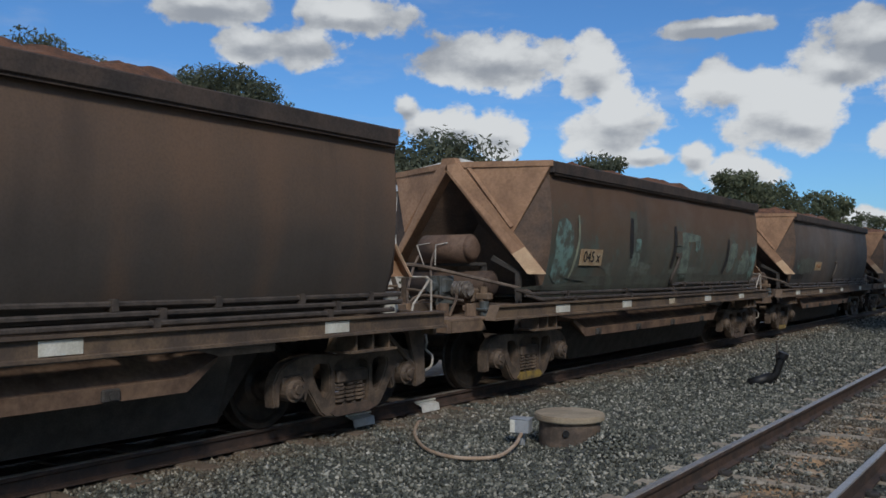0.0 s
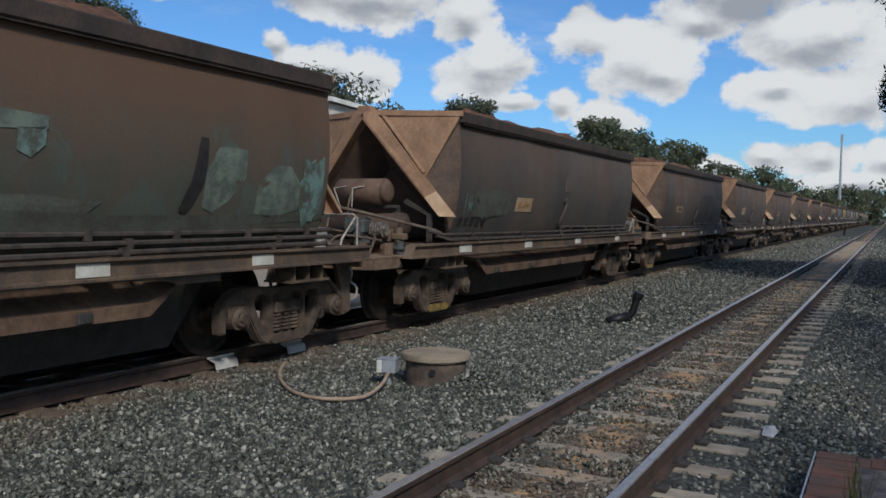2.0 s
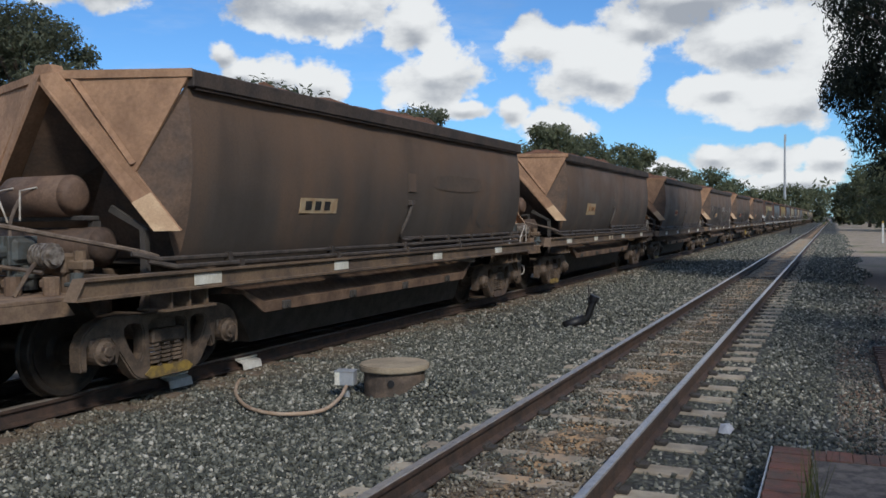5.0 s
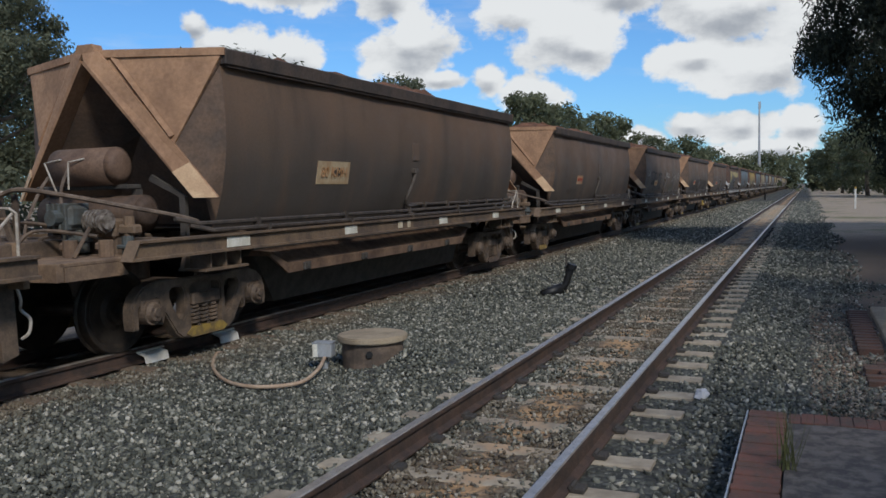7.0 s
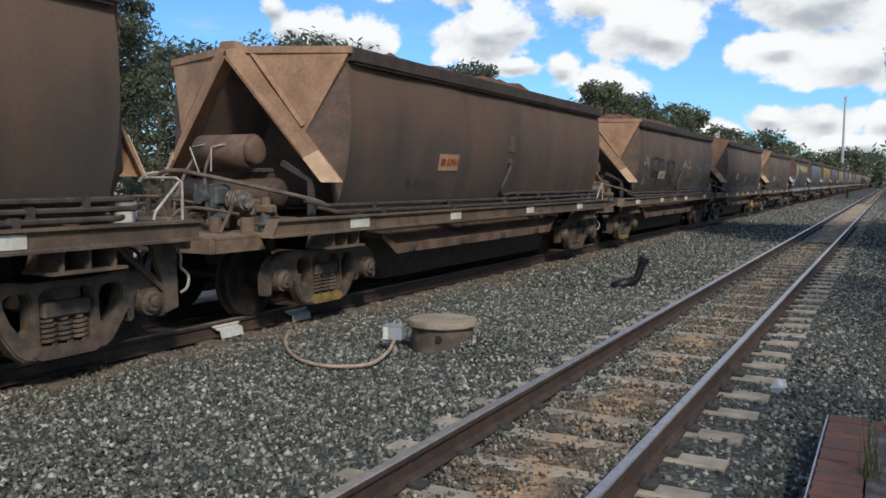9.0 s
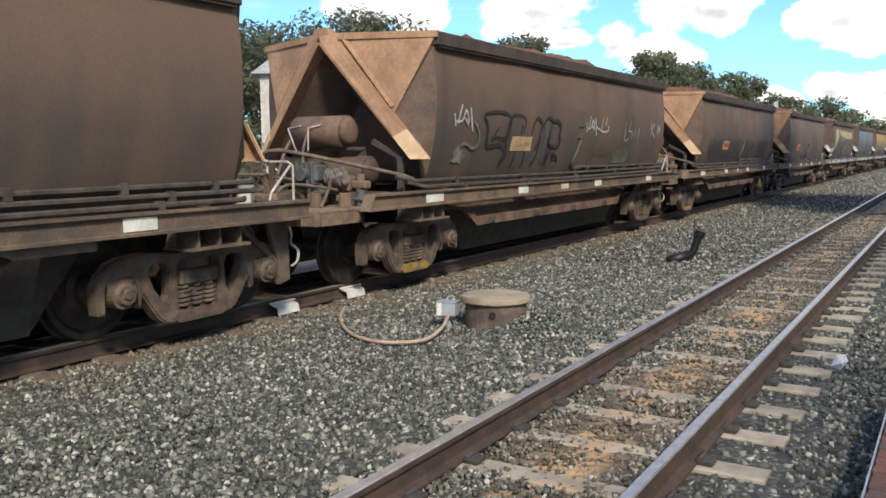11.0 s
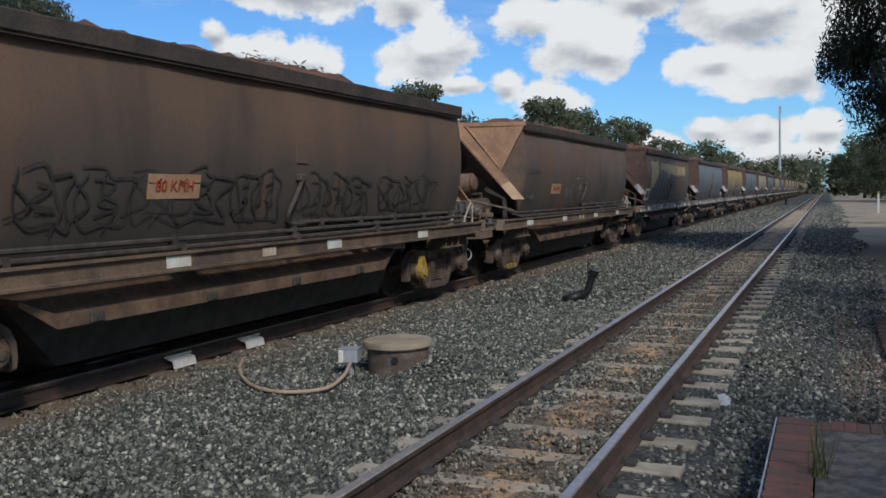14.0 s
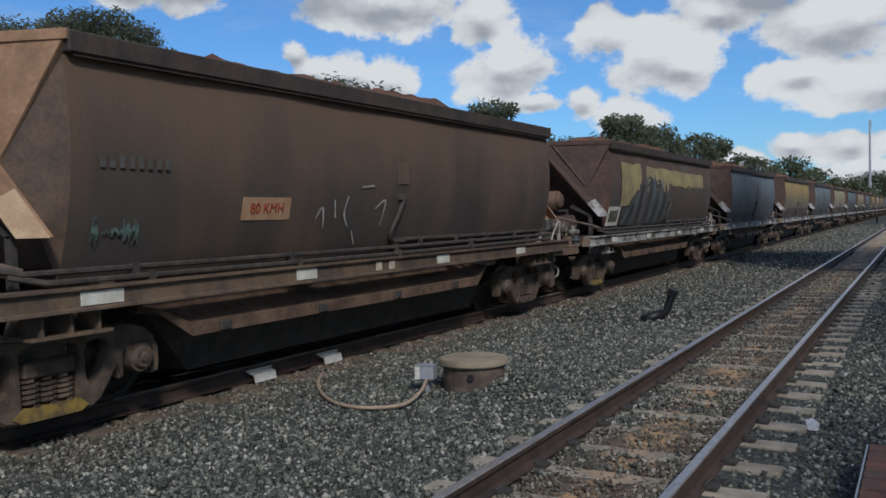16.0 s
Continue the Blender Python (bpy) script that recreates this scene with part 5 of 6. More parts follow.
def dress(i, w):
    """Plates, old paint and spray-can marks on the side of each wagon."""
    def paint(bm, mat, label):
        part("painted_patch", bm, mat, w, label)

    def spray(lines, width, mat, label):
        part("spray_paint", strokes(bmesh.new(), lines, width), mat, w, label)

    def marker(y, long, mat):
        bm = bmesh.new()
        box(bm, 1.372, 1.38, y - long, y + long, 0.975, 1.075, 0.003)
        part("marker_plate", bm, mat, w, "small pale plate on the side sill")

    for y, long in {0: [(4.33, 0.13)], 3: [(4.1, 0.07), (4.4, 0.05)], 5: [(4.0, 0.15)], 6: [(4.0, 0.12)], 7: [(4.1, 0.06), (4.38, 0.06)]}.get(i, []):
        marker(y, long, CREAM)
    if i == 0:
        side_plate(w, 0.9, 1.6, 1.63, 1.87, "045 x", 0, None, BLACKP)
        paint(blob(1.75, 3.5, 1.22, 1.72, 41, 0.006, 0.3), GREENWASH, "faded green paint under grime")
        paint(blob(4.1, 6.3, 1.22, 1.62, 43, 0.006, 0.3), GREENWASH, "faded green paint under grime")
        paint(band([(0.12, 2.02, 1.5), (0.2, 2.26, 1.42), (0.36, 2.3, 1.36), (0.52, 2.24, 1.38), (0.62, 2.12, 1.62), (0.66, 1.9, 1.75)]), TEALP, "worn teal paint patch")
        paint(blob(2.66, 2.98, 1.62, 1.84, 5), TEAL_GREY, "worn grey-green paint patch")
        paint(blob(2.78, 3.0, 1.86, 2.08, 6), TEALP, "worn teal paint patch")
        paint(band([(2.5, 2.5, 2.2), (2.6, 2.52, 1.9), (2.72, 2.5, 1.95), (2.82, 2.54, 2.05)]), GREENISH, "dark green painted bar")
        paint(band([(4.68, 2.24, 2.1), (5.0, 2.26, 2.08), (5.4, 2.24, 2.1), (5.76, 2.22, 2.12)]), TEAL_GREY, "pale grey-green painted bar")
        paint(band([(4.84, 2.1, 1.38), (4.96, 2.1, 1.36), (5.12, 2.08, 1.36), (5.24, 1.9, 1.38)]), TEAL_GREY, "pale grey-green painted bar")
        paint(band([(5.5, 2.12, 1.95), (5.62, 2.12, 1.9), (5.74, 2.14, 2.0)]), TEALP, "worn teal paint patch")
        paint(band([(7.45, 1.9, 1.55), (7.6, 2.12, 1.5), (7.8, 2.14, 1.62), (8.0, 2.12, 1.85)]), TEAL_GREY, "worn grey-green paint patch")
        paint(band([(8.2, 1.8, 1.5), (8.45, 2.0, 1.45), (8.7, 2.0, 1.5), (8.9, 1.8, 1.55)]), TEAL_GREY, "worn grey-green paint patch")
        paint(blob(8.9, 9.3, 1.4, 2.1, 10, 0.012, 0.35), TEALP, "worn teal paint patch")
        paint(blob(0.2, 9.2, 1.22, 1.5, 21, 0.008, 0.4), GREENISH, "old green-grey paint showing low down")
        spray([[(0.78, 2.35), (0.8, 2.0), (0.72, 1.6), (0.66, 1.45)]], 0.05, PALEGREEN, "pale drip of paint")
        spray([[(2.62, 2.4), (2.6, 2.1), (2.66, 1.75)], [(4.45, 2.35), (4.5, 2.0), (4.4, 1.6)], [(7.4, 2.2), (7.35, 1.8), (7.2, 1.5)]], 0.12, BLACKP, "dark overspray line")
    if i == 1:
        side_plate(w, 2.2, 2.92, 1.6, 1.84, "80 KMH", 0, None, ORANGE_INK)
        spray(scrawl(0.25, 0.62, 1.55, 1.85, 4, 2), 0.022, TEALP, "small pale green tag")
        bars_on(w, 0.15, 1.2, 1.38, 1.5, 5, BLACKP)
        paint(blob(0.7, 2.1, 1.5, 1.9, 22, 0.008, 0.5), GREENISH, "faint green-grey paint showing through")
    if i == 2:
        side_plate(w, 1.85, 2.65, 1.68, 1.86, "", 3)
        spray([[(6.9, 1.45), (7.0, 1.75), (7.15, 1.5)], [(7.35, 1.72), (7.3, 1.45)], [(7.55, 1.72), (7.32, 1.58), (7.6, 1.45)], [(8.2, 1.74), (7.95, 1.68), (7.9, 1.5), (8.15, 1.46), (8.3, 1.5)]], 0.026, FADED, "thin pale spray-painted tag")
        paint(blob(5.4, 7.4, 2.05, 2.3, 77, 0.008, 0.12), BROWNP, "faded brown rectangle of old paint")
    if i == 3:
        side_plate(w, 1.83, 2.63, 1.64, 1.93, "80 KMH", 0, None, ORANGE_INK)
    if i == 4:
        side_plate(w, 2.21, 2.8, 1.67, 1.9, "80 KMH", 0, ORANGEP)
        spray(scrawl(1.43, 2.2, 1.45, 1.62, 6, 4), 0.022, FADED, "small white tag")
    if i == 5:
        side_plate(w, 2.12, 2.78, 1.6, 1.81, "80 KMH", 0, None, ORANGE_INK)
        first = [[(1.22, 2.08), (1.32, 2.12), (1.65, 2.14), (1.98, 2.1), (1.97, 1.95), (1.88, 1.78), (1.6, 1.78), (1.5, 1.74), (1.6, 1.86), (1.68, 1.93)],
                 [(1.22, 2.08), (1.34, 1.95), (1.36, 1.72), (1.42, 1.66), (1.75, 1.68), (1.92, 1.6), (1.86, 1.4)], [(1.7, 1.75), (1.95, 1.7), (1.99, 1.52), (1.84, 1.36)]]
        second = [[(2.0, 1.75), (2.02, 1.95), (2.06, 2.08), (2.22, 2.11), (2.5, 2.06), (2.46, 1.84)], [(2.28, 1.58), (2.26, 1.42), (2.2, 1.34)], [(2.6, 1.58), (2.62, 1.42), (2.56, 1.34)], [(2.42, 1.98), (2.38, 1.84)]]
        third = [[(2.75, 1.84), (2.8, 2.0), (2.9, 2.09), (3.02, 2.07), (3.1, 1.98), (3.05, 1.82), (3.08, 1.7)], [(3.05, 1.62), (3.0, 1.45), (2.9, 1.38)]]
        fourth = [[(3.12, 1.96), (3.25, 2.09), (3.4, 2.12), (3.5, 2.07), (3.7, 2.07), (3.82, 1.98), (3.8, 1.84), (3.86, 1.74), (3.75, 1.66), (3.5, 1.68), (3.42, 1.72)],
                  [(3.46, 1.98), (3.42, 1.8), (3.38, 1.76), (3.5, 1.66)], [(3.4, 1.62), (3.42, 1.5), (3.38, 1.38)], [(3.52, 1.6), (3.46, 1.38)], [(3.6, 1.56), (3.72, 1.54), (3.66, 1.48), (3.82, 1.5), (3.9, 1.4)]]
        for lines in (first, second, third, fourth):
            spray(lines, 0.046, BLACKP, "big black spray-painted outline letters")
        paint(band([(1.9, 1.72, 1.66), (1.94, 1.92, 1.68), (1.97, 1.98, 1.7), (2.0, 1.9, 1.78)]), BLACKP, "dark blue-black sprayed wedge")
        paint(band([(2.93, 1.64, 1.62), (3.0, 1.72, 1.58), (3.07, 1.82, 1.56), (3.09, 1.8, 1.6)]), BLACKP, "dark blue-black sprayed wedge")
        paint(band([(3.2, 2.0, 1.42), (3.28, 2.04, 1.4), (3.36, 1.98, 1.42)]), GREYP, "grey sprayed fill")
        paint(blob(2.72, 3.0, 1.42, 1.6, 52, 0.009, 0.3), GREYP, "grey sprayed fill")
        paint(blob(1.35, 1.9, 1.68, 1.75, 53, 0.009, 0.2), GREYP, "grey sprayed fill")
        for a in (0.42, 4.9):
            spray([[(a, 2.08), (a + 0.05, 1.92)], [(a + 0.1, 1.95), (a + 0.2, 2.2)], [(a + 0.03, 1.99), (a + 0.2, 1.99), (a + 0.3, 2.13), (a + 0.38, 1.98), (a + 0.26, 2.03), (a + 0.38, 1.94)],
                   [(a + 0.42, 2.17), (a + 0.5, 1.86)]] + ([[(5.35, 2.02), (5.7, 1.94), (5.96, 1.96), (5.95, 2.05)], [(5.7, 2.18), (5.62, 1.98)], [(5.9, 2.2), (5.82, 2.05)]] if a > 1 else []), 0.03, CHALK, "white spray-painted tag")
        spray([[(0.95, 2.0), (1.1, 1.86), (1.12, 1.7), (1.0, 1.64), (0.78, 1.7), (0.6, 1.64), (0.5, 1.58)]], 0.04, PALEWASH, "faded white sprayed curve")
        paint(blob(0.5, 0.8, 1.45, 1.62, 55, 0.009, 0.4), PALEWASH, "faded pale sprayed patch")
        spray([[(6.92, 2.14), (6.9, 1.8), (7.15, 1.84)], [(7.2, 2.16), (7.12, 1.98), (7.3, 1.96), (7.28, 1.82)], [(7.5, 2.02), (7.45, 1.86)], [(7.72, 2.06), (7.66, 1.84)]], 0.02, CHALK, "thin white spray-painted tag")
        spray([[(8.5, 2.18), (8.46, 1.88)], [(8.7, 2.16), (8.52, 2.02), (8.78, 1.86)], [(8.95, 2.14), (8.9, 1.96), (9.05, 2.1), (9.0, 1.88)]], 0.028, CHALK, "white spray-painted tag")
        spray(scrawl(5.45, 7.15, 1.5, 1.68, 8, 9), 0.035, GOLDP, "faded gold-brown tag")
        paint(blob(6.4, 7.3, 1.36, 1.62, 57, 0.008, 0.4), GREENWASH, "faded grey-green patch")
    if i == 6:
        side_plate(w, 2.25, 2.95, 1.62, 1.85, "80 KMH", 0, ORANGEP)
        side_plate(w, 0.15, 0.6, 1.55, 1.9, "", 0, GOLDP)
        for k, (a, b) in enumerate(((0.9, 1.5), (1.5, 2.1), (2.1, 2.7), (2.7, 3.4), (3.5, 3.9), (3.9, 4.35), (4.8, 5.3), (5.3, 5.8), (5.8, 6.35), (6.65, 7.2), (7.2, 7.8), (7.8, 8.45))):
            spray(scrawl(a, b, 1.38, 1.88, 1, 60 + k, True), 0.026, BLACK_FAINT, "black spray-painted outline letters")
        for b in w.children:
            if b.name.startswith("bogie") and b.location.y > 5:
                bm = bmesh.new()
                rod(bm, (1.115, -0.85, 0.42), (1.2, -0.85, 0.42), 0.14, 16, 0.12)
                rod(bm, (1.2, -0.85, 0.42), (1.23, -0.85, 0.42), 0.085, 12, 0.07)
                prism(bm, [(-0.96, 0.5), (-0.74, 0.5), (-0.8, 0.66), (-0.9, 0.66)], "x", 1.13, 1.19)
                part("bearing_cap", bm, YELLOW, b, "bright yellow bearing cap")
    if i == 7:
        side_plate(w, 1.87, 2.56, 1.6, 1.82, "80 KMH", 0, ORANGEP)
        spray(scrawl(0.17, 0.7, 1.42, 1.66, 5, 11), 0.02, TEALP, "small pale green tag")
        bars_on(w, 0.25, 1.0, 2.04, 2.14, 8, FADED)
        spray([[(3.0, 1.6), (3.1, 1.72), (3.15, 1.5)], [(3.3, 1.8), (3.35, 1.6)], [(3.55, 1.85), (3.5, 1.65), (3.6, 1.5)], [(3.8, 1.95), (4.05, 1.97)], [(4.1, 1.7), (4.3, 1.8), (4.25, 1.5)], [(3.7, 1.45), (3.8, 1.3)]], 0.02, CHALK, "thin white spray marks")
    if i == 8:
        rng = random.Random(4)
        paint(band([(0.7 + 0.4 * k, 2.66 - 0.02 * k / 4 + rng.uniform(-0.03, 0.03), (1.75 if k < 3 else 2.05 if k < 10 else 2.2) + rng.uniform(-0.05, 0.05)) for k in range(20)]), YELLOWP, "faded yellow sprayed sky")
        peaks = [1.62, 1.72, 1.9, 2.02, 2.2, 2.36, 2.33, 2.42, 2.36, 2.3, 2.38, 2.2, 2.0, 1.9, 1.7]
        bm = band([(0.95 + 0.27 * k, z, 1.3) for k, z in enumerate(peaks)])
        bmesh.ops.translate(bm, verts=bm.verts, vec=(0.002, 0, 0))
        paint(bm, GREYP, "grey sprayed mountain")
        for k in range(11):
            a = 1.1 + 0.33 * k
            z = peaks[min(14, int((a - 0.95) / 0.27))]
            spray([[(a - 0.1, 1.32), (a + 0.05, 1.32 + 0.55 * (z - 1.32)), (a + 0.22, z + 0.03)]], 0.06 if k % 3 else 0.1, BLACKP if k % 2 else BLUEP, "dark sprayed mountain ridge")
        paint(band([(5.2 + 0.36 * k, 2.2 + 0.06 * math.sin(2.1 * k), 1.3) for k in range(11)]), BROWNP, "brown sprayed town")
        for k in range(9):
            spray([[(5.3 + 0.4 * k, 1.35), (5.35 + 0.4 * k, 2.15 + 0.06 * math.sin(2.3 * k))]], 0.05, BLACKP if k % 2 else GOLDP, "dark sprayed upright")
        side_plate(w, 0.0, 0.75, 1.3, 1.7, "", 4, REFLECT)
    if i in (9, 11):
        paint(blob(4.8, 5.3, 1.3, 2.6, 35 + i, 0.01, 0.5), BROWNP, "rust-brown streak")
        paint(blob(0.5, 9.0, 1.25, 1.5, 36 + i, 0.01, 0.4), GREYP, "grimy lower edge")
    if i in (10, 12, 14):
        paint(blob(0.4, 9.0, 1.25, 1.6, 37 + i, 0.01, 0.4), BROWNP, "grimy lower edge")


def make_train():
    proto = make_wagon()
    meshes = {}
    for look_name, mat in PAINT.items():
        meshes[look_name] = {}
        if look_name == "brown":
            continue
        for o in proto.children_recursive:
            if o.type == "MESH" and o.data.materials[0] == PAINT["brown"]:
                me = o.data.copy()
                me.materials[0] = mat
                meshes[look_name][o.data.name] = me
            elif o.type == "MESH" and o.data.materials[0] == SILL and look_name in ("mural", "pale", "yellow", "blue"):
                me = o.data.copy()
                me.materials[0] = SILL_PALE
                meshes[look_name][o.data.name] = me
            elif o.type == "MESH" and o.data.materials[0] == SHOE and look_name in ("mural", "pale", "yellow", "blue"):
                me = o.data.copy()
                me.materials[0] = SILL_PALE
                meshes[look_name][o.data.name] = me
            elif o.type == "MESH" and o.data.materials[0] in (DUST, CHEEK) and look_name in ("mural", "pale", "yellow", "blue"):
                me = o.data.copy()
                me.materials[0] = DUST_RED
                meshes[look_name][o.data.name] = me
    plain_cap = {}
    for o in proto.children_recursive:
        if o.name.startswith("end_cap"):
            plain_cap[o.data] = o.data.copy()
            plain_cap[o.data].materials[0] = SILL
    for i in range(-1, 30):
        name = LOOKS.get(i, ("yellow", "pale", "yellow", "blue")[i % 4])
        w = proto if i == -1 else copy_thing(proto, pose(XT, place(i, 0), 0))
        if i == -1:
            w.matrix_basis = pose(XT, place(i, 0), 0)
        for o in w.children_recursive:
            if o.type == "MESH" and o.data.name in meshes[name]:
                o.data = meshes[name][o.data.name]
        tagged(w, WORDS[name], "wagon", "wagons of the ore train")
        for b in w.children:
            if b.name.startswith("bogie"):
                b.location.z = -RIDE.get(i, 0)
            if b.name.startswith("side_sill"):
                for o in b.children:
                    if o.name.startswith("end_cap") and i not in (5, 6):
                        o.data = plain_cap.get(o.data, o.data)
                spots = [o for o in b.children if o.name.startswith("reflector")]
                for o, y in zip(sorted(spots, key=lambda o: o.location.y), REFLECTORS_OF.get(i, REFLECTORS)):
                    o.location.y = y
        part("ore_load", ore_heap(i + 2, HEAPS.get(i, 0.34)), ORE, w, "heaped red-brown bauxite ore")
        dress(i, w)
        WAGONS[i] = w


make_train()

# ---- things between and beside the tracks ----
def make_manhole():
    m = new("manhole")
    m.location = (-2.285, 7.75, 0)
    bm = bmesh.new()
    rod(bm, (0, 0, -0.4), (0, 0, 0.035), 0.318, 40)
    part("shaft", bm, CONC_DARK, m, "dark brown concrete shaft ring")
    bm = bmesh.new()
    rod(bm, (0, 0, 0.036), (0, 0, 0.1), 0.365, 48)
    bmesh.ops.bevel(bm, geom=[e for e in bm.edges if len(e.link_faces) == 2 and e.calc_face_angle(0) > 1], offset=0.012, segments=2, affect="EDGES")
    part("lid", bm, CONCRETE, m, "round tan concrete lid")
    bm = bmesh.new()
    rod(bm, (0.115, -0.29, -0.06), (0.128, -0.314, -0.06), 0.035, 12)
    part("hole", bm, BLACK, m, "small dark hole")
    tagged(m, "round concrete manhole standing out of the ballast", "manhole")


make_manhole()


def make_junction_box():
    b = new("junction_box")
    b.matrix_basis = pose(-2.66, 7.40, -0.015, 0, 0, 12)
    bm = bmesh.new()
    box(bm, -0.1, 0.1, -0.07, 0.07, -0.08, 0.06, 0.008)
    part("case", bm, GALV, b, "galvanised steel case")
    bm = bmesh.new()
    box(bm, -0.106, 0.106, -0.076, 0.076, 0.061, 0.072, 0.004)
    part("cover", bm, GALV, b)
    bm = bmesh.new()
    box(bm, -0.097, -0.045, -0.078, -0.071, -0.075, 0.055, 0.002)
    part("door", bm, REFLECT, b, "white painted door")
    bm = bmesh.new()
    rod(bm, (0, 0.03, -0.4), (0, 0.03, -0.08), 0.03, 10)
    part("post", bm, GALV, b)
    tagged(b, "small grey electrical box on a short post beside the manhole", "box")
    bm = bmesh.new()
    pts = [(-4.2, 7.7, -0.2), (-4.1, 7.5, -0.17), (-3.75, 7.0, -0.19), (-3.2, 6.5, -0.19), (-2.75, 6.38, -0.19), (-2.45, 6.6, -0.18), (-2.5, 7.0, -0.15), (-2.6, 7.28, -0.11), (-2.64, 7.38, -0.09)]
    c = part("conduit", tube(bm, smooth_path(pts, 7), 0.019, 8), CABLE, smooth=True)
    tagged(c, "dusty pale flexible conduit lying on the ballast", "cable")


make_junction_box()


def make_drain_pipe():
    p = new("drain_pipe")
    p.location = (-2.3, 13.9, -0.2)
    bm = bmesh.new()
    rod(bm, (0.06, -0.2, -0.03), (0.35, 0.0, 0.085), 0.085, 14)
    part("lower_pipe", bm, BLACK, p, "black pipe lying half buried in stones", smooth=True)
    bm = bmesh.new()
    tube(bm, smooth_path([(0.34, 0.0, 0.07), (0.41, 0.02, 0.13), (0.45, 0.03, 0.25), (0.52, 0.04, 0.43)], 4), 0.06, 12)
    part("elbow", bm, BLACK, p, "bent black plastic pipe", smooth=True)
    bm = bmesh.new()
    rod(bm, (0.505, 0.038, 0.40), (0.535, 0.041, 0.48), 0.085, 14)
    part("collar", bm, BLACK, p)
    bm = bmesh.new()
    rod(bm, (0.40, 0.1, 0.0), (0.41, 0.1, 0.66), 0.014, 8)
    part("stake", bm, DARK, p, "thin steel stake")
    tagged(p, "bent black plastic pipe sticking out of the ballast", "pipe")
    q = new("drain_pipe")
    q.location = (-2.4, 100, -0.2)
    bm = bmesh.new()
    rod(bm, (0, 0, 0), (0.05, 0, 0.75), 0.11, 10)
    part("elbow", bm, BLACK, q)
    tagged(q, "black pipe end standing up beside the far track", "pipe")


make_drain_pipe()


def make_rail_plates():
    for y in (6.95, 8.17):
        p = new("rail_plate")
        p.location = (XT + 0.57, y, 0)
        bm = bmesh.new()
        prism(bm, [(0.045, -0.055), (0.13, -0.075), (0.15, -0.16), (0.138, -0.16), (0.12, -0.087), (0.045, -0.067)], "y", -0.17, 0.17)
        part("plate", bm, WHITE, p, "pale metal plate clamped to the rail foot")
        bm = bmesh.new()
        box(bm, 0.037, 0.062, -0.2, 0.2, -0.05, -0.03, 0.003)
        part("strip", bm, REFLECT, p)
        tagged(p, "small pale metal plate clamped to the rail", "plate", "plates on the rail")


make_rail_plates()


def make_paper():
    bm = bmesh.new()
    pts = [(-0.06, -0.04, 0.02), (0.02, -0.05, 0.0), (0.06, 0.02, 0.045), (0.02, 0.06, 0.08), (-0.05, 0.04, 0.075), (0.0, -0.02, 0.075)]
    vs = [bm.verts.new(p) for p in pts]
    for k in range(5):
        bm.faces.new((vs[k], vs[(k + 1) % 5], vs[5]))
    bmesh.ops.solidify(bm, geom=bm.faces[:], thickness=0.003)
    p = part("paper", bm, PAPER)
    p.location = (1.09, 7.16, -0.19)
    return tagged(p, "crumpled white scrap of paper on the ballast", "litter")


PAPER_SCRAP = make_paper()


# ---- platform end and what stands beyond it ----
OLDBRICK = worn("dirty old brick", (0.15, 0.075, 0.055), (0.085, 0.06, 0.048), 5.0, 0.9)
LINE = worn("worn yellow line paint", (0.62, 0.43, 0.06), (0.36, 0.26, 0.075), 9.0, 0.7)


def make_platform():
    bm = bmesh.new()
    box(bm, 1.75, 4.6, -30, 5.95, -0.6, -0.012)
    p = part("platform", bm, ASPHALT)
    tagged(p, "dark worn asphalt platform end with a red brick edge", "platform", kind="structure")
    for y0, y1 in ((-12, 1.0), (1.05, 3.2), (3.25, 5.93)):
        bm = bmesh.new()
        box(bm, 2.495, 2.625, y0, y1, -0.011, -0.007)
        part("yellow_line", bm, LINE, p, "worn yellow safety line")
    bm = bmesh.new()
    box(bm, 1.495, 1.745, -30, 6.18, -0.6, -0.075)
    box(bm, 1.745, 4.6, 5.955, 6.18, -0.6, -0.075)
    part("edge_core", bm, CONC_DARK, p)
    bm = bmesh.new()
    box(bm, 1.484, 1.494, -30, 6.18, -0.09, -0.006)
    part("edge_strip", bm, GALV, p, "thin pale strip along the platform edge")
    bm = bmesh.new()
    box(bm, -0.118, 0.118, -0.0378, 0.0378, -0.07, 0.0, 0.004)
    first = part("brick", bm, BRICK, p)
    me = first.data
    first.location = (1.62, 6.14, 0)
    k = 0
    y = 6.062
    while y > -1.0:
        k += 1
        b = new("brick", me)
        b.parent = p
        b.location = (1.62 + 0.004 * math.sin(k * 3.7), y, -0.004 + 0.004 * math.sin(k * 2.3))
        y -= 0.078
    x = 1.79
    while x < 4.55:
        k += 1
        b = new("brick", me)
        b.parent = p
        b.matrix_basis = pose(x, 6.065 + 0.004 * math.sin(k), -0.004 + 0.004 * math.sin(k * 1.9), 0, 0, 90)
        x += 0.078


make_platform()


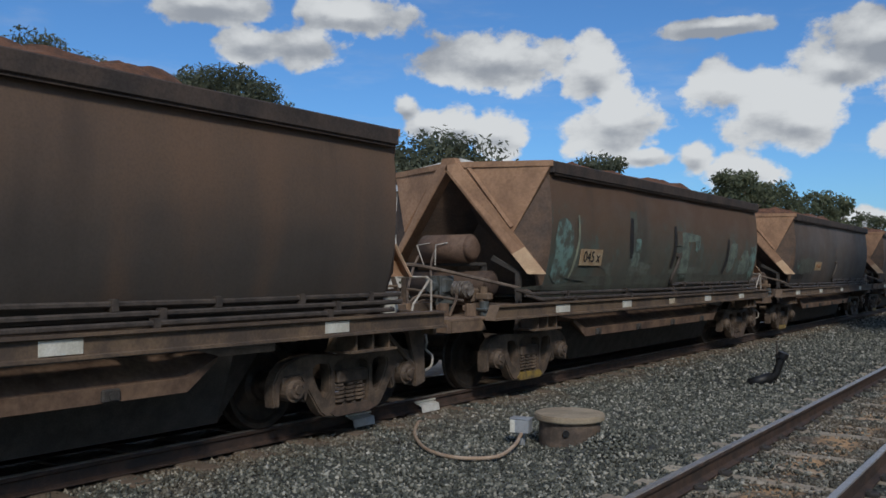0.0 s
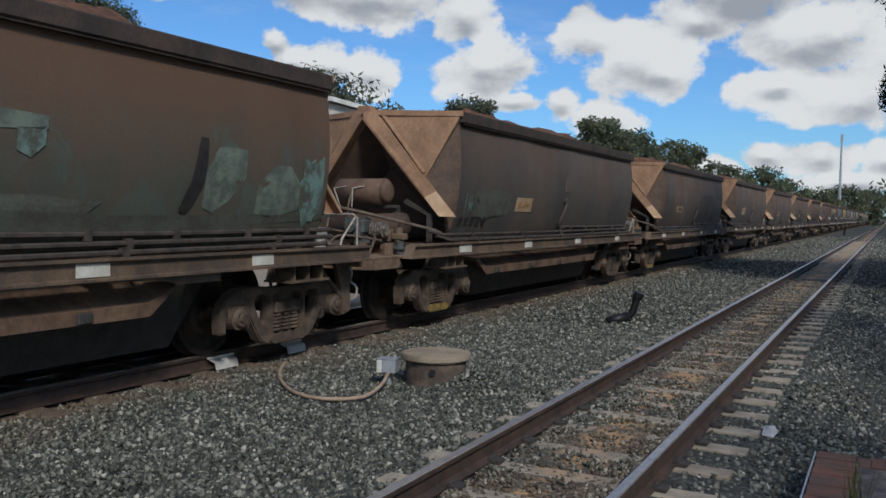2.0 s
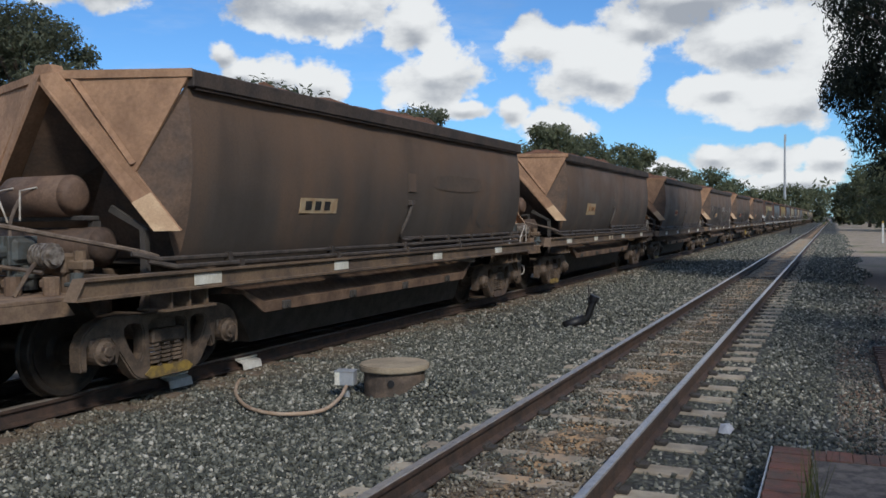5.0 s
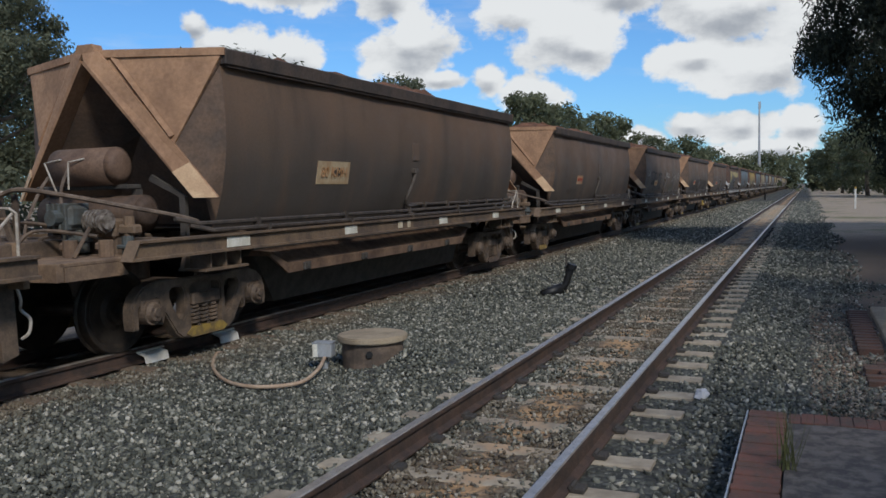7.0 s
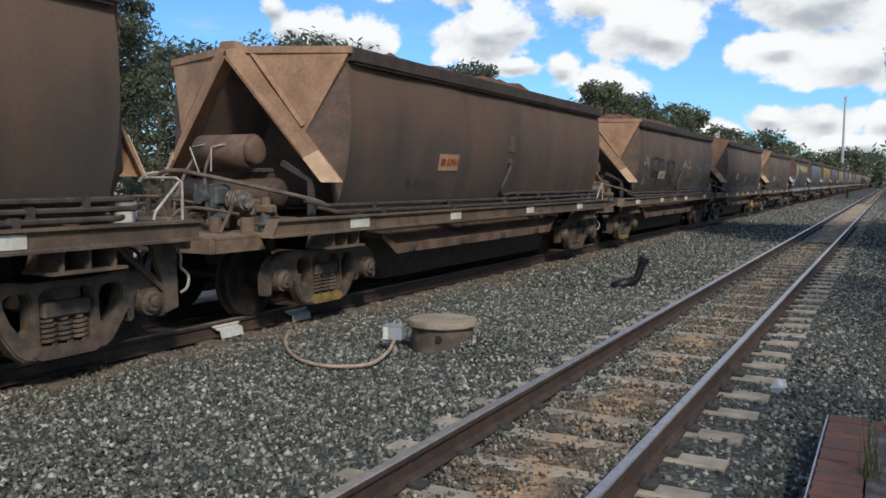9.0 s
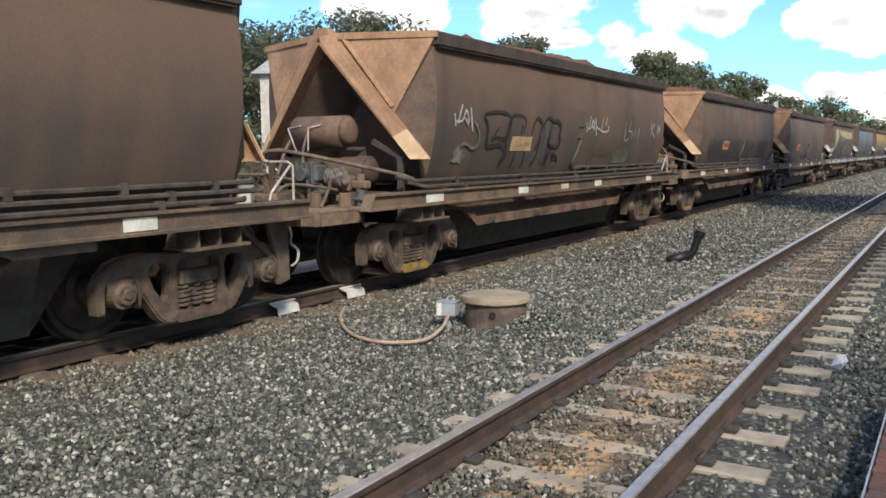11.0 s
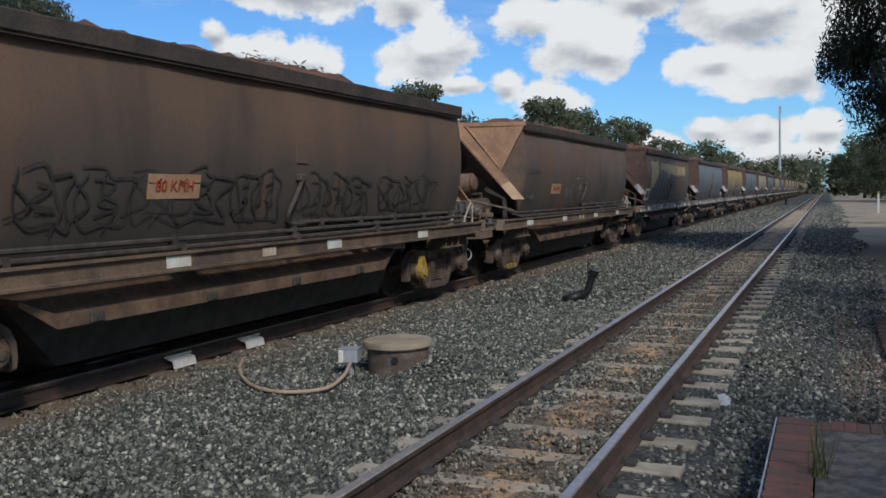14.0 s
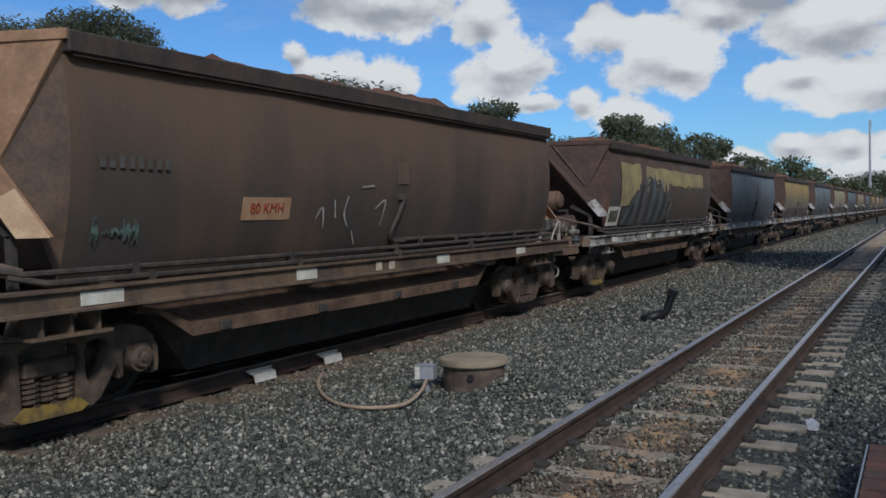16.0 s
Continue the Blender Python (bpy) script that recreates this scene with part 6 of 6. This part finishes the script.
def make_slab():
    bm = bmesh.new()
    box(bm, 2.65, 6.5, 9.8, 12.75, -0.4, -0.13, 0.015)
    s = part("concrete_slab", bm, CONCRETE)
    tagged(s, "pale concrete slab beside the platform end", "slab", kind="structure")
    bm = bmesh.new()
    box(bm, -0.115, 0.115, -0.055, 0.055, -0.04, 0.03, 0.004)
    pav = new("brick_paving")
    pav.location = (2.35, 8.0, -0.185)
    tagged(pav, "low strip of old red brick paving in gravel", "paving")
    me = None
    for i in range(5):
        for j in range(8):
            if me is None:
                o = part("brick", bm, OLDBRICK, pav)
                me = o.data
            else:
                o = new("brick", me)
                o.parent = pav
            o.location = (0.12 + i * 0.24 + (0.12 if j % 2 else 0), 0.06 + j * 0.12 + 0.1, 0.012 * math.sin(i * 3 + j * 5) - 0.01)
    for i in range(24):
        o = new("brick", me)
        o.parent = pav
        o.matrix_basis = pose(0.12 + 0.01 * math.sin(i * 4.3), 1.68 + i * 0.125, 0.01 * math.sin(i * 2.1), 0, 0, 0)


make_slab()


def make_cabinet():
    c = new("electrical_cabinet")
    c.location = (3.66, 10.35, -0.13)
    bm = bmesh.new()
    box(bm, 0, 1.1, 0, 1.75, 0.08, 1.72, 0.012)
    part("case", bm, CABINET, c)
    bm = bmesh.new()
    box(bm, -0.03, 1.13, -0.03, 1.78, 1.722, 1.78, 0.01)
    part("roof", bm, CABINET, c)
    bm = bmesh.new()
    box(bm, 0.02, 1.08, 0.02, 1.73, 0, 0.079)
    part("plinth", bm, CONC_DARK, c)
    for y in (0.02, 0.89):
        bm = bmesh.new()
        box(bm, -0.022, -0.003, y, y + 0.84, 0.12, 1.68, 0.006)
        d = part("door", bm, CABINET, c)
        bm = bmesh.new()
        hy = y + 0.78 if y < 0.5 else y + 0.06
        box(bm, -0.05, -0.024, hy - 0.02, hy + 0.02, 0.82, 0.96, 0.005)
        box(bm, -0.075, -0.05, hy - 0.06, hy + 0.015, 0.86, 0.89, 0.005)
        part("handle", bm, TREAD, d, "shiny steel handle")
    bm = bmesh.new()
    box(bm, 0.03, 1.07, -0.02, -0.003, 0.12, 1.68, 0.006)
    part("end_door", bm, CABINET, c)
    tagged(c, "tall pale blue-grey steel electrical cabinet on a concrete slab", "cabinet")


make_cabinet()


def make_posts():
    for x, y in ((4.8, 62), (7.7, 67), (11.0, 66)):
        p = new("guide_post")
        p.location = (x, y, -0.2)
        bm = bmesh.new()
        box(bm, -0.06, 0.06, -0.04, 0.04, 0, 1.3, 0.01)
        part("post", bm, WHITE, p)
        bm = bmesh.new()
        box(bm, -0.065, 0.065, -0.045, 0.045, 1.3, 1.45, 0.01)
        part("top", bm, YELLOW, p, "yellow post top")
        tagged(p, "short white guide post with a yellow top", "post", "guide posts")
    m = new("radio_mast")
    m.location = (-10.5, 255, -0.5)
    bm = bmesh.new()
    rod(bm, (0, 0, 0), (0, 0, 25), 0.42, 12, 0.2)
    part("shaft", bm, POLE, m)
    bm = bmesh.new()
    for k in range(3):
        rod(bm, (0.3 * math.cos(k * 2.1), 0.3 * math.sin(k * 2.1), 23.2), (0.3 * math.cos(k * 2.1), 0.3 * math.sin(k * 2.1), 25.2), 0.1, 6)
    part("aerials", bm, POLE, m)
    tagged(m, "tall thin pale steel mast beside the line", "mast")
    s = new("railway_signal")
    s.location = (10.0, 150, -0.2)
    bm = bmesh.new()
    rod(bm, (0, 0, 0), (0, 0, 5.2), 0.12, 8)
    part("post", bm, POLE, s)
    bm = bmesh.new()
    rod(bm, (0, -0.1, 4.6), (0, 0.05, 4.6), 0.55, 16)
    rod(bm, (0, -0.1, 3.4), (0, 0.05, 3.4), 0.4, 16)
    part("target", bm, GALV, s)
    tagged(s, "grey signal post with round boards", "signal")
    v = new("relay_hut")
    v.location = (16.0, 150, -0.2)
    bm = bmesh.new()
    box(bm, -1.3, 1.3, -1.5, 1.5, 0, 2.9, 0.02)
    part("wall", bm, WHITE, v)
    bm = bmesh.new()
    prism(bm, [(-1.5, 2.9), (1.5, 2.9), (0, 3.7)], "y", -1.7, 1.7)
    part("roof", bm, GALV, v)
    bm = bmesh.new()
    box(bm, -0.45, 0.45, -1.54, -1.5, 0, 2.05, 0.005)
    part("door", bm, YELLOW, v, "pale yellow door")
    tagged(v, "small white lineside hut with a gabled roof", "hut")


make_posts()


def make_house():
    h = new("house")
    h.matrix_world = pose(-21.4, 32.5, -0.42, 0, 0, 35.6)
    bm = bmesh.new()
    box(bm, -5.6, 3.6, 0.6, 7.0, -0.2, 5.75)
    prism(bm, [(-1.6, -0.2), (1.6, -0.2), (1.6, 6.62), (0, 7.0), (-1.6, 6.62)], "y", 0.0, 6.0)
    part("wall", bm, BOARDS, h, "pale weatherboard wall")
    bm = bmesh.new()
    prism(bm, [(-6.0, 5.76), (4.0, 5.76), (3.0, 6.5), (-5.0, 6.5)], "y", 0.3, 7.3)
    part("roof", bm, GALV, h, "low grey sheet-metal roof")
    bm = bmesh.new()
    for s in (-1, 1):
        prism(bm, [(0, 7.17), (s * 1.85, 6.73), (s * 1.85, 6.62), (0, 7.05)], "y", -0.35, 6.2)
    part("gable_roof", bm, GALV, h)
    for s in (-1, 1):
        bm = bmesh.new()
        prism(bm, [(0, 7.27), (s * 1.9, 6.81), (s * 1.9, 6.61), (0, 7.06)], "y", -0.4, -0.352)
        part("barge_board", bm, WHITE, h, "white barge board")
    for x, z in ((-4.4, 3.6), (-3.0, 3.6), (2.6, 3.6)):
        bm = bmesh.new()
        box(bm, x - 0.5, x + 0.5, 0.53, 0.597, z, z + 1.3, 0.01)
        win = part("window", bm, WHITE, h, "white framed window")
        bm = bmesh.new()
        box(bm, x - 0.42, x + 0.42, 0.515, 0.528, z + 0.08, z + 1.22)
        part("pane", bm, GLASSY, win)
    tagged(h, "white weatherboard house with a low gable behind the trees", "house")


make_house()


def make_weed(at, tall, count, seed, label):
    rng = random.Random(seed)
    bm = bmesh.new()
    for k in range(count):
        a, r, h = rng.uniform(0, 6.3), rng.uniform(0.02, 0.16), tall * rng.uniform(0.35, 1.0)
        b = Vector((rng.uniform(-0.05, 0.05), rng.uniform(-0.05, 0.05), 0))
        tip = b + Vector((math.cos(a) * r, math.sin(a) * r, h))
        side = Vector((-math.sin(a), math.cos(a), 0)) * 0.004
        flat(bm, [b - side, b + side, tip])
    w = part("weed", bm, WEED)
    w.location = at
    tagged(w, label, "weed", kind="stuff")


make_weed((1.98, 6.28, -0.24), 0.34, 26, 4, "small dry green weed at the platform end")
make_weed((1.765, 5.0, -0.02), 0.46, 34, 6, "thin green weed between brick edge and asphalt")


# ---- trees ----
def leaf_mesh(name, centres, radii, per, size, mat, seed, droop=0.0, parent=None, flatten=0.75, blade=0.4):
    """A crown of small leaf blades gathered in uneven clumps."""
    rng = np.random.default_rng(seed)
    c = np.repeat(np.array(centres), per, axis=0)
    r = np.repeat(np.array(radii), per)
    n = len(c)
    d = rng.normal(size=(n, 3))
    d /= np.linalg.norm(d, axis=1, keepdims=True)
    rad = rng.uniform(0, 1, n) ** 0.42 + 0.05 * rng.normal(size=n)
    p = c + d * (rad * r)[:, None] * np.array([1, 1, flatten])
    u = rng.normal(size=(n, 3))
    u[:, 2] -= droop
    u /= np.linalg.norm(u, axis=1, keepdims=True)
    if droop < 0.6:
        # leaves of the gums turn their faces outward and up, so that each clump has a lit top
        face = d + 0.7 * rng.normal(size=(n, 3)) + np.array([0, 0, 0.35])
        u = np.cross(face, rng.normal(size=(n, 3)))
        u /= np.linalg.norm(u, axis=1, keepdims=True)
        v = np.cross(face, u)
    else:
        v = np.cross(u, rng.normal(size=(n, 3)))
    v /= np.linalg.norm(v, axis=1, keepdims=True)
    s = rng.uniform(0.6, 1.4, n)[:, None] * size
    q = np.stack([p - u * s, p + v * s * blade, p + u * s, p - v * s * blade], 1)
    me = bpy.data.meshes.new(name)
    me.vertices.add(4 * n)
    me.vertices.foreach_set("co", q.reshape(-1).astype(np.float32))
    me.loops.add(4 * n)
    me.loops.foreach_set("vertex_index", np.arange(4 * n, dtype=np.int32))
    me.polygons.add(n)
    me.polygons.foreach_set("loop_start", np.arange(0, 4 * n, 4, dtype=np.int32))
    me.update(calc_edges=True)
    me.materials.append(mat)
    ob = new(name, me)
    ob.parent = parent
    return ob


def make_tree(x, y, height, spread, seed, mat, per=60, size=0.16, clumps=40, base=0.35, droop=0.3, label="", lean=(0, 0), fl=0.7, low=0.0, puff=(0.28, 0.5), blade=0.4):
    rng = random.Random(seed)
    t = new("tree")
    t.location = (x, y, ground_z(x) - 0.05)
    top = Vector((lean[0], lean[1], height * 0.72))
    bm = bmesh.new()
    r0 = height * 0.028
    path = smooth_path([(0, 0, 0), (top.x * 0.2 + rng.uniform(-.2, .2), top.y * 0.2, height * 0.25), (top.x * 0.6 + rng.uniform(-.3, .3), top.y * 0.6, height * 0.5), top], 3)
    tube(bm, path, [r0 * (1 - 0.75 * i / (len(path) - 1)) for i in range(len(path))], 8)
    centres, radii = [], []
    for k in range(clumps):
        f = (k + 0.5) / clumps
        z = height * (base + (0.98 - base) * f)
        w = spread * (1 - max(0, (f - 0.45) / 0.62) ** 2) ** 0.5 * (0.62 + 0.38 * min(1, f / 0.25)) if f < 0.99 else spread * 0.2
        a = k * 2.399 + rng.uniform(-0.5, 0.5)
        rr = w * math.sqrt(rng.uniform(0.08, 1))
        c = Vector((lean[0] * z / height + rr * math.cos(a), lean[1] * z / height + rr * math.sin(a), z - low * rr))
        centres.append(tuple(c))
        radii.append(spread * rng.uniform(*puff))
        if k % (2 if spread < 4.2 and height > 8 else 3) == 0:
            start = path[min(len(path) - 1, int(len(path) * min(0.95, 0.35 + 0.5 * f)))]
            mid = (start + c) / 2 + Vector((0, 0, -0.04 * height * rng.random()))
            tube(bm, smooth_path([start, mid, c], 2), [r0 * 0.38, r0 * 0.32, r0 * 0.25, r0 * 0.18, r0 * 0.1], 5)
    part("trunk", bm, BARK, t, smooth=True)
    leaf_mesh("crown", centres, radii, per, size, mat, seed, droop, t, fl, blade)
    return tagged(t, label, "tree")


# the big dark she-oak beside the line, overhanging the earth strip
OAK = "big dark feathery she-oak beside the railway"
make_tree(6.5, 25.0, 12.5, 4.3, 11, LEAF_DARK, 760, 0.088, 280, 0.17, 1.2, OAK, (-0.8, 0), 1.0, 0.0, (0.1, 0.25), 0.24)
make_tree(6.3, 24.3, 5.4, 1.5, 15, LEAF_DARK, 620, 0.1, 130, 0.02, 1.0, "low dark feathery she-oak sapling under the big one", (0, 0), 1.0, 0.0, (0.14, 0.3), 0.24)
make_tree(8.4, 24.0, 6.5, 2.4, 16, LEAF_DARK, 480, 0.11, 120, 0.02, 1.0, "low dark feathery she-oak sapling under the big one", (0, 0), 1.0, 0.0, (0.14, 0.3), 0.24)
make_tree(11.0, 30.0, 11.0, 4.5, 12, LEAF_DARK, 420, 0.16, 70, 0.06, 0.5, OAK, (0, 0), 0.8)
make_tree(12.0, 20.0, 9.0, 4.0, 13, LEAF_DARK, 320, 0.16, 60, 0.08, 0.5, OAK, (0, 0), 0.8)
# unseen trees, added beside the platform to dapple it and nearby ballast with shade
for k, (tx, ty) in enumerate(((7.8, -6.0), (7.6, -2.5), (7.9, 1.2), (8.2, 6.0), (8.6, 11.0), (10.0, 8.0), (10.5, 14.5), (11.5, 19.0))):
    make_tree(tx, ty, 6.8 if k < 5 else 10.5, 2.6 if k < 5 else 3.6, 90 + k, LEAF_DARK, 34 if k < 5 else 55, 0.2, 40, 0.3, 0.5, "unseen dark she-oak added behind the platform to cast shade", (0, 0), 0.8, 0.0, (0.2, 0.4))


def row_of_trees():
    gum = "tall grey-green gum tree behind the railway"
    # azimuth, distance, top elevation, spread in degrees
    for k, (az, dist, el, wide, per, size) in enumerate([
            (-51.0, 34, 13.2, 5.6, 230, 0.13), (-57.5, 36, 12.0, 5.4, 190, 0.13), (-63.0, 33, 14.0, 6.0, 190, 0.13), (-54.5, 42, 12.5, 5.5, 150, 0.16), (-69.0, 32, 13.0, 6.0, 120, 0.16), (-46.5, 60, 8.3, 4.0, 120, 0.28), (-43.0, 66, 8.2, 3.5, 120, 0.28),
            (-37.0, 56, 8.9, 4.2, 160, 0.26), (-33.5, 70, 7.0, 3.5, 120, 0.3), (-30.0, 75, 6.4, 3.2, 100, 0.3), (-26.3, 62, 7.7, 2.4, 160, 0.24), (-23.5, 80, 5.4, 2.5, 90, 0.3),
            (-20.8, 90, 5.0, 2.2, 90, 0.3), (-17.4, 80, 6.5, 2.0, 160, 0.26), (-15.3, 95, 5.6, 2.0, 120, 0.3), (-13.0, 110, 5.0, 1.6, 100, 0.34), (-11.4, 115, 4.6, 1.4, 100, 0.34),
            (-9.6, 140, 3.3, 1.4, 80, 0.4), (-7.4, 150, 3.1, 1.5, 90, 0.4), (-6.0, 170, 2.3, 1.2, 80, 0.45), (-4.4, 230, 1.7, 1.5, 80, 0.6), (-2.6, 260, 1.9, 1.3, 80, 0.6), (-1.2, 280, 1.7, 0.9, 80, 0.6),
            (0.9, 190, 1.9, 0.8, 80, 0.5), (2.0, 150, 3.0, 1.3, 90, 0.42), (3.4, 120, 4.0, 1.8, 100, 0.36), (5.6, 110, 4.4, 2.2, 100, 0.36), (8.5, 100, 5.0, 2.6, 100, 0.36), (12.5, 95, 5.4, 3.0, 100, 0.36)]):
        x, y = 1.85 + dist * math.sin(radians(az)), dist * math.cos(radians(az))
        h = dist * math.tan(radians(el)) + 1.9
        make_tree(x, y, h, dist * math.tan(radians(wide)) * (0.85 if dist < 50 else 1.15), 30 + k, LEAF_FAR if dist > 70 else LEAF, int(per * (2.7 if dist < 45 else 1.7)), size * (0.68 if dist < 45 else 0.8), 64 if dist < 45 else 44 if dist < 100 else 28, 0.3 if dist < 60 else 0.1, 0.4, gum, (0, 0), 0.7, 0.0, (0.22, 0.42) if dist < 45 else (0.28, 0.5))


row_of_trees()


def scrub():
    """Low dark bushes under the gum trees behind the far track."""
    rng = random.Random(21)
    centres, radii = [], []
    for k in range(170):
        y = rng.uniform(2, 75)
        x = rng.uniform(-30, -17) - 0.12 * y
        for _ in range(2):
            centres.append((x + rng.uniform(-1, 1), y + rng.uniform(-1, 1), -0.5 + rng.uniform(0.4, 2.6)))
            radii.append(rng.uniform(0.8, 1.5))
    b = leaf_mesh("scrub", centres, radii, 90, 0.2, LEAF, 78, 0.2)
    tagged(b, "dark green scrub under the gum trees", "scrub", kind="stuff")


scrub()


def far_woods():
    rng = random.Random(8)
    centres, radii = [], []
    for k in range(420):
        az = rng.uniform(-75, 30)
        if -1.9 < az < 0.6:
            continue
        d = rng.uniform(300, 420)
        if az > 0:
            d = rng.uniform(170, 300)
        x, y = d * math.sin(radians(az)), d * math.cos(radians(az))
        for z in (1.5, 4, 6.2):
            centres.append((x + rng.uniform(-3, 3), y, z + rng.uniform(-1, 1)))
            radii.append(rng.uniform(3.0, 4.5))
    w = leaf_mesh("far_woods", centres, radii, 45, 0.65, LEAF_FAR, 77, 0.2)
    tagged(w, "distant belt of grey-green trees along the line", "woods", kind="stuff")


far_woods()


# ---- movement ----
def motions():
    """The train rolls towards the camera on the far track, its wheels turn, and the wind lifts the scrap of paper."""
    times = [0.5 * k for k in range(33)]
    fine = [0.1 * k for k in range(161)]
    walk(PAPER_SCRAP, [(0.0, pose(1.09, 7.16, -0.19)), (4.0, pose(1.09, 7.15, -0.19)), (6.3, pose(1.08, 7.13, -0.19)), (8.4, pose(1.08, 7.14, -0.19)),
                       (8.8, pose(1.07, 7.15, -0.12, 40, 30, 10)), (9.1, pose(1.06, 7.17, -0.08, 70, 20, 20)), (11.3, pose(1.05, 7.16, -0.1, 60, 10, 25)),
                       (12.0, pose(1.04, 7.15, -0.19, 5, 0, 30)), (16.0, pose(1.05, 7.18, -0.19, 5, 0, 30))])
    for i, w in WAGONS.items():
        walk(w, [(t, pose(XT, place(i, t), RIDE.get(i, 0))) for t in times])
    for i, w in WAGONS.items():
        if i > 9:
            continue
        for b in w.children:
            if not b.name.startswith("bogie"):
                continue
            for s in b.children:
                if s.name.startswith("wheelset"):
                    y = s.location.y
                    walk(s, [(t, pose(0, y, 0.43, math.degrees((place(0, 0) - place(0, t)) / 0.43), 0, 0)) for t in fine])


motions()
